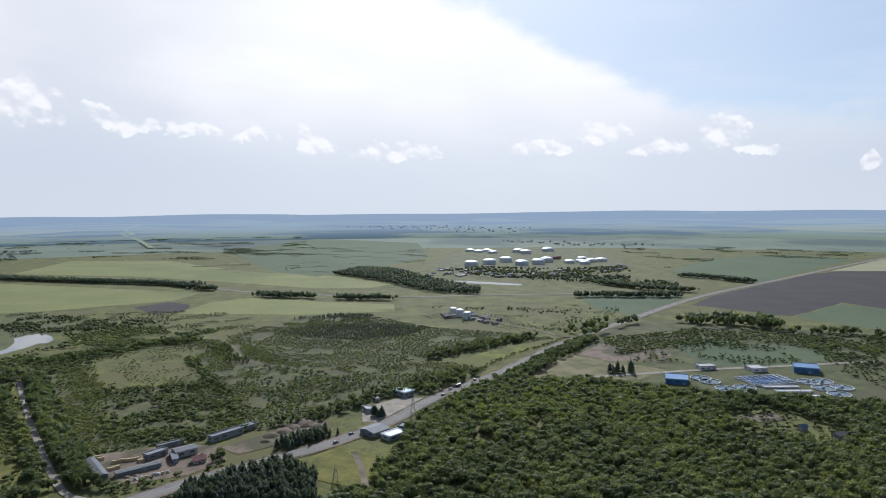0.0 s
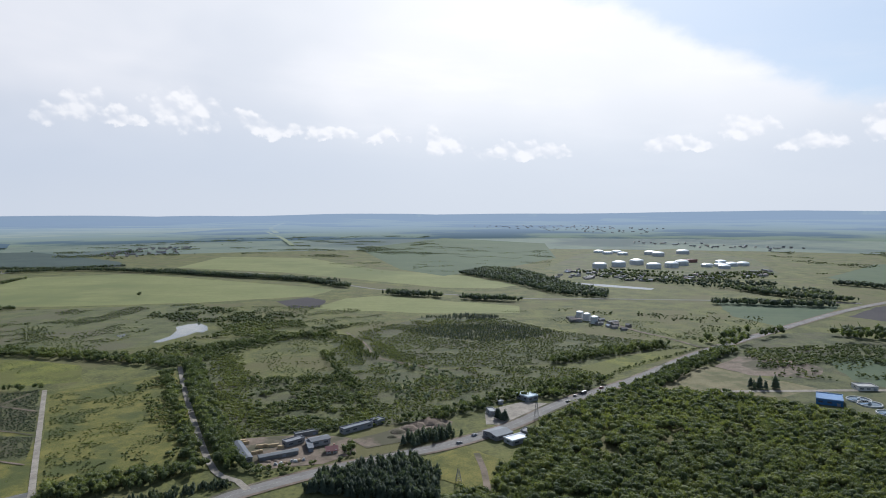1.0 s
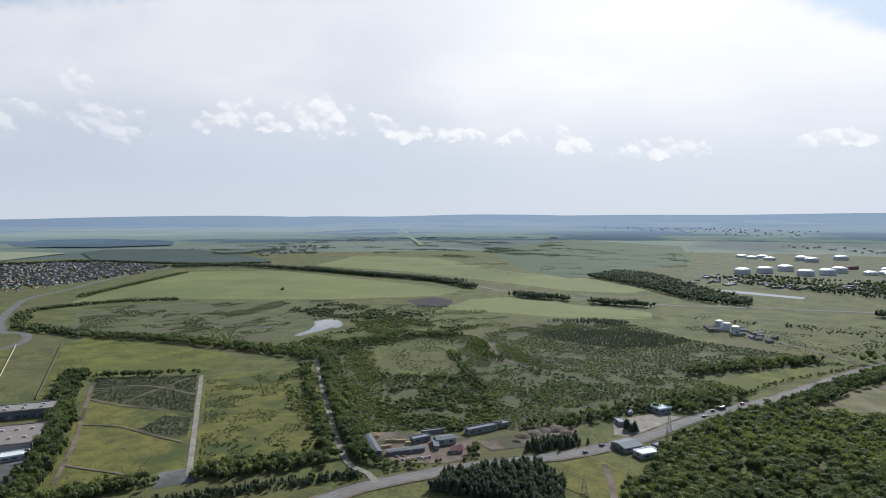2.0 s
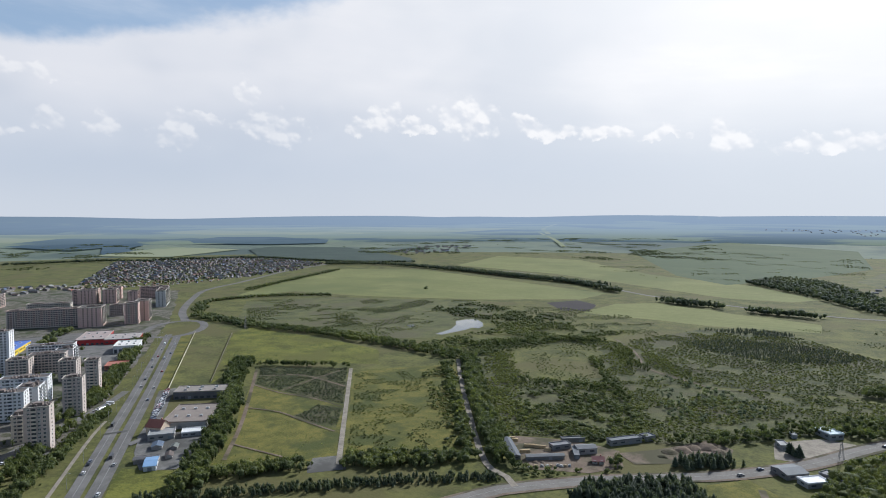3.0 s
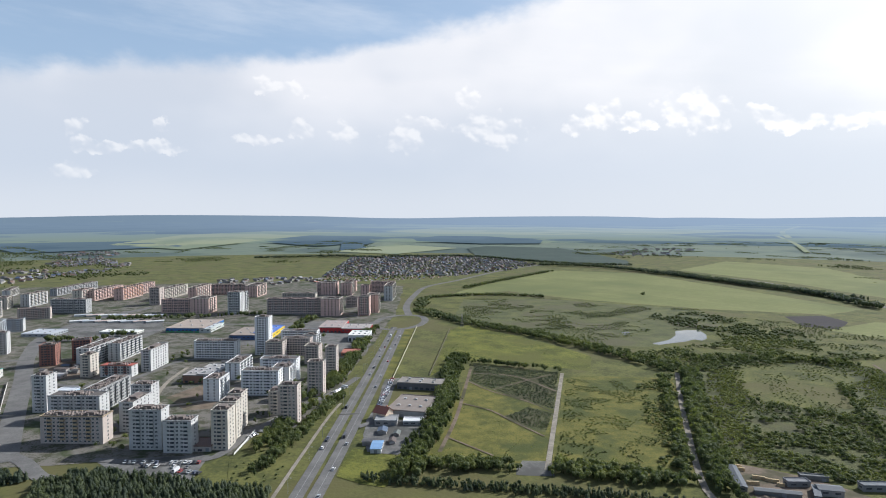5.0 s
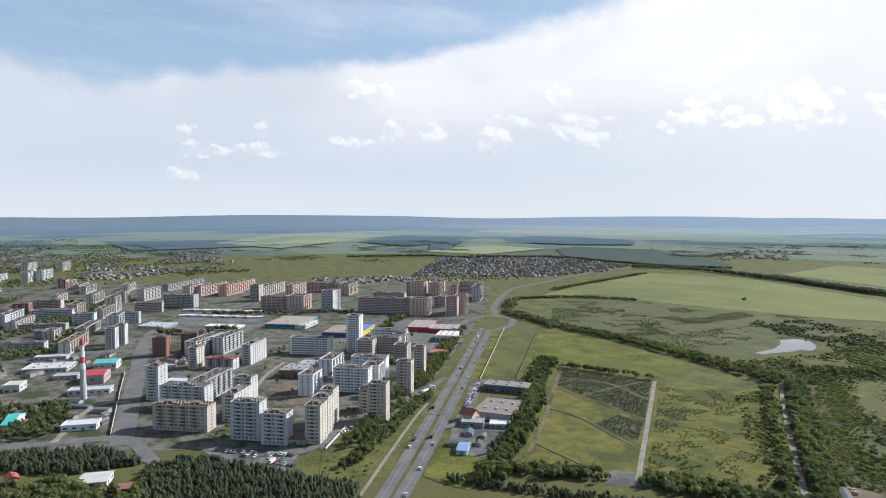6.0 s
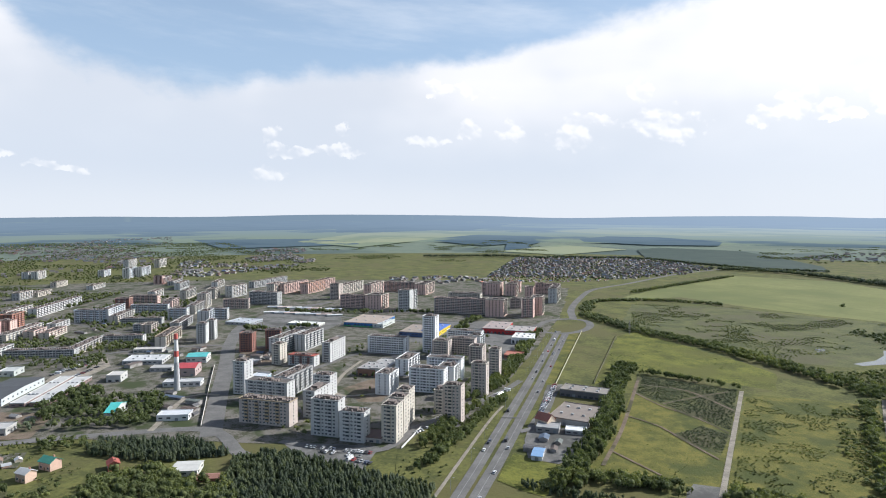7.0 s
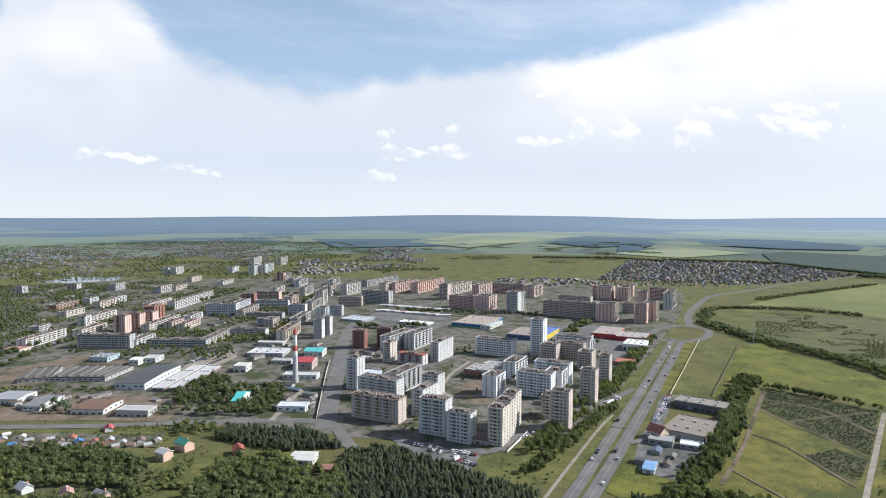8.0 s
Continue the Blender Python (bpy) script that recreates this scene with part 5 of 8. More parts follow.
flats((-557.0, 221.2), (-573.0, 233.3), 16, 8, BRIGHT)
flats((-522.6, 23.5), (-495.6, 59.3), 13, 8, BROWN, OCHRE, word="brick")
flats((-516.6, 72.8), (-510.2, 81.3), 30, 9, PALE)
flats((-578.6, 31.7), (-553.8, 64.7), 14, 8, PALE)
flats((-574.0, 67.2), (-612.9, 96.5), 14, 7, GREY)
flats((-575.7, 90.6), (-565.3, 104.3), 14, 7, PALE)
flats((-609.1, 22.7), (-601.7, 32.4), 14, 11, PALE)
flats((-714.3, 67.5), (-708.0, 75.9), 15, 9, CREAM)
flats((-757.5, 80.6), (-806.3, 117.4), 14, 8, PALE)
flats((-768.0, 111.8), (-807.1, 141.2), 14, 7, PALE)
flats((-704.3, 121.3), (-698.3, 129.4), 40, 9, PALE)
flats((-704.7, 83.9), (-685.7, 109.2), 13, 4, PALE, BRICK, roof=paint(0.36, 0.1, 0.08))
flats((-736.4, 181.5), (-707.8, 219.5), 14, 8, BRIGHT)
flats((-713.8, 243.1), (-704.2, 255.8), 15, 16, BRIGHT)
flats((-683.4, 244.3), (-671.9, 259.6), 18, 8, BROWN, CREAM, word="brick")
flats((-693.2, 267.9), (-674.2, 293.2), 14, 8, BROWN, word="brick")
flats((-726.0, 278.8), (-699.8, 313.5), 14, 9, BRIGHT)
flats((-688.8, 307.9), (-703.5, 319.0), 16, 8, BRIGHT)
flats((-640.0, 271.9), (-630.7, 284.1), 18, 8, BROWN, CREAM, word="brick")
for a, b in (((-791.4, 37.5), (-785.5, 51.9)), ((-799.6, 68.5), (-796.4, 86.2))):
    flats(a, b, 16, 8, BRICK, word="brick", group="unfinished towers")

# ---- the blocks along the far street ----
flats((-1109.9, 224.1), (-1061.4, 288.4), 16, 8, PINK, word="brick", group="far blocks of flats")
flats((-1055.5, 284.8), (-1083.4, 305.9), 30, 9, PINK, CREAM, word="brick", group="far blocks of flats")
flats((-1032.3, 308.4), (-1020.1, 324.6), 18, 13, PALE, group="far blocks of flats")
flats((-1039.8, 337.8), (-1055.4, 349.6), 18, 12, PALE, group="far blocks of flats")
flats((-997.4, 360.5), (-925.2, 456.2), 16, 9, BROWN, PINK, word="brick", group="far blocks of flats")
flats((-910.9, 447.3), (-935.7, 466.0), 30, 10, PINK, CREAM, word="brick", group="far blocks of flats")
flats((-1133.6, 438.6), (-1095.6, 489.0), 16, 5, CREAM, group="far blocks of flats")
flats((-1185.8, 532.5), (-1160.9, 565.5), 16, 9, PINK, word="brick", group="far blocks of flats")
flats((-1153.8, 558.5), (-1182.2, 579.9), 30, 9, PINK, CREAM, word="brick", group="far blocks of flats")
flats((-1199.3, 602.7), (-1185.8, 620.6), 16, 8, PINK, word="brick", group="far blocks of flats")
flats((-1133.1, 583.8), (-1154.7, 600.0), 22, 9, PINK, CREAM, word="brick", group="far blocks of flats")
flats((-1070.8, 589.0), (-1086.5, 600.8), 16, 9, PINK, word="brick", group="far blocks of flats")
flats((-901.0, 474.4), (-889.8, 489.2), 18, 11, PINK, CREAM, word="brick", group="far blocks of flats")
flats((-904.4, 513.5), (-925.6, 529.4), 18, 11, PINK, CREAM, word="brick", group="far blocks of flats")
flats((-1154.7, 638.5), (-1124.8, 678.3), 16, 8, PINK, word="brick", group="far blocks of flats")
flats((-1018.3, 609.1), (-1074.2, 651.2), 16, 10, PALE, CREAM, group="far blocks of flats")
flats((-995.5, 501.0), (-983.2, 517.3), 16, 6, BROWN, word="brick", group="far blocks of flats")
flats((-1311.2, 358.6), (-1254.3, 434.1), 16, 7, PINK, BROWN, word="brick", group="far blocks of flats")
flats((-1211.8, 419.5), (-1259.6, 455.5), 24, 8, PINK, CREAM, word="brick", group="far blocks of flats")
flats((-1222.4, 308.7), (-1278.3, 350.9), 16, 9, PINK, CREAM, word="brick", group="far blocks of flats")
flats((-1266.2, 259.1), (-1353.9, 325.2), 16, 7, CREAM, group="far blocks of flats")
flats((-1219.7, 226.9), (-1208.5, 241.7), 18, 11, BROWN, word="brick", group="far blocks of flats")
flats((-1331.0, 154.0), (-1411.4, 214.6), 16, 7, PINK, word="brick", group="far blocks of flats")
flats((-1313.6, 199.7), (-1372.1, 243.8), 18, 8, PINK, (0.6, 0.33, 0.22), word="brick", group="far blocks of flats")
flats((-1396.9, 248.2), (-1438.6, 279.6), 18, 7, PINK, word="brick", group="far blocks of flats")
flats((-1325.0, 133.1), (-1356.8, 157.0), 18, 8, CREAM, PINK, group="far blocks of flats")
flats((-1213.3, 76.4), (-1177.8, 123.5), 16, 8, GREY, PALE, group="far blocks of flats")
flats((-1311.1, 51.5), (-1351.0, 81.6), 16, 8, PALE, CREAM, group="far blocks of flats")
flats((-1298.6, 19.3), (-1336.6, 28.8), 16, 7, CREAM, group="far blocks of flats")
flats((-1455.0, 103.4), (-1568.0, 188.6), 14, 5, GREY, group="far blocks of flats")
flats((-1157.5, 29.2), (-1147.0, 71.2), 14, 6, BROWN, PINK, word="brick", group="far blocks of flats")

# ---- the older town ----
flats((-859.6, -359.3), (-935.4, -340.4), 13, 5, PALE, CREAM, group=OLD)
flats((-853.2, -298.8), (-836.9, -233.5), 13, 7, GREY, PALE, group=OLD)
flats((-916.5, -315.0), (-973.3, -300.8), 13, 5, CREAM, group=OLD)
flats((-1023.2, -354.1), (-1020.9, -344.9), 14, 6, PALE, group=OLD)
flats((-1021.6, -345.1), (-1101.2, -325.2), 13, 5, CREAM, PALE, group=OLD)
flats((-1110.3, -403.0), (-1156.1, -391.5), 13, 3, CREAM, group=OLD)
flats((-947.5, -284.2), (-943.5, -268.5), 16, 9, PINK, BRICK, word="brick", group=OLD)
flats((-964.0, -272.8), (-959.2, -253.5), 16, 9, PINK, BRICK, word="brick", group=OLD)
flats((-977.7, -256.7), (-973.4, -239.5), 16, 9, PINK, BRICK, word="brick", group=OLD)
flats((-1029.7, -250.8), (-1060.4, -243.1), 16, 9, BRICK, (0.5, 0.22, 0.14), word="brick", group=OLD)
flats((-846.1, -228.1), (-892.5, -216.6), 13, 4, PALE, group=OLD)
flats((-847.7, -217.9), (-828.9, -142.4), 13, 4, GREY, PALE, group=OLD)
flats((-943.2, -236.8), (-1034.0, -214.1), 13, 5, CREAM, PALE, group=OLD)
flats((-1143.2, -286.0), (-1220.8, -266.6), 13, 6, CREAM, PALE, group=OLD)
flats((-1162.3, -249.4), (-1317.6, -210.7), 13, 6, PALE, group=OLD)
flats((-840.5, -139.6), (-908.5, -122.6), 12, 4, CREAM, GREY, group=OLD)
flats((-906.7, -126.6), (-894.1, -75.8), 13, 4, PALE, GREY, group=OLD)
flats((-1086.9, -185.5), (-1074.8, -137.0), 14, 8, PALE, (0.6, 0.66, 0.72), group=OLD)
flats((-1074.9, -137.9), (-1142.9, -121.0), 14, 8, PALE, (0.6, 0.66, 0.72), group=OLD)
flats((-1060.8, -123.1), (-1128.8, -106.1), 13, 5, CREAM, GREY, group=OLD)
flats((-1169.9, -139.2), (-1164.4, -117.5), 16, 9, BRICK, PINK, word="brick", group=OLD)
flats((-1264.7, -127.3), (-1252.9, -79.9), 16, 7, PINK, BROWN, word="brick", group=OLD)
flats((-1158.8, -114.9), (-1144.5, -57.9), 14, 6, PALE, (0.6, 0.66, 0.72), group=OLD)
flats((-1048.9, -119.1), (-1034.5, -61.3), 13, 4, GREY, PALE, group=OLD)
flats((-1071.9, -54.3), (-1065.0, -26.8), 15, 7, PALE, (0.6, 0.66, 0.72), group=OLD)
flats((-1154.5, -51.4), (-1194.2, -41.5), 15, 8, PINK, BROWN, word="brick", group=OLD)
flats((-849.2, -46.4), (-917.1, -29.5), 13, 6, CREAM, OCHRE, group=OLD)
flats((-961.5, -34.2), (-1029.4, -17.3), 13, 5, GREY, PALE, group=OLD)
flats((-1114.7, -15.4), (-1182.7, 1.5), 13, 6, CREAM, GREY, group=OLD)
flats((-861.9, -10.9), (-859.1, 0.2), 16, 9, PALE, group=OLD)
flats((-884.0, 0.3), (-881.3, 11.1), 16, 9, PALE, group=OLD)
flats((-969.1, 5.6), (-996.2, 12.3), 16, 9, PALE, (0.6, 0.66, 0.72), group=OLD)
flats((-1050.1, 2.6), (-1042.7, 32.5), 14, 7, PALE, (0.6, 0.66, 0.72), group=OLD)
flats((-1180.5, 3.1), (-1214.2, 11.5), 16, 9, CREAM, PALE, group=OLD)
flats((-1317.3, -88.4), (-1368.3, -75.7), 13, 7, PALE, CREAM, group=OLD)
flats((-1307.6, -32.3), (-1375.5, -15.4), 13, 7, CREAM, GREY, group=OLD)
flats((-1480.9, -49.0), (-1548.8, -32.0), 13, 6, PALE, GREY, group=OLD)
flats((-1479.4, 27.4), (-1547.3, 44.3), 13, 6, PALE, CREAM, group=OLD)
flats((-1785.9, -178.5), (-1835.5, -166.1), 16, 9, PALE, (0.6, 0.66, 0.72), group=OLD)
flats((-1814.0, -151.1), (-1881.9, -134.2), 16, 9, PALE, (0.6, 0.66, 0.72), group=OLD)
flats((-2113.7, -210.7), (-2181.7, -193.8), 16, 9, PALE, CREAM, group=OLD)
flats((-2100.0, -125.3), (-2167.9, -108.4), 16, 9, CREAM, PALE, group=OLD)
flats((-1845.9, -242.1), (-1888.7, -231.4), 16, 7, PALE, (0.6, 0.66, 0.72), group=OLD)
flats((-1614.0, -110.4), (-1609.2, -91.1), 16, 8, PINK, BRICK, word="brick", group=OLD)
flats((-1610.5, -89.9), (-1678.4, -73.0), 16, 6, BRICK, PALE, word="brick", group=OLD)
flats((-987.1, -95.9), (-979.8, -66.4), 14, 4, PALE, GREY, group=OLD)
flats((-958.3, -69.9), (-986.1, -62.9), 14, 5, BROWN, CREAM, word="brick", group=OLD)
flats((-960.4, -210.7), (-994.6, -202.1), 13, 5, BROWN, PINK, word="brick", group=OLD)
flats((-957.2, -192.4), (-1006.0, -180.2), 13, 4, CREAM, PINK, group=OLD)
flats((-1030.7, -198.6), (-1073.0, -188.1), 13, 4, PALE, group=OLD)
flats((-1253.4, -414.5), (-1278.6, -408.2), 14, 5, PALE, (0.6, 0.66, 0.72), group=OLD)
flats((-1198.5, -380.2), (-1244.3, -368.8), 14, 5, CREAM, PINK, group=OLD)
flats((-1261.0, -373.7), (-1297.8, -364.5), 14, 5, PALE, group=OLD)
flats((-1489.6, -538.6), (-1484.1, -516.6), 16, 6, GREY, PINK, group=OLD)
flats((-1471.8, -435.3), (-1508.3, -426.2), 16, 6, GREY, PALE, group=OLD)
flats((-1432.8, -600.8), (-1448.6, -596.8), 16, 7, GREY, PALE, group=OLD)
flats((-1404.4, -328.3), (-1452.2, -316.4), 14, 6, GREY, CREAM, group=OLD)
flats((-1450.0, -307.8), (-1504.8, -294.2), 14, 4, CREAM, group=OLD)
flats((-1857.5, -413.7), (-1889.2, -405.8), 16, 7, PALE, group=OLD)
flats((-1836.9, -388.8), (-1879.1, -378.3), 16, 8, PALE, CREAM, group=OLD)
flats((-1621.1, -307.5), (-1672.5, -294.7), 14, 5, CREAM, group=OLD)
flats((-1545.6, -224.7), (-1608.1, -209.1), 14, 4, PALE, CREAM, group=OLD)
flats((-1580.3, -65.5), (-1648.2, -48.6), 14, 4, GREY, PALE, group=OLD)
flats((-1190.7, -447.7), (-1251.1, -432.6), 14, 3, BRICK, CREAM, word="brick", group=OLD)
flats((-970.2, -387.5), (-993.1, -381.8), 14, 3, GREY, PALE, group=OLD)

# ---- shops, halls and works in the town ----
hall("supermarket", (-435, 253.6), (-411.2, 274.4), 44, 7, (0.4, 0.4, 0.385), (0.24, 0.205, 0.18), "flat-roofed supermarket with grey panel walls", "supermarket", glass=0.3)
hall("retail_shop", (-498.4, 302.3), (-468.1, 331.1), 20, 8, (0.16, 0.16, 0.17), (0.26, 0.235, 0.21), "dark low retail building with a pale roof edge", "shop", glass=0.4)
hall("shop_wing", (-446.3, 104.9), (-437.2, 117.0), 16, 5, (0.5, 0.46, 0.42), (0.2, 0.14, 0.12), "low brown-roofed shop wing between two towers", "shop", glass=0.5)
hall("workshop", (-419.7, 234.3), (-409.5, 247.9), 14, 5, (0.34, 0.33, 0.32), (0.3, 0.3, 0.3), "grey workshop with a flat roof beside the avenue", "workshop")
hall("workshop", (-407.8, 252.6), (-398.6, 264.7), 10, 4, (0.4, 0.4, 0.4), (0.66, 0.66, 0.65), "long low shed with a white roof", "shed")
house(*(-430.6, 248.3), 0.4, (0.62, 0.5, 0.38), (0.3, 0.13, 0.1), "red-brown", 12, 10, 6, 4, "small houses by the avenue")
hall("kiosk", (-371.5, 203.9), (-367.2, 209.6), 16, 4.5, (0.62, 0.64, 0.66), (0.2, 0.32, 0.5), "small white kiosk with a blue-grey pitched roof", "kiosk", rise=1.5)
hall("market_hall", (-921.7, 191.3), (-890.4, 232.8), 75, 8, (0.07, 0.2, 0.48), (0.36, 0.3, 0.255), "large flat-roofed market hall with blue walls", "hall", base=(0.1, 0.3, 0.14))
hall("market_hall", (-884.4, 240.6), (-923.7, 270.2), 16, 7, (0.62, 0.64, 0.6), (0.5, 0.52, 0.5), "white wing of the market hall", "hall")
hall("shopping_centre", (-820.4, 246.2), (-794.1, 281.1), 60, 8, (0.1, 0.15, 0.3), (0.3, 0.255, 0.22), "flat-roofed shopping hall with dark blue walls", "hall")
hall("yellow_hall", (-799.1, 295.5), (-845.5, 330.5), 25, 9, (0.75, 0.55, 0.05), (0.12, 0.2, 0.5), "yellow hall with a blue roof", "hall")
hall("red_centre", (-801.9, 361.3), (-782.8, 386.6), 60, 9, (0.5, 0.06, 0.06), (0.36, 0.3, 0.28), "dark red shopping centre with a flat brown roof", "shopping centre", glass=0.4)
hall("red_centre", (-779.3, 384.8), (-756.5, 415.0), 40, 8, (0.5, 0.06, 0.06), (0.38, 0.34, 0.32), "dark red wing of the shopping centre", "shopping centre")
hall("showroom", (-720.9, 365.3), (-705.5, 385.8), 35, 11, (0.7, 0.71, 0.71), (0.66, 0.64, 0.6), "white two-storey showroom with a glass front", "showroom", glass=0.6)
hall("restaurant", (-651.0, 320.6), (-639.1, 336.4), 22, 5, (0.38, 0.2, 0.15), (0.38, 0.16, 0.12), "low brick restaurant with a red roof edge", "restaurant")
hall("school", (-616.0, 170.3), (-652.3, 197.7), 18, 11, (0.6, 0.59, 0.56), (0.32, 0.31, 0.3), "pale three-storey school with a flat roof", "school", glass=0.35)
hall("school", (-633.8, 145.4), (-622.3, 160.7), 30, 10, (0.32, 0.19, 0.14), (0.33, 0.31, 0.3), "brown brick school wing with a flat roof", "school", glass=0.35)
hall("school", (-653.6, 166.8), (-641.9, 182.4), 25, 8, (0.4, 0.38, 0.35), (0.36, 0.35, 0.34), "low grey school hall", "school")
hall("blue_hall", (-623.4, 34.8), (-614.2, 47.0), 20, 14, (0.42, 0.55, 0.66), (0.5, 0.52, 0.55), "pale blue cube-like hall", "hall", glass=0.3)
hall("row_garage", (-733.1, 30.7), (-718.2, 50.5), 12, 4, (0.45, 0.38, 0.34), (0.5, 0.47, 0.44), "long row of brick garages", "garage")
hall("market_stalls", (-959.6, 115.2), (-929.1, 155.8), 20, 4, (0.55, 0.55, 0.5), (0.72, 0.72, 0.66), "long market stall roof of pale metal", "market stall")
hall("market_stalls", (-974.5, 60.3), (-1004.2, 82.7), 40, 5, (0.38, 0.4, 0.42), (0.42, 0.44, 0.47), "long grey market shed", "market stall")
for i in range(14):
    p, q = Vector((-1083.1, 91.2)), Vector((-1003.9, 199))
    o = p + (q - p) * (i % 7) / 7 + Vector((-1, 0.2)) * (i // 7) * 60
    hall("market_stall", o, o + Vector((4, 24)), 9, 3.5, (0.5, 0.5, 0.48), [(0.62, 0.62, 0.6), (0.4, 0.42, 0.45), (0.5, 0.4, 0.36)][i % 3], "small metal-roofed market stall", "market stall", rise=1.2, group="market stalls")
hall("warehouse", (-644.8, -194.6), (-637.7, -166.1), 74, 9, (0.58, 0.62, 0.62), (0.085, 0.088, 0.095), "long white warehouse with a dark pitched roof", "warehouse", rise=2)
hall("warehouse", (-631.2, -158.5), (-628.3, -146.8), 92, 4.5, (0.28, 0.2, 0.18), (0.46, 0.455, 0.445), "long shed with a white roof", "warehouse")
hall("warehouse", (-628.5, -142.8), (-625.0, -129.1), 88, 4.5, (0.28, 0.2, 0.18), (0.46, 0.455, 0.445), "long shed with a white roof", "warehouse")
for i in range(3):
    hall("depot", [(-683.7, -295.1), (-687.1, -267.1), (-683.6, -235.9)][i], [(-687.1, -267.1), (-683.6, -235.9), (-677.2, -213)][i], 50, 5.2, (0.42, 0.42, 0.41), (0.115, 0.112, 0.11), "grey depot with long roof lights", "depot", bays=3, group="depots")
hall("office", (-571.1, -207.2), (-564.3, -179.7), 30, 6.5, (0.6, 0.6, 0.58), (0.17, 0.11, 0.08), "white workshop with a brown roof", "workshop", rise=1.5, glass=0.4)
hall("office", (-588.1, -250.5), (-584.5, -235.9), 34, 6, (0.6, 0.6, 0.59), (0.2, 0.2, 0.21), "white workshop with a grey roof", "workshop", rise=3)
hall("office", (-616.5, -289.2), (-610.2, -264.0), 26, 6, (0.6, 0.6, 0.59), (0.3, 0.3, 0.32), "white workshop with a pale roof", "workshop", rise=2)
hall("office", (-557.6, -168.1), (-551.0, -141.6), 16, 7, (0.45, 0.44, 0.42), (0.4, 0.39, 0.38), "grey office house half hidden by trees", "office", glass=0.4)
hall("office", (-769.9, -258.0), (-764.8, -237.5), 25, 7, (0.42, 0.5, 0.55), (0.25, 0.27, 0.28), "pale blue office with a flat roof", "office", glass=0.4)
hall("office", (-746.3, -209.9), (-743.7, -199.4), 15, 8, (0.7, 0.7, 0.68), (0.6, 0.6, 0.58), "small white cube-like office", "office")
hall("office", (-755.2, -199.4), (-751.2, -183.5), 20, 7, (0.5, 0.52, 0.5), (0.42, 0.43, 0.42), "grey office with a flat roof", "office")
hall("pavilion", (-841.6, -377.2), (-836.5, -356.5), 20, 5, (0.6, 0.55, 0.5), (0.35, 0.2, 0.17), "low pavilion with a red-brown roof", "pavilion")
hall("church_hall", (-566.5, -78.0), (-564.6, -70.7), 30, 8, (0.6, 0.6, 0.57), (0.1, 0.45, 0.42), "hall with a bright turquoise pitched roof", "hall", rise=6)
hall("laboratory", (-692.8, -92.4), (-689.5, -79.3), 18, 9, (0.55, 0.54, 0.52), (0.5, 0.48, 0.45), "pale two-storey laboratory building", "office", glass=0.4)
hall("boiler_house", (-692.9, -30.0), (-688.1, -10.9), 25, 12, (0.45, 0.36, 0.34), (0.42, 0.08, 0.09), "boiler house with a dark red roof", "boiler house", rise=4)
hall("boiler_house", (-654.4, -39.6), (-645.9, -5.8), 14, 6, (0.6, 0.6, 0.6), (0.45, 0.45, 0.45), "long low white pump house", "boiler house")
hall("boiler_house", (-751.3, -20.8), (-746.1, 0.1), 22, 10, (0.58, 0.57, 0.54), (0.12, 0.42, 0.42), "works hall with a turquoise roof", "hall", rise=3)
hall("switch_house", (-547.5, -38.3), (-541.5, -14.6), 14, 6, (0.7, 0.7, 0.7), (0.55, 0.56, 0.58), "white switch house among transformers", "switch house")
hall("white_hall", (-426.4, -22.9), (-422.4, -7.1), 16, 5.5, (0.58, 0.57, 0.53), (0.5, 0.49, 0.46), "long white hall at the edge of the pines", "hall", rise=1.5)
hall("shed", (-412.0, -7.7), (-409.0, 4.6), 8, 3.5, (0.3, 0.16, 0.12), (0.26, 0.14, 0.11), "brown timber shed behind the white hall", "shed", rise=1.5)
hall("row_garage", (-766.1, -85.9), (-756.0, -45.4), 30, 6, (0.42, 0.42, 0.42), (0.5, 0.5, 0.5), "long grey works hall", "works")
hall("row_garage", (-830.0, -81.1), (-822.1, -49.2), 14, 5, (0.5, 0.48, 0.46), (0.44, 0.42, 0.4), "long row of pale garages", "garage")
hall("row_garage", (-723.7, -55.8), (-718.2, -34.1), 16, 5, (0.45, 0.44, 0.43), (0.36, 0.35, 0.34), "long row of grey garages", "garage")


def chimney(x, y, h):
    t = thing("factory_chimney", x, y, 0, "tall factory chimney with red and white bands", "chimney")
    for i in range(10):
        r0, r1 = 3.0 - 1.5 * i / 10, 3.0 - 1.5 * (i + 1) / 10
        col = (0.42, 0.42, 0.42) if i < 5 else ((0.5, 0.12, 0.1) if i in (6, 9) else (0.68, 0.67, 0.65))
        part("band", Shape().tube(0, 0, h * i / 10, h * (i + 1) / 10, r0, r1, 16), paint(*col), t)
    part("platform", Shape().tube(0, 0, h * 0.9, h * 0.9 + 0.5, 2.6, 2.6, 16), paint(0.2, 0.2, 0.2), t)


chimney(*(-638.8, -26.2), 53.9)

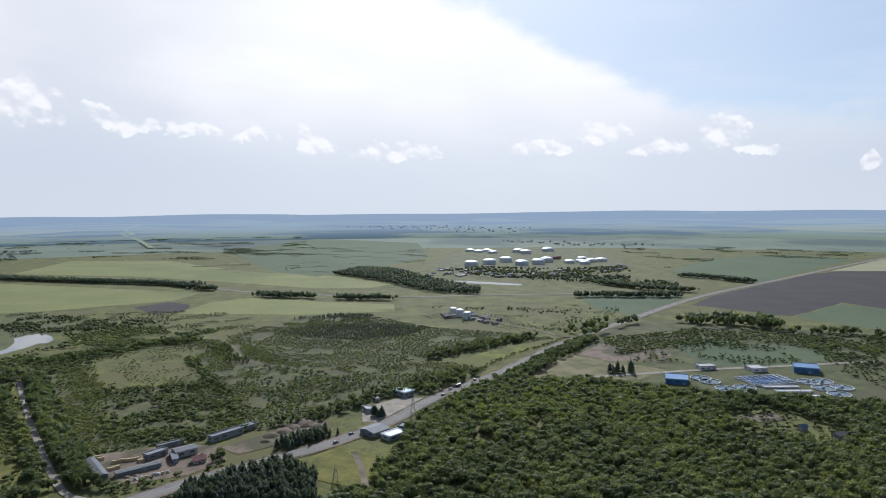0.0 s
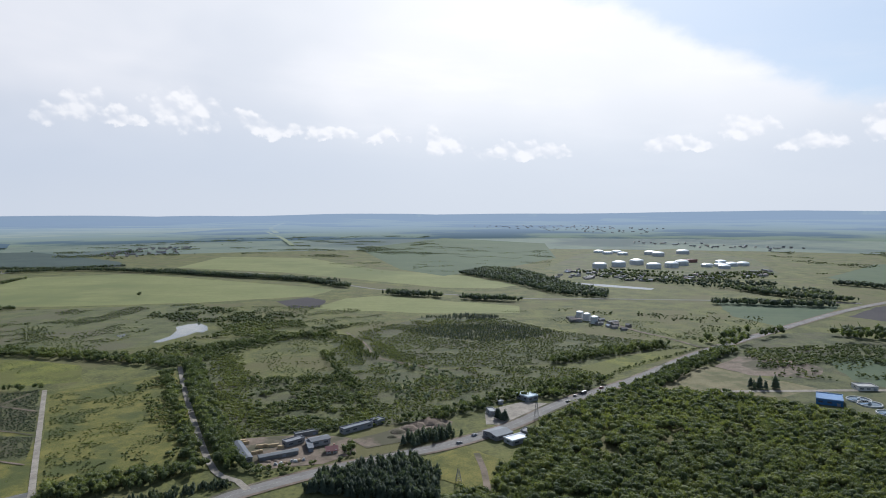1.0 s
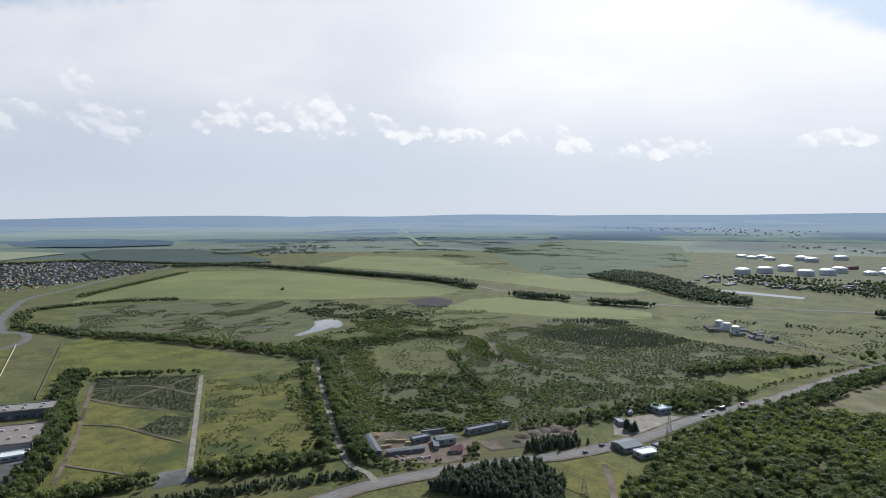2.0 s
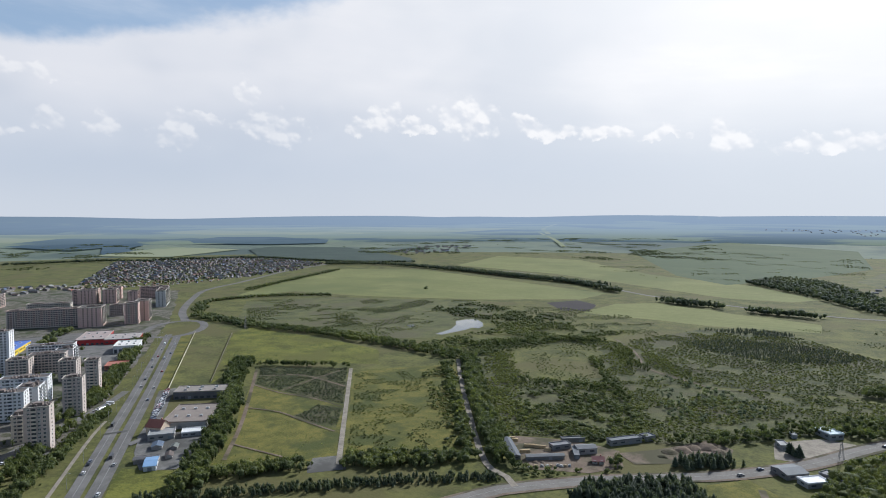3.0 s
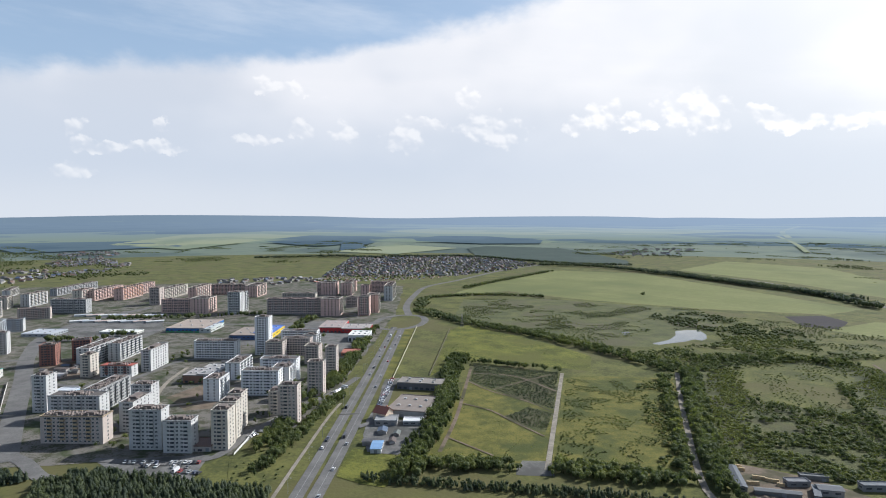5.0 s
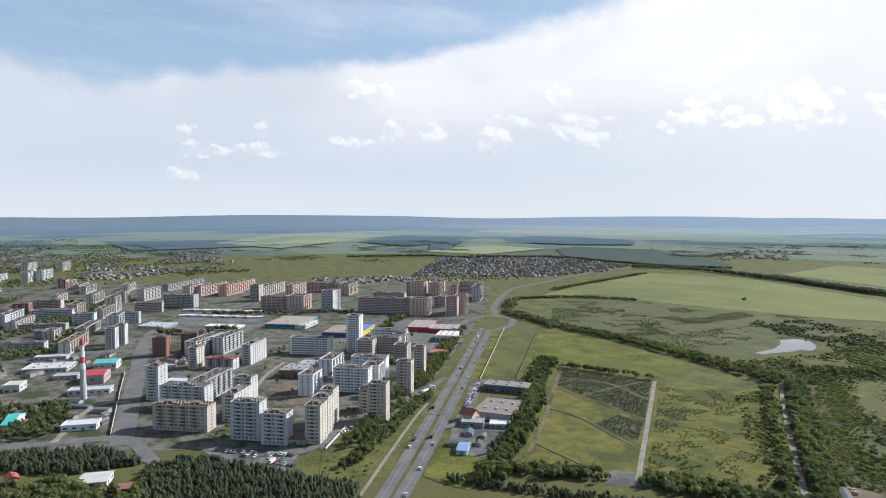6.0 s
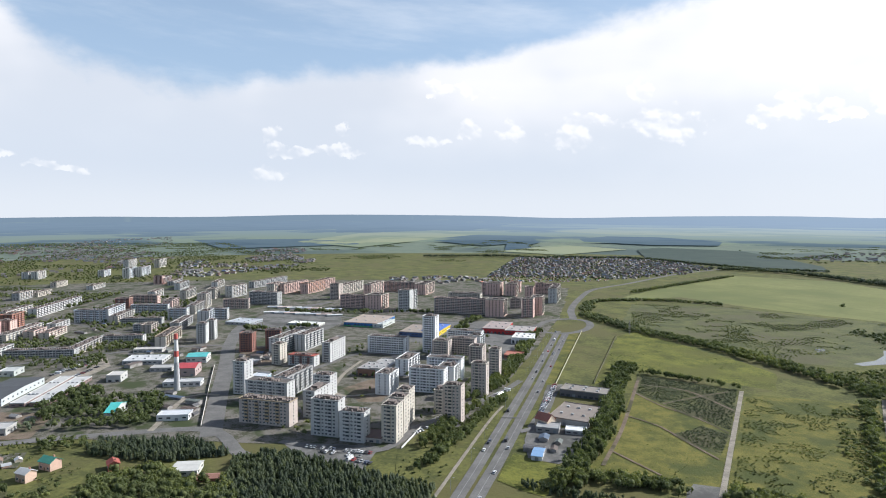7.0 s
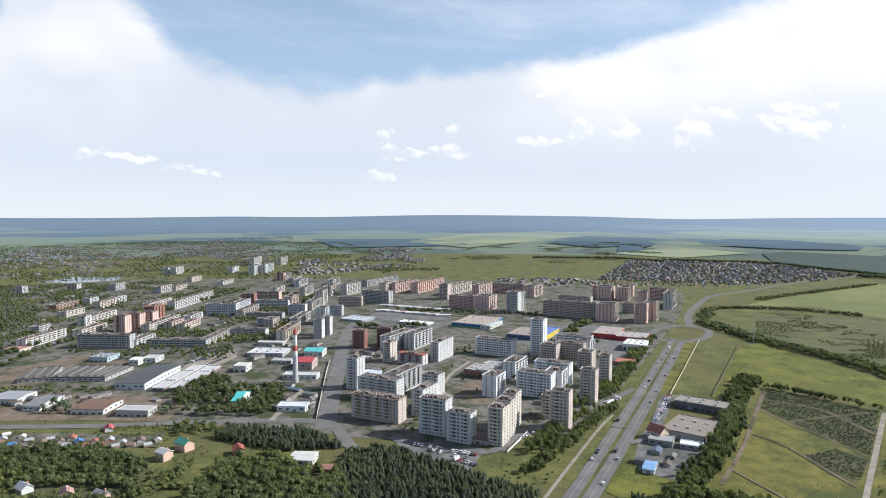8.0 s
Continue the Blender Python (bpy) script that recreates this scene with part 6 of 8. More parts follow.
# ---- the timber works and the roadside yards ----
S2 = "sheds of the timber works"
hall("shed", (-191.4, 354), (-213.1, 379), 5, 4, (0.2, 0.2, 0.2), (0.12, 0.13, 0.145), "long grey shed along the works yard", "shed", rise=1, group=S2)
hall("shed", (-187.2, 354.7), (-168.4, 370.4), 4.5, 3.6, (0.2, 0.2, 0.2), (0.17, 0.175, 0.18), "long shed with a pale grey roof", "shed", rise=1, group=S2)
hall("shed", (-181, 380.1), (-173.2, 390.9), 6, 4, (0.26, 0.26, 0.26), (0.2, 0.2, 0.21), "workshop with a flat grey roof", "shed", group=S2)
hall("shed", (-163.4, 374.6), (-160.7, 376.2), 16, 4, (0.18, 0.2, 0.22), (0.15, 0.16, 0.175), "workshop with a grey roof", "shed", rise=1, group=S2)
hall("shed", (-164.7, 382.5), (-155, 391.4), 8, 5.5, (0.34, 0.34, 0.33), (0.15, 0.155, 0.165), "white-walled workshop of two storeys", "workshop", rise=1.5, group=S2)
hall("shed", (-182.6, 397.7), (-170.7, 408.4), 4, 3, (0.2, 0.2, 0.19), (0.16, 0.165, 0.165), "long low shed at the back of the yard", "shed", group=S2)
hall("shed", (-152.4, 410), (-137.6, 429), 6, 4.5, (0.27, 0.27, 0.27), (0.16, 0.17, 0.18), "long grey garage block by the rubble yard", "garage", group=S2)
hall("shed", (-135.5, 432.3), (-131.6, 439.2), 7, 4, (0.31, 0.31, 0.30), (0.2, 0.205, 0.21), "small garage with a pale roof", "garage", group=S2)
house(*(-149, 377.7), 0.5, (0.37, 0.35, 0.31), (0.3, 0.15, 0.135), "pink-grey", 7, 6, 2.4, 1.8, "houses of the timber works")
for i in range(9):
    p = Vector((-180.8, 347.7)) + (Vector((-160.4, 362.8)) - Vector((-180.8, 347.7))) * i / 8
    s = Shape().box(-1.3, -0.9, 0, 1.3, 0.9, 0.5).box(-1.0, -0.7, 0.5, 0.9, 0.8, 1.1)
    s.box(-0.8, -0.6, 1.1, 0.4, 0.5, 1.5)
    tagged(new("timber_pile", s.mesh("timber_pile", paint(*[(0.5, 0.49, 0.46), (0.42, 0.32, 0.2), (0.3, 0.3, 0.3)][i % 3]))), "small stack of boards in the timber yard", "timber pile", "timber piles").matrix_basis = pose(p.x + rng.normal(0, 1), p.y + rng.normal(0, 1.5), 0.1, 0, 0, rng.uniform(0, 180))
hall("canopy", (-32.1, 507.3), (-24.6, 515), 14, 5.5, (0.28, 0.29, 0.29), (0.6, 0.68, 0.7), "filling station with a pale blue-white canopy roof", "filling station")
hall("kiosk", (-57.7, 468.8), (-52.9, 471.3), 10, 3.5, (0.37, 0.37, 0.36), (0.31, 0.31, 0.31), "small white roadside kiosk", "kiosk")
hall("kiosk", (-54.3, 497.1), (-51.3, 498.5), 6, 3, (0.41, 0.41, 0.40), (0.37, 0.37, 0.37), "small white roadside booth", "kiosk")
hall("roadside_cafe", (-47.3, 416), (-37.3, 426.7), 14, 4.5, (0.22, 0.21, 0.21), (0.19, 0.20, 0.21), "grey roadside cafe with a low pitched roof", "cafe", rise=2)
hall("roadside_cafe", (-35.9, 409.5), (-25.7, 419.8), 9, 4.0, (0.37, 0.37, 0.37), (0.78, 0.78, 0.78), "hall with a glaring white roof", "hall")
hall("roadside_cafe", (-32.6, 431.1), (-18.6, 424), 8, 4, (0.18, 0.17, 0.17), (0.2, 0.2, 0.21), "dark low hall under trees", "hall")


def log_stack(x, y, turn, n, length):
    """A stack of sawn logs."""
    t = thing("log_stack", x, y, turn, "stack of pale sawn logs in the works yard", "log stack", "log stacks")
    for row in range(3):
        for i in range(n - row):
            s = Shape().box(-length / 2, (i + row / 2 - n / 2) * 0.75, 0.1 + row * 0.62, length / 2, (i + row / 2 - n / 2) * 0.75 + 0.66, 0.1 + row * 0.62 + 0.58)
            part("log", s, paint(0.45, 0.34, 0.2), t)


for x, y in ((-199, 377), (-196.4, 378.7), (-192.4, 379.5), (-189, 381.2), (-184.3, 378.4), (-196.3, 366), (-194.3, 368.4), (-214.3, 384.4), (-210.7, 381.6)):
    log_stack(x, y, 0.6 + rng.uniform(-0.2, 0.2), 4, 4.0)


def heap(x, y, r, h, mat, label):
    """A dumped heap with an uneven flank."""
    s = Shape()
    n = 14
    rings = [(1.0, 0.0), (0.8, 0.35), (0.5, 0.75), (0.2, 0.98)]
    for q, z in rings:
        for i in range(n):
            a = 2 * math.pi * i / n
            k = q * r * (1 + 0.3 * noise.noise((x + math.cos(a) * 2, y + math.sin(a) * 2, q)))
            s.v.append((x + k * math.cos(a), y + k * math.sin(a), z * h))
    for j in range(3):
        for i in range(n):
            m = (i + 1) % n
            s.f.append((j * n + i, j * n + m, (j + 1) * n + m, (j + 1) * n + i))
            s.s.append(0)
    s.f.append(tuple(3 * n + i for i in range(n)))
    s.s.append(0)
    return tagged(new("rubble_heap", s.mesh("rubble_heap", mat)), label, "heap", "rubble heaps")


for (x, y), r, h in (((-117, 421.9), 6, 2), ((-111.3, 429.5), 7, 2.5), ((-105.7, 438.6), 6, 2), ((-99, 444.4), 8, 3), ((-102.8, 418.3), 5, 1.6), ((-90.2, 440.6), 6, 2), ((-117.9, 411.3), 4, 1.4), ((-181.4, 355.3), 2.5, 1.2), ((-177.7, 357.6), 2, 1)):
    heap(x, y, r, h, DIRT, "heap of brown rubble on a bare yard")

# ---- the sewage works ----
SW = "buildings of the sewage works"
hall("pump_hall", (191.8, 543.1), (209.1, 537.2), 20, 6, (0.06, 0.15, 0.3), (0.14, 0.23, 0.38), "blue hall with white bands and a pale roof", "hall", group=SW, base=(0.05, 0.14, 0.3))
hall("pump_hall", (322, 577.8), (340.3, 569.1), 20, 7, (0.06, 0.15, 0.3), (0.13, 0.22, 0.36), "blue hall with a pale blue roof", "hall", group=SW)
hall("office", (240.6, 588.8), (256.2, 590.5), 12, 4.5, (0.6, 0.59, 0.55), (0.35, 0.34, 0.32), "white office house of the works", "office", group=SW)
hall("office", (284.6, 579), (299, 580.6), 14, 4.5, (0.6, 0.6, 0.58), (0.4, 0.4, 0.39), "small white control house", "office", group=SW)
CONCRETE = material("pale_concrete", [(0.4, 0.4, 0.38), (0.55, 0.54, 0.51)], 8, fine=0.8)


def basin(x, y, r):
    t = thing("settling_tank", x, y, 0.4, "round concrete settling tank filled with grey water", "settling tank", "settling tanks")
    s = Shape()
    n = 28
    for ra, rb, za, zb in ((r, r, 0, 1.4), (r, r - 0.7, 1.4, 1.4), (r - 0.7, r - 0.7, 1.4, 0.6)):
        k = len(s.v)
        for q, z in ((ra, za), (rb, zb)):
            s.v += [(q * math.cos(2 * math.pi * i / n), q * math.sin(2 * math.pi * i / n), z) for i in range(n)]
        for i in range(n):
            j = (i + 1) % n
            s.f.append((k + i, k + j, k + n + j, k + n + i))
            s.s.append(0)
    part("rim", s, CONCRETE, t)
    part("water", Shape().tube(0, 0, 0.5, 0.9, r - 0.7, r - 0.7, 28), WATER, t)
    part("bridge", Shape().box(-r, -0.5, 1.45, r * 0.2, 0.5, 1.7).box(-r, -0.5, 2.6, r * 0.2, -0.42, 2.7), paint(0.2, 0.3, 0.42), t)
    part("centre_column", Shape().tube(0, 0, 0.9, 2.6, 1.2, 1.2, 10), CONCRETE, t)


for x, y in ((235.8, 524.3), (252.8, 527.2), (242.1, 507.6), (231.8, 547.4), (228.5, 558.8), (315.1, 543.1), (328.2, 544.5), (316.7, 523.7), (333, 524.9), (318.6, 505.5)):
    basin(x, y, 9.0)
aer = [Vector((262.3, 555.9)), Vector((299.9, 562.5)), Vector((299.7, 543.6)), Vector((265.8, 537.3))]
for i in range(7):
    for j in range(4):
        u, v = (i + 0.5) / 7, (j + 0.5) / 4
        o = aer[0] * (1 - u) * (1 - v) + aer[1] * u * (1 - v) + aer[2] * u * v + aer[3] * (1 - u) * v
        t = thing("aeration_basin", o.x, o.y, 0.25, "rectangular aeration basin with blue railings", "basin", "aeration basins")
        part("wall", Shape().box(-5.5, -7, 0, 5.5, -6.4, 1.6).box(-5.5, 6.4, 0, 5.5, 7, 1.6).box(-5.5, -6.4, 0, -4.9, 6.4, 1.6).box(4.9, -6.4, 0, 5.5, 6.4, 1.6), CONCRETE, t)
        part("water", Shape().box(-4.9, -6.4, 0.1, 4.9, 6.4, 1.0), WATER, t)
        part("railing", Shape().box(-5.4, -6.9, 2.4, 5.4, -6.75, 2.6).box(-5.4, -6.9, 1.6, -5.2, -6.75, 2.4).box(5.2, -6.9, 1.6, 5.4, -6.75, 2.4).box(-5.4, -6.75, 2.4, -5.25, 6.9, 2.6), paint(0.1, 0.25, 0.5), t)
for i in range(4):
    a, b = Vector((269.9, 519.9)), Vector((299, 519.1))
    o = Vector((0.25, -1)) * (i * 14 - 20)
    hall("channel", a + o, b + o, 5, 1.6, (0.5, 0.5, 0.48), (0.6, 0.6, 0.58), "long concrete channel of the sewage works", "channel", group="channels")

# ---- the tank farm ----
def oil_tank(x, y, r, h):
    t = thing("storage_tank", x, y, rng.uniform(0, 6), "white steel storage tank with a shallow dome", "storage tank", "oil tanks")
    part("shell", Shape().tube(0, 0, 0, h, r, r, 32, cap=False), paint(0.5, 0.5, 0.5, 0.6), t)
    s = Shape()
    for k in range(4):
        a, b = math.cos(k * math.pi / 8), math.cos((k + 1) * math.pi / 8)
        s.tube(0, 0, h + r * 0.28 * math.sin(k * math.pi / 8), h + r * 0.28 * math.sin((k + 1) * math.pi / 8), r * a, max(0.2, r * b), 32, cap=k == 3)
    part("dome", s, paint(0.74, 0.74, 0.72, 0.4), t)
    part("top_ring", Shape().tube(0, 0, h - 0.4, h, r + 0.25, r + 0.25, 32), paint(0.5, 0.5, 0.5), t)
    s = Shape()
    for i in range(10):
        a = i * 0.12
        s.box((r + 0.2) * math.cos(a), (r + 0.2) * math.sin(a), h * i / 10, (r + 0.2) * math.cos(a) + 1.2, (r + 0.2) * math.sin(a) + 1.2, h * i / 10 + 0.3)
    part("stair", s, paint(0.4, 0.4, 0.4), t)


for (x, y), r, h in (((78.4, 1767.3), 21, 15), ((132.6, 1819.9), 21, 16), ((187.3, 1897.5), 21, 16), ((219.2, 1772.8), 21, 15), ((270, 1806.6), 20, 16), ((308.6, 1885.1), 20, 15), ((273.3, 2310.2), 22, 15), ((291.6, 2245.3), 22, 15), ((388.7, 2361.7), 24, 16),
                     ((102.3, 2398.3), 20, 10), ((130.4, 2327.9), 20, 10), ((165.8, 2390.2), 20, 10), ((179.2, 2290), 20, 10), ((366.3, 1837.3), 17, 9), ((402.7, 1854.4), 17, 9), ((400.8, 1793.9), 17, 10), ((436.6, 1872.1), 18, 10), ((471.1, 1890.2), 18, 10), ((429.6, 1962.4), 17, 9)):
    oil_tank(x, y, r * 0.92, h * 0.72)
for x, y in ((14.2, 926.5), (23.7, 910.8), (33.3, 886.1)):
    oil_tank(x, y, 5.2, 9.5)
hall("red_hall", (335.2, 1972.5), (370.5, 1992.5), 25, 12, (0.3, 0.16, 0.13), (0.34, 0.2, 0.17), "dark red works hall with a flat roof", "hall")
px, py = scatter([(-32.2, 1480), (-6.6, 1756.7), (113.1, 1675.4), (214, 1542.3), (312.4, 1624.9), (491.5, 1746.9), (481.8, 1610.1), (279.9, 1455.6), (148.5, 1440.5)], 30, thin=0.2)
far_houses("works_sheds", px, py, 0.3, "sheds and works buildings round the tank farm", (11, 8, 3, 1.2), 0.4)
px, py = scatter([(-16.3, 913), (12.8, 948), (75.2, 884.3), (92.4, 826.1), (49.4, 849.2), (4, 882.9)], 16, thin=0.25)
far_houses("farm_sheds", px, py, 0.5, "huddle of farm sheds and garages", (8, 6, 3, 1.2), 0.3)
px, py = scatter([(233.8, 451.1), (249.8, 436.1), (264.8, 410.1), (237, 400.5), (226.4, 421.7)], 14, thin=0.3)
far_houses("garden_sheds", px, py, 0.2, "garden huts among trees", (6, 5, 2.6, 1.2))

for poly, gap, word in (([(-583.2, -282.5), (-643.3, -310.8), (-629.6, -215.8), (-609.7, -137.7), (-567.9, -114.9), (-579.3, -176.7)], 20, "small sheds and containers in the works"), ([(-742.2, -82.1), (-856.5, -87.1), (-844.4, 22.3), (-725.6, 9.4), (-756.4, -32.6)], 22, "small sheds and garages"),
                        ([(-539, -42.3), (-636.3, -35.9), (-640, 2.5), (-532.1, -5.2)], 15, "transformers and sheds of the boiler works"), ([(-680.8, 180.2), (-772.6, 237.9), (-685.4, 231.4), (-650.9, 200.7)], 17, "kiosks and garages between the flats"),
                        ([(-732.3, 35.3), (-780.7, 41.2), (-775.6, 69.9), (-726.9, 65.5)], 11, "cabins and stacks of a building site"), ([(-938.4, -209.6), (-1074.5, -135.2), (-1030, -43.5), (-871.9, -66.7), (-868.3, -173.5)], 34, "low service buildings of the old town"),
                        ([(-943.5, -466), (-1525.6, -748.9), (-1522, -420.7), (-1122.2, -405.5)], 40, "low houses of the old town among trees"), ([(-379.1, 205.2), (-405.4, 227.9), (-394.7, 256.5), (-369.1, 234)], 11, "stacks and sheds of a service yard")):
    px, py = scatter(poly, gap, thin=0.35)
    far_houses("small_sheds", px, py, 0.9, word, (7, 5, 2.6, 0.9), 0.35)

# ---- villages ----
VILLAGE = [(-1380.5, 608.3), (-1658.3, 789.2), (-2104.7, 1087.5), (-1987.4, 1488.8), (-1714.4, 1461.9), (-1499.4, 1448.6), (-1378.3, 1209.1), (-1311, 882.2), (-1345.6, 746)]
px, py = scatter(VILLAGE, 17.5)
order = np.argsort(np.hypot(px, py))
near_n = 110
proto = [house(*(-1357.4, 883.6), 0.5, WALLS[i % 4], ROOFS[i % 6][0], ROOFS[i % 6][1], 12, 10, 5.5, 3.6) for i in range(6)]
for j, k in enumerate(order[:near_n]):
    m = Matrix.LocRotScale((px[k], py[k], 0.02), Euler((0, 0, 0.55 + (math.pi / 2) * (j % 3 == 0))), (0.64, 0.64, 0.52))
    if j < 6:
        proto[j].matrix_basis = m
    else:
        copy_thing(proto[int(rng.choice(6, p=[0.3, 0.25, 0.3, 0.06, 0.06, 0.03]))], m)
far_houses("village", px[order[near_n:]], py[order[near_n:]], 0.55, "dense village of family houses with mixed roofs", (8.2, 6.8, 2.6, 2.2))
for poly, gap, name in (([(-1442.8, 380.7), (-1575.7, 445.7), (-1546.6, 618.9), (-1455.9, 671), (-1369.8, 603.6), (-1411.5, 495.2)], 30, "village"),
                        ([(-1721.1, -71.2), (-2288.7, -74.5), (-2465.3, 111), (-2530.4, 338.8), (-2268, 407.1), (-1998.2, 231.5), (-1780.9, 48.7)], 36, "suburb"),
                        ([(-1753.4, -859.7), (-2867.6, -1401.3), (-3255, -1213.4), (-3631.2, -741.6), (-3122.8, -309.9), (-2592, -62.1), (-2113.7, -210.7), (-1947.2, -430.4), (-1843.5, -621)], 48, "suburb"),
                        ([(-3338, -734.7), (-4121, -576.7), (-4540.8, -184), (-3547.8, -144.3), (-3134.3, -388.3)], 70, "suburb"),
                        ([(-1701.4, 1986.4), (-1889.3, 2430), (-1700.5, 2634.3), (-1464.6, 2225.1), (-1520.5, 1954.9)], 55, "hamlet"),
                        ([(-1001.1, 6138), (90.2, 6231.8), (792.3, 5061.5), (426.3, 4129.9), (-377.2, 5070.8)], 140, "hamlet"),
                        ([(273.5, 3201.6), (582.4, 3031.6), (919.3, 2677.5), (713.6, 2538.4), (420.4, 2847)], 70, "hamlet"),
                        ([(-1838.9, 133.9), (-2940, 217.8), (-2989.3, 427), (-2281.1, 385.8), (-1931.7, 236.2)], 45, "suburb")):
    near_town = name == "suburb"
    px, py = scatter(poly, gap * (0.62 if near_town else 0.8), thin=0.12, patchy=0.42 if near_town else 0.2, size=230)
    far_houses(name, px, py, rng.uniform(0, 1), "many small houses with mixed roofs far off", (10, 8, 3.2, 2.2), 0.16)
patch("garden_plots", [(-486, -236), (-531, -246), (-520, -190), (-505, -118), (-480, -116), (-482, -150), (-490, -200)], YARD, "trodden garden plots between the houses", "yard")
for j, (x, y) in enumerate(((-511.0, -231.6), (-499.7, -220.4), (-516.2, -220.6), (-507.5, -212.5), (-498.2, -200.2), (-507.2, -198.0), (-500.7, -188.7), (-491.4, -181.6), (-495.8, -174.9), (-489.0, -168.8), (-496.2, -164.4), (-488.1, -158.0),
                            (-495.4, -153.8), (-483.7, -146.5), (-490.0, -143.4), (-484.1, -136.4), (-491.3, -131.4), (-481.9, -124.4), (-490.3, -119.4), (-523.7, -234.5), (-505.6, -182.8), (-490.8, -202.8), (-495.2, -226.5))):
    m = Matrix.LocRotScale((x, y, 0.0), Euler((0, 0, 0.25 + rng.normal(0, 0.12) + (math.pi / 2) * (j % 2))), (0.68, 0.68, 0.62) if j % 4 else (0.85, 0.85, 0.8))
    copy_thing(proto[int(rng.choice(6, p=[0.22, 0.26, 0.22, 0.1, 0.1, 0.1]))], m)
for (x, y), turn, wl, rf, word, sz in (((-453.9, -106.9), 0.8, (0.58, 0.42, 0.33), (0.45, 0.45, 0.45), "pale grey metal", (15, 12, 9, 3)), ((-470.1, -96.9), 0.8, (0.55, 0.38, 0.3), (0.08, 0.26, 0.2), "dark green", (18, 13, 9, 4)),
                                       ((-455.3, -58.4), 0.2, (0.3, 0.1, 0.08), (0.33, 0.1, 0.08), "dark red", (13, 11, 7, 3)), ((-523.2, -162.9), 0.3, (0.6, 0.58, 0.55), (0.5, 0.1, 0.12), "red", (12, 9, 4, 3)),
                                       ((-414, -177.3), 0.8, (0.55, 0.55, 0.54), (0.42, 0.43, 0.44), "grey metal", (14, 11, 6, 4)), ((-402.6, -149.9), 0.4, (0.5, 0.4, 0.33), (0.4, 0.26, 0.22), "pink-brown", (13, 11, 5, 4)),
                                       ((-395.6, -128.5), 0.9, (0.5, 0.36, 0.3), (0.3, 0.3, 0.32), "dark grey", (14, 9, 6, 3))):
    house(x, y, turn, wl, rf, word, *[v * 0.62 for v in sz], group="houses by the wood")

# ---- vehicles ----
def car(x, y, turn, colour, word, van=False):
    t = thing("van" if van else "car", x, y, turn, f"{word} parked {'van' if van else 'car'} with dark windows", "van" if van else "car", "cars")
    L_, h = (6.2, 2.4) if van else (4.4, 1.45)
    s = Shape().box(-L_ / 2, -0.88, 0.3, L_ / 2, 0.88, h * 0.58 if not van else h)
    part("body", s, paint(*colour, 0.3), t)
    if not van:
        k = Shape()
        z0, z1 = h * 0.58, h
        k.v = [(-1.9, -0.84, z0), (1.2, -0.84, z0), (1.2, 0.84, z0), (-1.9, 0.84, z0), (-1.4, -0.68, z1), (0.5, -0.68, z1), (0.5, 0.68, z1), (-1.4, 0.68, z1)]
        k.f = [(0, 1, 5, 4), (1, 2, 6, 5), (2, 3, 7, 6), (3, 0, 4, 7)]
        k.s = [0] * 4
        part("window", k, GLASS, t)
        part("roof", Shape().box(-1.4, -0.68, z1, 0.5, 0.68, z1 + 0.05), paint(*colour, 0.3), t)
    else:
        part("windscreen", Shape().box(L_ / 2, -0.75, 1.3, L_ / 2 + 0.04, 0.75, 2.1), GLASS, t)
    for sx in (-0.31, 0.31):
        for sy in (-0.8, 0.8):
            key = "wheel"
            if key not in shared:
                w2 = Shape()
                n = 10
                for yy in (-0.12, 0.12):
                    w2.v += [(0.32 * math.cos(2 * math.pi * i / n), yy, 0.32 * math.sin(2 * math.pi * i / n)) for i in range(n)]
                w2.f = [(i, (i + 1) % n, n + (i + 1) % n, n + i) for i in range(n)] + [tuple(range(n))[::-1], tuple(range(n, 2 * n))]
                w2.s = [0] * len(w2.f)
                shared[key] = w2.mesh("wheel", paint(0.03, 0.03, 0.03))
            part("wheel", shared[key], None, t, at=Matrix.Translation((sx * L_, sy, 0.32)))
    return t


PAINTS = [((0.7, 0.7, 0.7), "white"), ((0.05, 0.05, 0.055), "black"), ((0.4, 0.41, 0.42), "silver"), ((0.12, 0.14, 0.2), "dark blue"), ((0.35, 0.05, 0.05), "red"), ((0.2, 0.2, 0.2), "grey")]
cars = [car(*(-421.2, 203.1), 0.0, c, n) for c, n in PAINTS] + [car(*(-421.2, 203.1), 0.0, c, n, True) for c, n in PAINTS[:2]]
spots = []
for line, side in ((AVENUE, -2.0), (AVENUE, 2.0), (AVENUE_R, -2.0), (AVENUE_R, 2.0)):
    q = curve_points(line, 5.0)
    for i in range(4, len(q) - 2, 1):
        if rng.uniform() < 0.055:
            d = (q[i + 1] - q[i]).normalized()
            spots.append((q[i] + Vector((-d.y, d.x)) * side, math.atan2(d.y, d.x)))
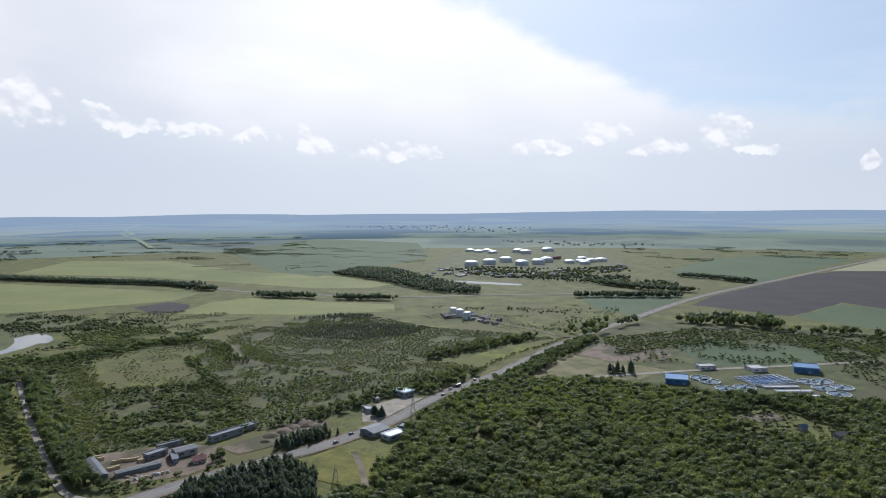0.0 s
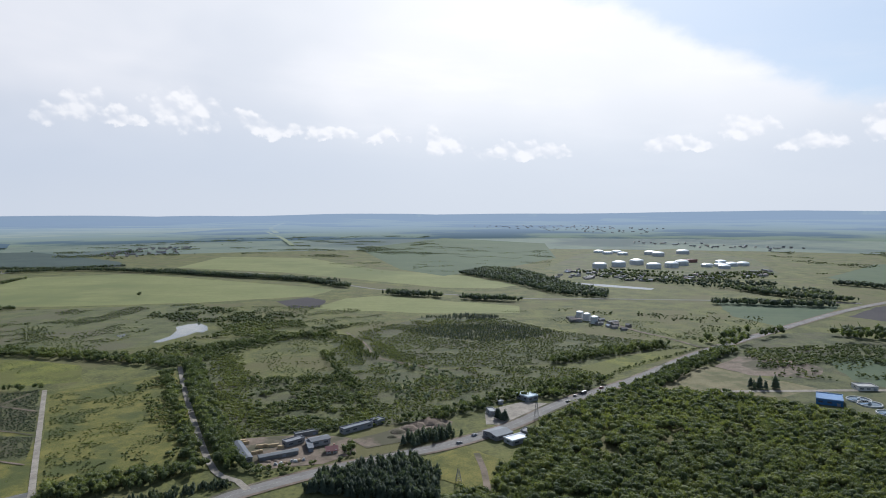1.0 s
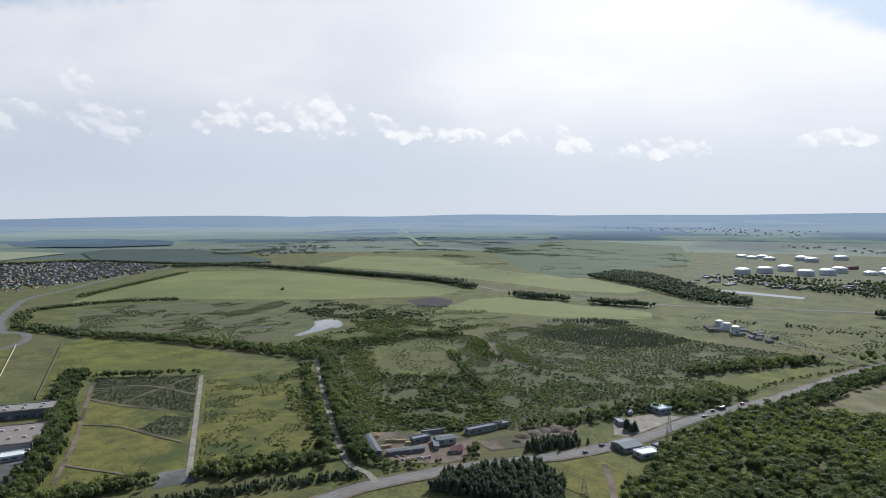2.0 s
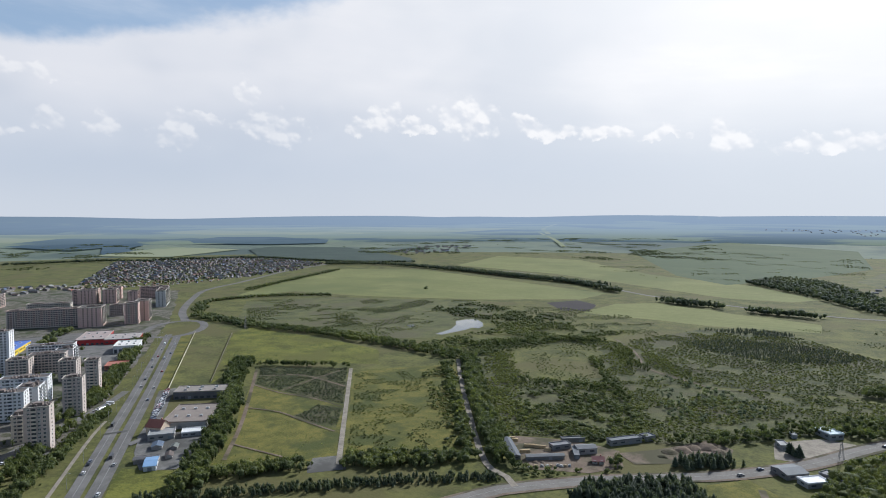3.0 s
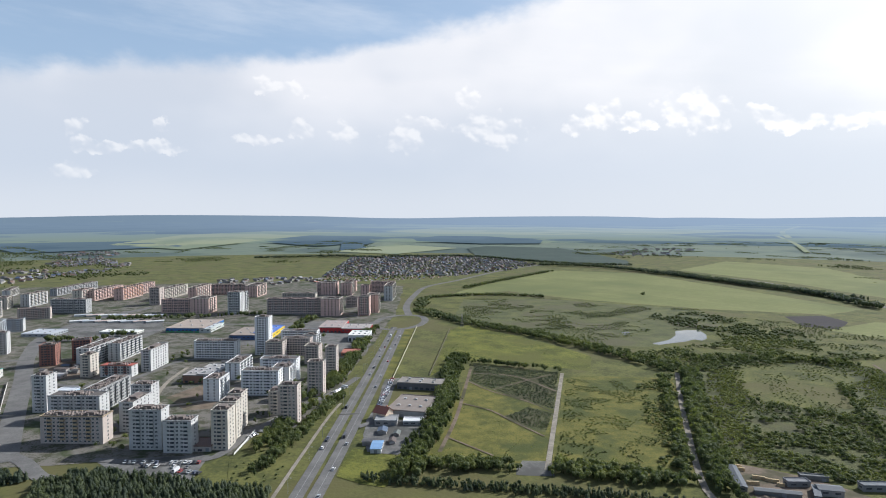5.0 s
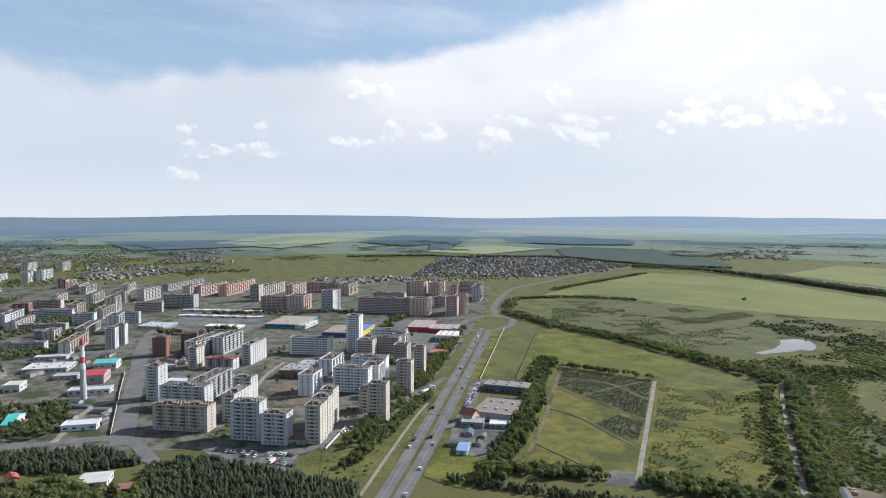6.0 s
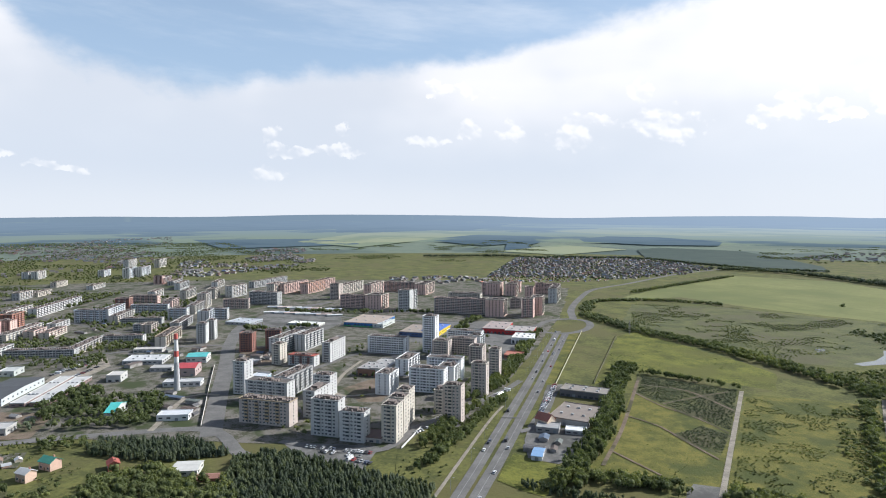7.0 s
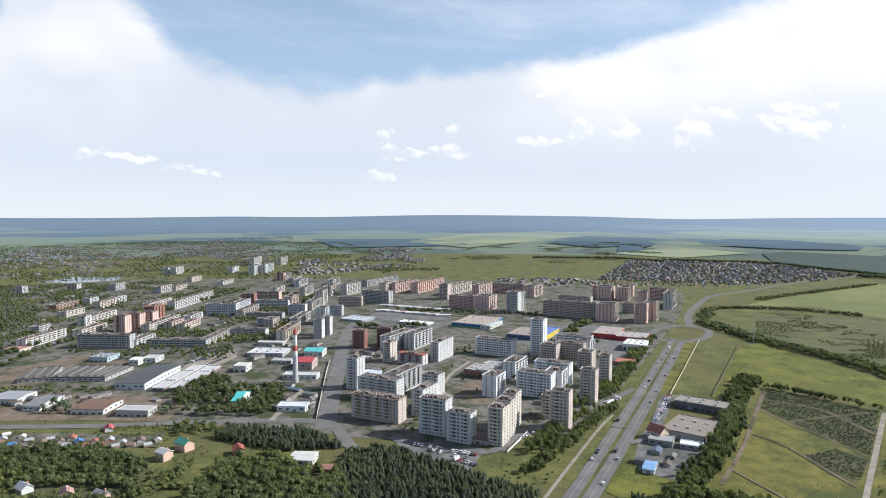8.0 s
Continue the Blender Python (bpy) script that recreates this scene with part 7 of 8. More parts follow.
for a, b, fill in (((-448.9, 66.1), (-419.3, 107.4), 0.8), ((-436.1, 74.4), (-411.7, 103.5), 0.75), ((-417.9, 87), (-401, 102.8), 0.9), ((-480.1, 276.8), (-531.8, 317.5), 0.82), ((-449.1, 252), (-497.8, 292.7), 0.82), ((-467.3, 266), (-518.9, 308.2), 0.82),
                   ((-464, 323.7), (-498.4, 352.9), 0.6), ((-449.2, 147.9), (-471.4, 190.5), 0.7), ((-514.2, 239.2), (-531.4, 269.2), 0.6), ((-740.5, -148.6), (-792.6, -113.7), 0.8), ((-753.6, -145.1), (-809.7, -119.4), 0.7), ((-723.5, -127.7), (-770, -107.3), 0.7)):
    a, b = Vector(a), Vector(b)
    n = int((b - a).length / 2.9)
    turn = math.atan2((b - a).y, (b - a).x) + math.pi / 2
    for i in range(n):
        if rng.uniform() < fill:
            spots.append((a + (b - a) * (i + rng.uniform(-0.1, 0.1)) / n, turn + rng.normal(0, 0.05) + (math.pi if rng.uniform() < 0.5 else 0)))
hw = curve_points([(-94.1, 389.2), (-72.7, 408.3), (-39.2, 450.3), (-2.8, 514.4), (52.4, 586.3)], 6.0)
for i in range(3, len(hw) - 1):
    if rng.uniform() < 0.12:
        d = (hw[i + 1] - hw[i]).normalized()
        spots.append((hw[i] + Vector((-d.y, d.x)) * (2.4 if i % 2 else -2.4), math.atan2(d.y, d.x)))
for j, (p, turn) in enumerate(spots):
    m = pose(p.x, p.y, 0.4, 0, 0, math.degrees(turn))
    if j < len(cars):
        cars[j].matrix_basis = m
    else:
        copy_thing(cars[int(rng.choice(8, p=[0.27, 0.18, 0.21, 0.12, 0.08, 0.11, 0.02, 0.01]))], m)


def lamp_post(x, y, turn):
    t = thing("street_lamp", x, y, turn, "tall grey street lamp with one arm", "street lamp", "street lamps")
    part("pole", Shape().tube(0, 0, 0, 9.5, 0.11, 0.07, 6), paint(0.3, 0.3, 0.3), t)
    part("arm", Shape().box(-0.04, 0, 9.4, 0.04, 1.8, 9.5), paint(0.3, 0.3, 0.3), t)
    part("head", Shape().box(-0.16, 1.5, 9.32, 0.16, 2.3, 9.46), paint(0.5, 0.5, 0.5), t)
    return t


lamp = None
q = curve_points(AVENUE, 32.0)
for i in range(1, len(q) - 1):
    d = (q[i + 1] - q[i]).normalized()
    p = q[i] + Vector((-d.y, d.x)) * 6.0
    turn = math.atan2(d.y, d.x) + math.pi
    if lamp is None:
        lamp = lamp_post(p.x, p.y, turn)
    else:
        copy_thing(lamp, pose(p.x, p.y, 0, 0, 0, math.degrees(turn)))


def mast(x, y, h, label, wide=1.6):
    """A lattice mast."""
    t = thing("lattice_mast", x, y, 0.3, label, "mast")
    for sx in (-1, 1):
        for sy in (-1, 1):
            s = Shape()
            k = 0
            for a, b in ((0, h * 0.5), (h * 0.5, h)):
                wa, wb = wide * (1 - 0.8 * a / h), wide * (1 - 0.8 * b / h)
                s.v += [(sx * wa + dx, sy * wa + dy, a) for dx, dy in ((-0.1, -0.1), (0.1, -0.1), (0.1, 0.1), (-0.1, 0.1))]
                s.v += [(sx * wb + dx, sy * wb + dy, b) for dx, dy in ((-0.1, -0.1), (0.1, -0.1), (0.1, 0.1), (-0.1, 0.1))]
                for f in ((0, 1, 5, 4), (1, 2, 6, 5), (2, 3, 7, 6), (3, 0, 4, 7)):
                    s.f.append(tuple(k + i for i in f))
                    s.s.append(0)
                k += 8
            part("leg", s, paint(0.25, 0.24, 0.23), t)
    for i in range(6):
        z, wd = h * (i + 1) / 7, wide * (1 - 0.8 * (i + 1) / 7)
        part("brace", Shape().box(-wd, -wd, z, wd, -wd + 0.12, z + 0.15).box(-wd, wd - 0.12, z, wd, wd, z + 0.15).box(-wd, -wd, z, -wd + 0.12, wd, z + 0.15).box(wd - 0.12, -wd, z, wd, wd, z + 0.15), paint(0.25, 0.24, 0.23), t)


mast(*(-61.2, 348.5), 7.8, "rusty lattice power mast on grass")
mast(*(-23.4, 469.3), 12.5, "lattice mast beside the highway")
mast(*(-717.4, 544.1), 19.8, "slim lattice mast on the meadow")


def fence(name, pts, h, colour, label, post_gap=3.0):
    q = curve_points(pts, 6.0)
    t = tagged(new(name), label, "fence")
    for a, b in zip(q[:-1], q[1:]):
        d = (b - a)
        m = Matrix.LocRotScale((a.x, a.y, 0.1), Euler((0, 0, math.atan2(d.y, d.x))), None)
        part("panel", Shape().box(0, -0.06, 0, d.length, 0.06, h), paint(*colour), t, at=m)


fence("fence", [(-421.9, 127.8), (-459.2, 155.2)], 1.8, (0.62, 0.62, 0.6), "white concrete fence at the edge of the grass")
fence("fence", [(-531.7, 318), (-762.9, 497.3)], 1.6, (0.5, 0.48, 0.36), "pale fence across the meadow")
fence("fence", [(-521.3, 354.3), (-717.8, 522.5)], 1.4, (0.16, 0.15, 0.11), "dark fence across the meadow")
fence("fence", [(-521.7, -5.1), (-646.7, 2.6), (-725.8, 8.2)], 2.2, (0.5, 0.48, 0.45), "pale concrete wall along the street")

# ---- more woods, belts and bushes ----
patch("bank_ground", [(-493.2, -223.8), (-497, -203.8), (-480, -153.9), (-460, -128.4), (-436.4, -113.1), (-416.0, -113.6), (-392.6, -104.4), (-365, -110), (-380, -260), (-470, -260)], SCRUB_GRASS, "rank grass under the trees of the bank", "meadow")
patch("bank_ground", [(-425.2, -72.4), (-439.0, -64.5), (-442.3, -38.9), (-422.8, -19.2), (-404.4, 9.9), (-360, 17), (-350, -80), (-388.0, -79.8), (-405.2, -78.2)], SCRUB_GRASS, "rank grass under the trees of the slope", "meadow")
woods("bank_woods", [(-489.2, -223.8), (-493.2, -203.8), (-477.4, -153.9), (-458.9, -128.4), (-436.4, -113.1), (-416.0, -113.6), (-392.6, -104.4), (-365, -110), (-380, -260), (-470, -260)], 4.6, 7.0, MIXED, LEAF, "dark broadleaf trees on the bank", tone=0.32, patchy=0.05, size=30,
      keep=[[(-424, -187), (-400, -182), (-388, -120), (-402, -118), (-416, -150)]])
woods("bank_woods", [(-425.2, -72.4), (-439.0, -64.5), (-442.3, -38.9), (-422.8, -19.2), (-404.4, 9.9), (-360, 17), (-350, -80), (-388.0, -79.8), (-405.2, -78.2)], 4.4, 7.5, MIXED, LEAF, "leafy trees and bushes on the slope", tone=0.36, patchy=0.05, size=30)
belt("tree_belt", [(-420.5, 146.9), (-492.6, 209), (-551, 264.6), (-617.6, 315.5), (-781.8, 435.3)], 14, 2.8, 8.2, [("tall", 0.85), ("round", 0.15)], LEAF, "belt of young trees along the avenue", tone=0.45)
belt("tree_belt", [(-322.8, 198.2), (-355.6, 233.6), (-396.3, 277.4), (-504.3, 368.4), (-563.2, 423.4)], 17, 3.0, 8.5, [("tall", 0.8), ("round", 0.2)], LEAF, "tall tree belt beside the supermarket", tone=0.38)
belt("tree_belt", [(-338.9, 217.3), (-317.9, 240.3), (-295.2, 267.4)], 14, 3.0, 6.5, MIXED, LEAF, "dark tree belt below the fallow plot", tone=0.35)
belt("tree_belt", [(-279.4, 286.1), (-247.6, 311.4), (-218.8, 339)], 19, 3.0, 6.5, MIXED, LEAF, "dark tree belt below the fallow plot", tone=0.33)
belt("hedge", [(-338, 179.2), (-285.1, 231.5), (-226.4, 290.1), (-187.5, 321)], 10, 1.9, 4.2, [("pine", 0.4), ("tall", 0.6)], PINE, "long dark hedge of young pines", tone=0.6)
belt("tree_belt", [(-377.1, 572.1), (-278.2, 443.5), (-222.5, 372.9), (-192, 342.2)], 17, 3.0, 7.8, MIXED, LEAF, "dense row of dark trees beside the gravel lane", tone=0.3)
belt("tree_belt", [(-378.4, 537.2), (-292.3, 431.2), (-229.8, 352.7)], 10, 3.6, 6.2, MIXED, LEAF, "row of trees beside the gravel lane", tone=0.45)
belt("tree_belt", [(-541.2, 422.5), (-501, 447.2), (-451.6, 473.5)], 7, 3.2, 6.2, MIXED, LEAF, "row of trees at the head of the plot", tone=0.35)
belt("tree_belt", [(-880.4, 578.8), (-750.3, 571.4), (-622.7, 586.9), (-539.7, 586.9), (-445.1, 580.8), (-381.7, 568.1)], 26, 4.0, 7.0, MIXED, LEAF, "winding belt of trees along a stream", tone=0.35)
belt("tree_belt", [(-917.4, 603.3), (-1010.8, 692.1), (-983, 804.9), (-898.1, 878.1)], 18, 4.3, 5.5, BUSHY, LEAF, "bushes along a stream", tone=0.4)
belt("tree_belt", [(-1094.7, 835.1), (-1183.9, 1041.2), (-1285.8, 1291.9)], 14, 4.3, 6.2, MIXED, LEAF, "tree belt along the village road", tone=0.3)
woods("marsh_bushes", [(-758.3, 577.5), (-962.4, 733.8), (-879.4, 859.7), (-620.7, 977.6), (-507.1, 864), (-541.5, 733.2), (-522.9, 611.3), (-647.8, 610.7)], 4.2, 2.0, BUSHY, LEAF, "scattered bushes in the marsh", patchy=0.7, size=60, tone=0.4)
woods("pond_trees", [(-629.4, 852.1), (-601.1, 946.8), (-404.6, 883.6), (-332.5, 776.4), (-434, 739.6), (-489.6, 810), (-551.1, 804.4)], 5.5, 4.6, BUSHY, LEAF, "bushes round the pond", patchy=0.35, size=50, tone=0.4)
woods("pond_trees", [(-464.5, 606.2), (-439.7, 734.7), (-335.6, 783.6), (-272.8, 828.2), (-330.5, 722.6), (-360.7, 615.3), (-381.7, 568.1)], 5.5, 4.6, BUSHY, LEAF, "bushes and trees below the pond", patchy=0.3, size=50, tone=0.4)
woods("plot_bushes", [(-433.1, 458.2), (-371.4, 527.3), (-224.3, 344.3), (-287.5, 295.6)], 2.7, 1.35, [("shrub", 1)], LEAF, "low bushes scattered over the fallow plot", patchy=0.6, size=17, tone=0.45)
woods("plot_bushes", [(-383.9, 501), (-368.4, 529.9), (-223, 345.5), (-248.7, 350)], 4.2, 3.5, BUSHY, LEAF, "bushes along the lane", patchy=0.4, size=30, tone=0.42)
for bed in ([(-533.2, 414.4), (-453.4, 467.4), (-370.2, 375.4), (-413.8, 371.8), (-486.5, 375.2)], [(-377.3, 329.2), (-385, 362.6), (-360.4, 365.4), (-334.3, 332.3), (-359.7, 329)]):
    woods("saplings", bed, 2.1, 1.4, [("shrub", 0.8), ("tall", 0.2)], PINE, "young saplings in close rows", tone=0.5, spread=0.3, patchy=0.06, size=12)
belt("pine_row", [(-102.8, 402.9), (-91.7, 410.7), (-79.1, 423.2)], 15, 2.6, 8, [("pine", 1)], PINE, "row of pines along the highway", tone=0.5)
belt("pine_row", [(-50.5, 460.7), (-38.6, 457.8)], 10, 3.5, 10, [("pine", 1)], PINE, "clump of dark spruces in the service yard")
belt("hedge", [(28.7, 587.1), (66.9, 650.9), (142.9, 742.1)], 6, 3, 2.4, MIXED, LEAF, "clipped hedge along the highway", tone=0.45)
belt("tree_belt", [(53.4, 543.5), (83.6, 602.6), (140.1, 695.1), (169.3, 741)], 24, 3.8, 7.2, MIXED, LEAF, "dense dark trees along the highway", tone=0.28)
belt("tree_belt", [(156.1, 741.6), (200.3, 813.2), (245.8, 844.6)], 30, 7, 12, MIXED, LEAF, "dark trees along the highway", tone=0.3)
woods("meadow_bushes", [(13.5, 993.2), (276.1, 979.3), (220.1, 832.9), (135.8, 777.5), (88.6, 860.7)], 7, 3, BUSHY, LEAF, "bushes scattered over the meadow", patchy=0.8, size=50, tone=0.35)
woods("field_edge_trees", [(182.5, 740.5), (314.4, 788.6), (435.4, 764.9), (531.1, 726.6), (506.4, 616), (394.4, 632), (365.2, 620.8), (293.7, 704.2), (178.4, 652.2)], 5.2, 4.0, BUSHY, LEAF, "rough bushes and trees beyond the sewage works", patchy=0.3, size=60, tone=0.35)
belt("tree_belt", [(326.4, 828.1), (380.9, 825.7), (427.6, 795.3)], 45, 8, 15, MIXED, LEAF, "tall dark tree belt below the ploughed field", tone=0.28)
belt("tree_belt", [(411.9, 765.9), (471.2, 756.3), (556.4, 725.6)], 25, 8, 9, MIXED, LEAF, "trees along the field edge", tone=0.3)
belt("pine_row", [(152.3, 579.1), (177.8, 582.4)], 14, 5, 12, [("pine", 1)], PINE, "clump of dark spruces by the sewage works")
belt("bushes", [(222.6, 489.7), (267.4, 482.7), (292.3, 473.5)], 18, 6, 8, MIXED, LEAF, "trees along the sewage works", tone=0.4)
for pts in ([(-1054.1, 1507), (-794.4, 1403.6), (-593.9, 1345.9), (-453.2, 1239.4)], [(-338.3, 1148.8), (-287.5, 1130.4), (-228.7, 1119.5)], [(-191.1, 1109.9), (-141.3, 1092.6), (-92.2, 1089.8)], [(234.7, 1106.9), (310.6, 1102.4), (407, 1096.6)],
            [(320.3, 1302.9), (384.6, 1211.9), (459.7, 1155.6)], [(532.2, 1435.8), (586.6, 1382.7), (634.3, 1291)], [(-1467.2, 1410.4), (-1286.4, 1504.7), (-980.8, 1458), (-721.2, 1384.7), (-504.3, 1316)]):
    belt("shelter_belt", pts, 24, 4.4, 10.5, [("tall", 0.6), ("round", 0.4)], PINE, "dark shelter belt of tall trees between fields", tone=0.55, spread=0.2)
woods("far_grove", [(-266.7, 1539.2), (-219.2, 1705.1), (-122.6, 1630.9), (-5.4, 1358.1), (70.4, 1205.7), (61.9, 1148), (-26.1, 1186.2), (-127.4, 1366.9)], 8, 11, MIXED, PINE, "dark grove before the tank farm", tone=0.5, spread=0.2)
woods("far_grove", [(97.4, 1444.4), (284.8, 1481.3), (400, 1421.1), (486.5, 1223.3), (374.2, 1249.6), (257.5, 1339.1)], 10, 9, MIXED, PINE, "trees below the tank farm", tone=0.5, spread=0.2, patchy=0.3)
for pts in ([(-2253.9, 780.1), (-2190, 1010), (-2159.7, 1076.4), (-2000.3, 1154.5)], [(-2058.4, 1200.8), (-1930.7, 1370.5)], [(-1945.6, 1391.7), (-1896.5, 1444.5)], [(-1891.1, 1447.1), (-1839.8, 1442.9)]):
    belt("shelter_belt", pts, 26, 6.0, 10, MIXED, PINE, "dark shelter belt behind the village", tone=0.4, spread=0.2)
patch("dark_field", [(-2350.7, 1811.2), (-2445.3, 2011.2), (-2106.9, 2168.2), (-1807.8, 2022.4), (-1422.2, 1796.1), (-1287.7, 1655.2), (-1421.9, 1537.0), (-1644.6, 1509.3), (-1868.0, 1488.1)], DARK_CROP, "dark blue-green field behind the village", "field")
belt("shelter_belt", [(-1880, 1490), (-1644.6, 1500), (-1421.9, 1530), (-1287.7, 1645)], 22, 5.5, 8, MIXED, PINE, "dark shelter belt behind the village", tone=0.4, spread=0.2)
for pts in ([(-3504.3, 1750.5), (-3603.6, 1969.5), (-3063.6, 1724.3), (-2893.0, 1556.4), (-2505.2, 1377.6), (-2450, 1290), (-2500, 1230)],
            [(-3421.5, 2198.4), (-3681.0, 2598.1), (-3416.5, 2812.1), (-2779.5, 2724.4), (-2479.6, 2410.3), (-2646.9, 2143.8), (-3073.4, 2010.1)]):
    patch("far_forest", pts, HAZY_WOOD, "wood behind the village, blue-green by painted haze", "forest")
# trees of the town
woods("town_trees", [(-799.1, -395.8), (-1582.8, -776.7), (-1634.7, -387.8), (-1427.9, -178.7), (-1124.7, -285.8), (-903.3, -347.8)], 7.5, 5.6, MIXED, LEAF, "leafy trees between the old blocks", tone=0.34, patchy=0.4, size=60)
woods("town_trees", [(-829.9, -320.1), (-1016, -258.7), (-1371.7, -137.8), (-1349.7, -10.2), (-869.2, -51.9), (-749.1, -119.9), (-767.3, -220.5)], 7.5, 6.2, MIXED, LEAF, "leafy trees between the old blocks", tone=0.32, patchy=0.36, size=50)
woods("town_trees", [(-1644.3, -806.6), (-3314.3, -1618.4), (-3775.8, -830.5), (-3647.5, 101.4), (-2024.2, 344.8), (-1638.3, -11.9), (-1696.7, -442.1)], 14, 6.0, MIXED, LEAF, "trees among the suburban houses", tone=0.3, patchy=0.42, size=120)
woods("town_trees", [(-879.9, -111.3), (-885.3, -52.8), (-825.6, -56.4), (-820.3, -104)], 9, 8, MIXED, LEAF, "dark trees along a street", tone=0.28)
woods("town_trees", [(-664.1, -141.1), (-711.8, -134.3), (-671.3, -107.8), (-621.9, -69.3), (-615.6, -34.8), (-536.8, -30.7), (-547.9, -115.4), (-614.7, -134.9)], 6.5, 9, MIXED, LEAF, "park trees beside the chimney works", tone=0.3, patchy=0.16, size=40)
woods("town_trees", [(-584.7, -249.1), (-558.9, -175), (-547.1, -110.8), (-567.9, -114.9), (-573.4, -170.5), (-609.3, -250.2)], 9, 9, MIXED, WILLOW, "grey-green street trees before the workshops", tone=0.35, patchy=0.3)
woods("orchard", [(-539.4, -162.8), (-531.6, -120.6), (-512.0, -116.3), (-519.5, -156.9)], 3.6, 3.2, [("tall", 1)], LEAF, "rows of young orchard trees", tone=0.38)
woods("orchard", [(-549.8, -234.6), (-547.9, -209.3), (-531.8, -195.2), (-534.5, -224.3)], 3.6, 3.2, [("tall", 1)], LEAF, "rows of young orchard trees", tone=0.38)
woods("orchard", [(-528.3, -117.8), (-522.6, -86.9), (-503.9, -79.7), (-500.6, -109.8)], 4.5, 5.5, MIXED, LEAF, "dark trees above the big houses", tone=0.28)
woods("yard_trees", [(-525.2, -262.6), (-480.6, -117.2), (-471.1, -126.2), (-493.6, -247.3)], 9, 3.6, MIXED, LEAF, "garden trees among the houses", tone=0.35, patchy=0.5)
belt("tree_row", [(-946.8, 48.5), (-914.5, 97.4), (-938.2, 151.2)], 16, 6, 8, MIXED, LEAF, "row of dark street trees", tone=0.25)
belt("tree_row", [(-1091.6, 116.4), (-1042.3, 216.3), (-987.6, 356.9)], 12, 6, 8, MIXED, LEAF, "row of street trees before brick blocks", tone=0.25)
belt("tree_row", [(-820.9, 329.8), (-879.1, 375.1), (-899.4, 397.4)], 14, 5, 9, MIXED, LEAF, "green trees beside the shopping centre", tone=0.45)
woods("court_trees", [(-548.8, 33.5), (-581, 154), (-561.5, 260.8), (-487.4, 196.9), (-457.1, 139.2), (-471.2, 62.8)], 11, 5.5, MIXED, LEAF, "young trees in the courts between the flats", tone=0.35, patchy=0.45)
woods("court_trees", [(-694.7, 30.3), (-821, 217.1), (-755.4, 373.2), (-562.4, 255.5), (-600.6, 159.1), (-665.5, 52.7)], 12, 5.5, MIXED, LEAF, "young trees in the courts between the flats", tone=0.35, patchy=0.5)
belt("median_shrubs", [(-235, 64.5), (-287, 104.6), (-341.3, 146.4), (-382.2, 178.6), (-452.8, 232.3), (-560, 313.1), (-761.4, 463.2)], 1.5, 3.0, 1.6, [("shrub", 1)], LEAF, "low shrubs on the avenue's median", tone=0.4)
lone = plant("lone_tree", np.array([(-788.4, 1045.8)[0]]), np.array([(-788.4, 1045.8)[1]]), 11, [("round", 1)], LEAF, "single round tree in the crop field", "tree", 0.3, kind="thing")

woods("village_trees", VILLAGE, 15, 5.5, MIXED, LEAF, "garden trees between the village houses", tone=0.2, patchy=0.2, size=80)
for side in (-13, 13):
    q = [Vector(p) for p in ((-721.5, -358.1), (-883.8, -340.5), (-1112.2, -282.7), (-1457.7, -170.3))]
    belt("boulevard_trees", [(p.x + 0.2 * side, p.y + side) for p in q], 6, 5, 8, MIXED, LEAF, "row of trees along the boulevard", tone=0.28)
woods("court_trees", [(-576.9, 288.9), (-662.8, 355.7), (-627.3, 330.3), (-541.3, 265.6), (-518, 246.3)], 5, 6, MIXED, LEAF, "trees beside the towers", tone=0.3)
woods("meadow_tufts", [(-516.2, 352), (-714.4, 521.7), (-735.1, 567.4), (-544.5, 562.1), (-493.8, 474.1), (-551.6, 427.5)], 7, 1.2, [("shrub", 1)], LEAF, "small bushes on the meadow", patchy=0.7, size=30, tone=0.45)
woods("plot_tufts", [(-462.1, 345.9), (-389.3, 325.2), (-322.9, 317.5), (-302, 291.6), (-344.7, 248)], 6, 0.8, [("shrub", 1)], LEAF, "tufts of weeds on the plot", patchy=0.6, size=15, tone=0.6)
woods("works_bushes", [(-186.5, 343.4), (-157.4, 355.6), (-133.8, 371.4), (-127.6, 363), (-143.4, 330.1), (-171.6, 320.8)], 4.2, 3.5, BUSHY, LEAF, "bushes in front of the timber works", patchy=0.2, tone=0.5)
woods("works_bushes", [(-143.1, 380.3), (-139.9, 393.9), (-131.9, 375.6), (-135.7, 367.3)], 4.2, 5, MIXED, LEAF, "trees at the end of the works", tone=0.45)
woods("verge_bushes", [(-33.2, 378), (-45.7, 340.8), (-70.5, 341.3), (-65.5, 315.8), (-25.2, 315.2), (-23.7, 391.5)], 4.5, 4.0, BUSHY, LEAF, "bushes round the grassy corner", patchy=0.35, tone=0.5)
woods("sewage_bushes", [(171.7, 627.4), (198.2, 701.8), (306.6, 735.5), (371, 672.2), (452.4, 617.9), (370, 504.1), (362.6, 597.9)], 5.5, 3.0, BUSHY, LEAF, "bushes beyond the sewage works", patchy=0.5, size=45, tone=0.4)
woods("meadow_bushes", [(-129.6, 1000.8), (13.9, 1023.7), (284.4, 1009), (233.2, 854), (148.2, 769.7), (82.2, 798.6), (-19.9, 888.8)], 5.5, 1.8, BUSHY, LEAF, "low bushes over the meadow", patchy=0.72, size=60, tone=0.4)
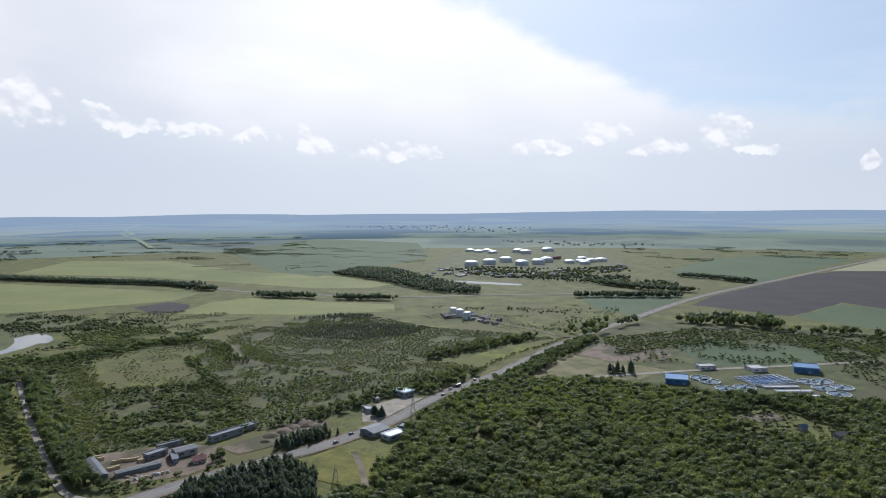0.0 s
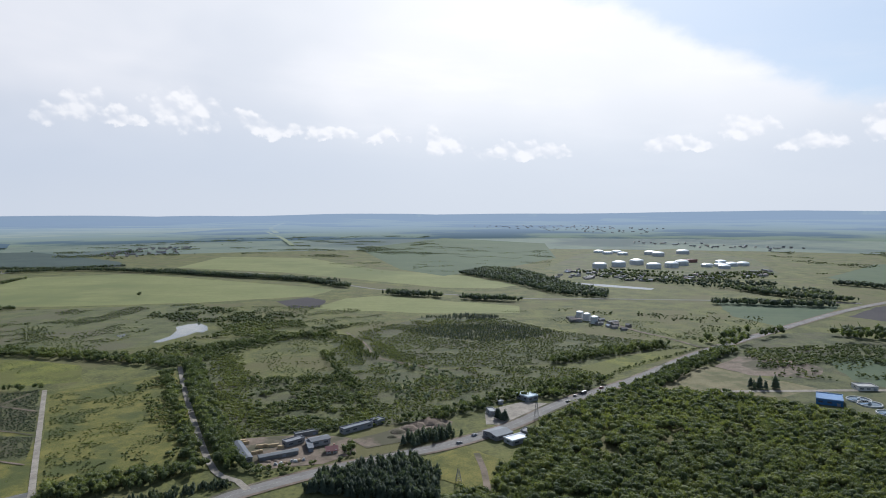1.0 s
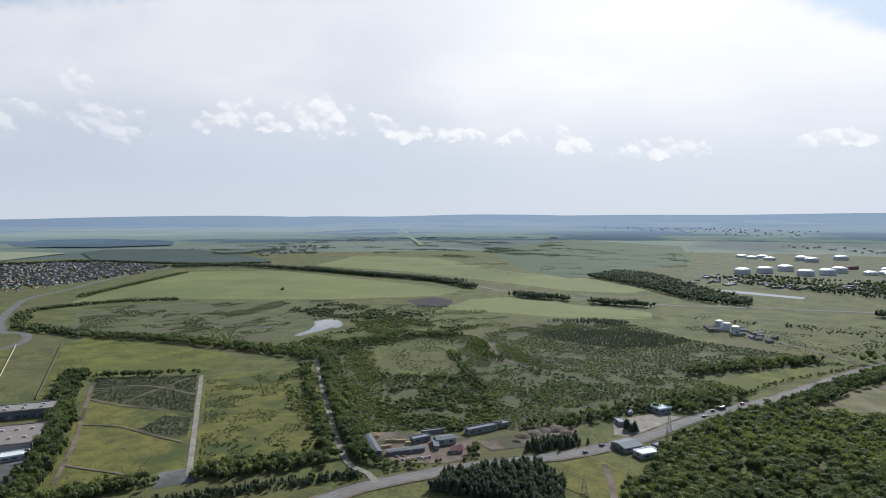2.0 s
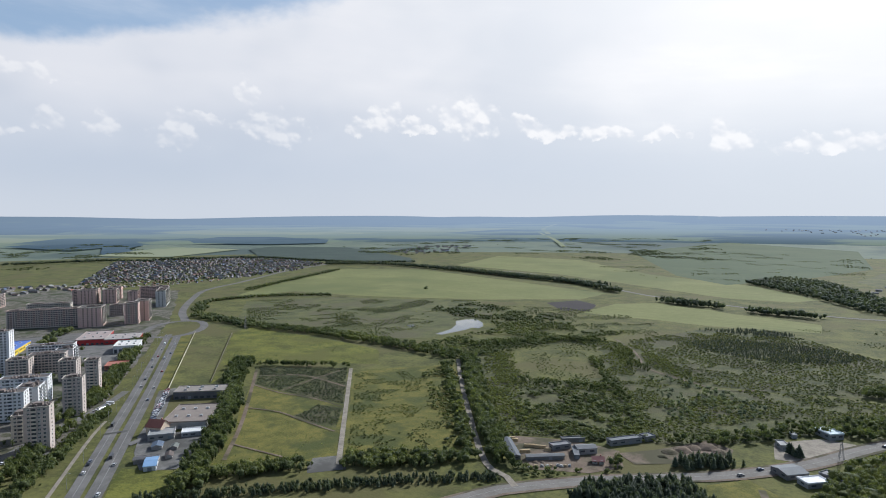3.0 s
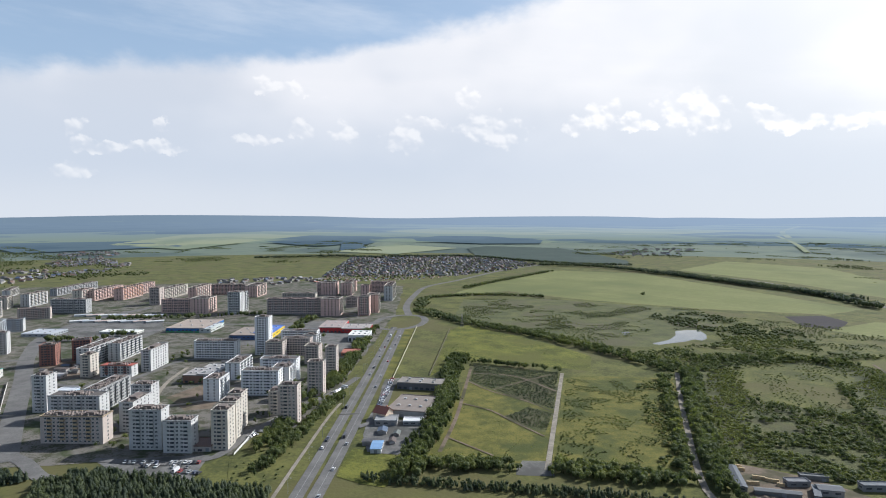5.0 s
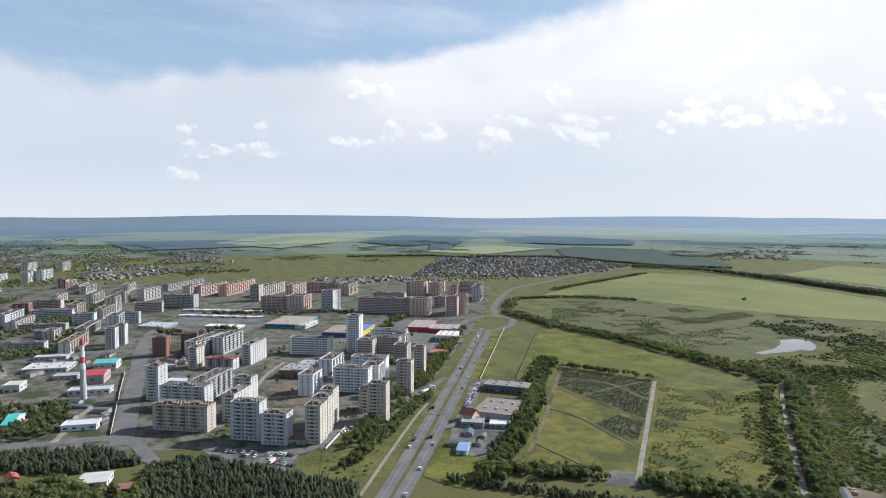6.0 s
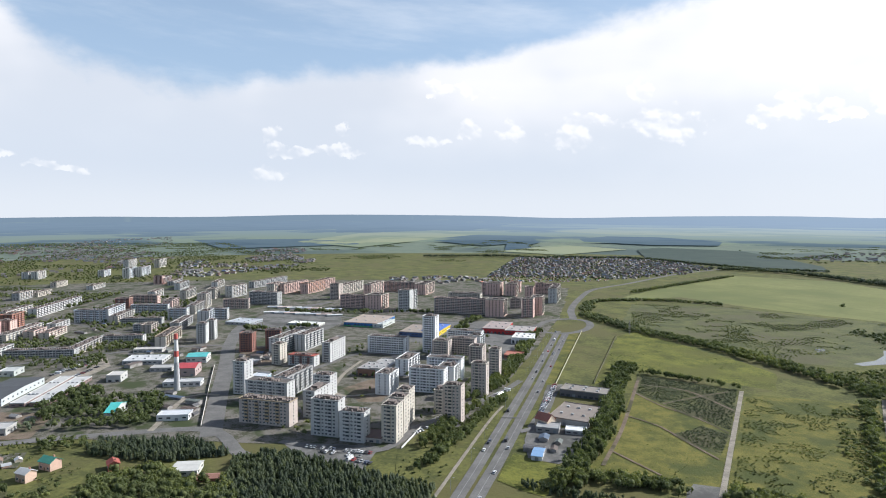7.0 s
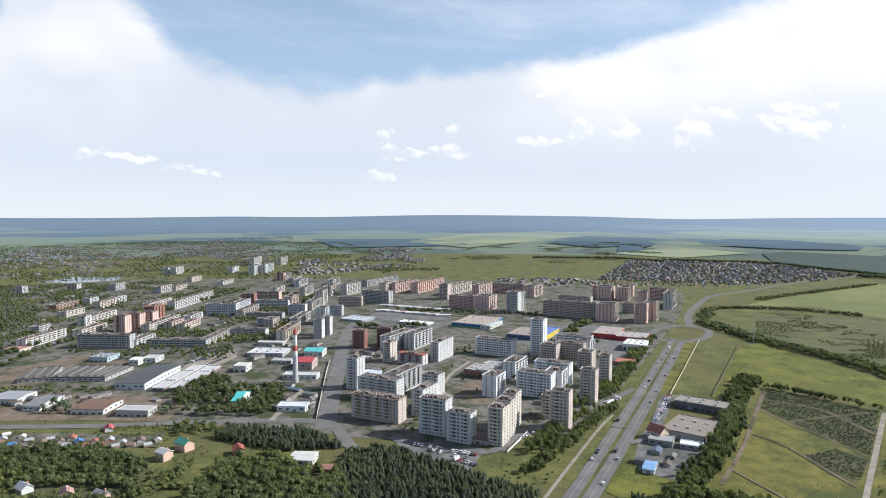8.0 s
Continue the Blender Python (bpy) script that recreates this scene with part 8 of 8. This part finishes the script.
woods("far_bushes", [(-715.2, 1767.2), (-690.7, 2734.6), (-56.5, 2646), (-54.9, 1798.9), (-264.3, 1525.2), (-409.7, 1509.7)], 9, 2.6, BUSHY, LEAF, "scattered bushes on the grazing land", patchy=0.86, size=90, tone=0.25)
woods("far_bushes", [(670, 2544.5), (1138.1, 2479.2), (1467.8, 2103.3), (1199, 1880.5), (921.4, 2006), (576.3, 1634)], 10, 4, BUSHY, LEAF, "scattered trees between far fields", patchy=0.8, size=120, tone=0.22)
woods("far_bushes", [(-2135.4, 2090.2), (-2035.8, 3460.6), (-875.4, 3908.4), (-421.4, 2240.2), (-685.8, 2015.4), (-1309.8, 2227.5), (-1544.7, 1807)], 12, 5, BUSHY, LEAF, "scattered trees between far fields", patchy=0.84, size=150, tone=0.2)
woods("far_bushes", [(-2731.6, -18.6), (-2986.9, 618.8), (-3425.5, 1714.3), (-2428.9, 1471.9), (-1953.8, 781.2), (-1814.7, 376.2), (-1676.9, 194.2)], 12, 5, BUSHY, LEAF, "scattered trees between far fields", patchy=0.85, size=150, tone=0.2)

woods("garden_bushes", [(-493.6, -247.3), (-543.3, -271.4), (-504.8, -118.8), (-461.7, -75.3), (-433.8, -88.7), (-471.1, -126.2)], 5, 2.0, BUSHY, LEAF, "garden bushes and small fruit trees", patchy=0.45, size=20, tone=0.45)
woods("slope_bushes", [(-440.4, -221.4), (-423.5, -130.6), (-433.6, -113.1), (-433.1, -85), (-386.8, -73.2), (-366.3, -141.9), (-375.2, -189.7)], 5, 4, BUSHY, LEAF, "bushes on the grassy slope", patchy=0.45, size=25, tone=0.5)
woods("avenue_bushes", [(-418.3, 129.6), (-435.2, 158.5), (-426.1, 176.8), (-358.1, 130.8), (-378.3, 111.8)], 5, 1.6, [("shrub", 1)], LEAF, "low bushes on the verge", patchy=0.6, size=15, tone=0.45)

woods("hut_bushes", [(206.4, 458.2), (256.9, 463.5), (273.2, 417.4), (251.8, 395.2), (224.5, 411), (203, 437.2)], 5, 3, BUSHY, LEAF, "bushes among the garden huts", patchy=0.4, size=15, tone=0.4)
woods("tank_trees", [(8.2, 1619.7), (115.4, 1709.6), (255.3, 1629.9), (471.9, 1677), (477.5, 1549.4), (275.1, 1430.7), (97.4, 1444.4)], 11, 8, MIXED, LEAF, "dark trees round the tank farm", tone=0.2, patchy=0.35, size=60)

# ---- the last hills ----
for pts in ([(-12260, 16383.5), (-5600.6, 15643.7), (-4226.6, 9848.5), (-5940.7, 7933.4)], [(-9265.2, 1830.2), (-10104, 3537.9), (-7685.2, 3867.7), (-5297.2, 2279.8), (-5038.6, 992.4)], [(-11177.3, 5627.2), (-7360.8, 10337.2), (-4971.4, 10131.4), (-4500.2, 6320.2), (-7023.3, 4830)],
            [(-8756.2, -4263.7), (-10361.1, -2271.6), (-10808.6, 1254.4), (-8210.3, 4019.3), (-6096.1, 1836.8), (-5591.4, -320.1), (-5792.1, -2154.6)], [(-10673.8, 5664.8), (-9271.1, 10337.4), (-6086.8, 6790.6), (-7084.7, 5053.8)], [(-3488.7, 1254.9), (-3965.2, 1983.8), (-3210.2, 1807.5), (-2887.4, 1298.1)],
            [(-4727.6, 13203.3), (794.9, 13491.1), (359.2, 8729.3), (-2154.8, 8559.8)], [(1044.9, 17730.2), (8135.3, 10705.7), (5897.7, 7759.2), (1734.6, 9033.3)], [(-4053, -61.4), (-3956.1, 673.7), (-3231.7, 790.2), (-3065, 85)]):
    patch("far_forest", pts, HAZY_WOOD, "forest on the far hills, blue-green by painted haze", "forest", kind="structure")
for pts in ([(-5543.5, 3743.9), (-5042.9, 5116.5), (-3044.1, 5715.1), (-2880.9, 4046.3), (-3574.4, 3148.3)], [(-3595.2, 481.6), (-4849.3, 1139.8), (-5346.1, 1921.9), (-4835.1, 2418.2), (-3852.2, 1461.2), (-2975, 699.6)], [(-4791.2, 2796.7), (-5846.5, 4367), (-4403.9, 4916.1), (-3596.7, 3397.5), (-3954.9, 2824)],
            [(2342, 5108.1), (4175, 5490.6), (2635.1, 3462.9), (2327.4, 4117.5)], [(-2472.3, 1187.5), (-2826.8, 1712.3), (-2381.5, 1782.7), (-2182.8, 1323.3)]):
    patch("far_field", pts, HAZY_FIELD, "pale far field below the hills with painted haze", "field")

woods("verge_trees", [(-419.4, 152.8), (-471, 192.7), (-476.4, 216.9), (-416.4, 168.6), (-381.4, 143)], 4.6, 4.5, MIXED, LEAF, "young trees on the verge before the towers", tone=0.35, patchy=0.3, size=25)
woods("works_trees", [(-670.2, -333.1), (-667.3, -273.5), (-645.2, -196.2), (-630.8, -191.9), (-645.2, -321)], 6, 5, BUSHY, LEAF, "bushes before the depots", tone=0.3, patchy=0.3, size=25)


woods("field_bushes", [(416.3, 731.2), (519.8, 740.4), (457.1, 594.8), (383.7, 597.2), (386.8, 658)], 5.5, 4.2, BUSHY, LEAF, "rough bushes beyond the sewage works", patchy=0.3, size=45, tone=0.3)
woods("field_bushes", [(208.8, 739.5), (267, 754.2), (293.7, 704.2), (245.9, 601.7), (182.8, 627)], 5.5, 2.6, BUSHY, LEAF, "low bushes on tan ground by the highway", patchy=0.62, size=30, tone=0.35)

for pts, bare in (([(-564.6, 933.6), (-419.7, 1000.6), (-276.8, 932.2), (-273.2, 808.7), (-343.4, 767), (-461.6, 802.3)], 0.5), ([(-339.7, 848.8), (-198.8, 902.2), (-99, 910.5), (-89, 822.6), (-237.9, 802.9)], 0.5), ([(-747.3, 656.3), (-728.3, 792.3), (-604, 817.8), (-526.5, 686.9), (-570.9, 620.9)], 0.62)):
    woods("marsh_shrubs", pts, 4.6, 1.7, [("shrub", 1)], LEAF, "low shrubs and tussocks on damp ground", tone=0.4, patchy=bare, size=40)
woods("clearing_shrubs", CLEARING, 4.6, 1.7, [("shrub", 1)], LEAF, "small shrubs on the grassy clearing", tone=0.5, patchy=0.52, size=22)

belt("avenue_trees", [(-382.5, 128.6), (-413, 160.8), (-453.8, 200.7), (-509.6, 252.2)], 9, 2.9, 6.5, [("tall", 0.7), ("round", 0.3)], LEAF, "young trees between the flats and the avenue", tone=0.25)
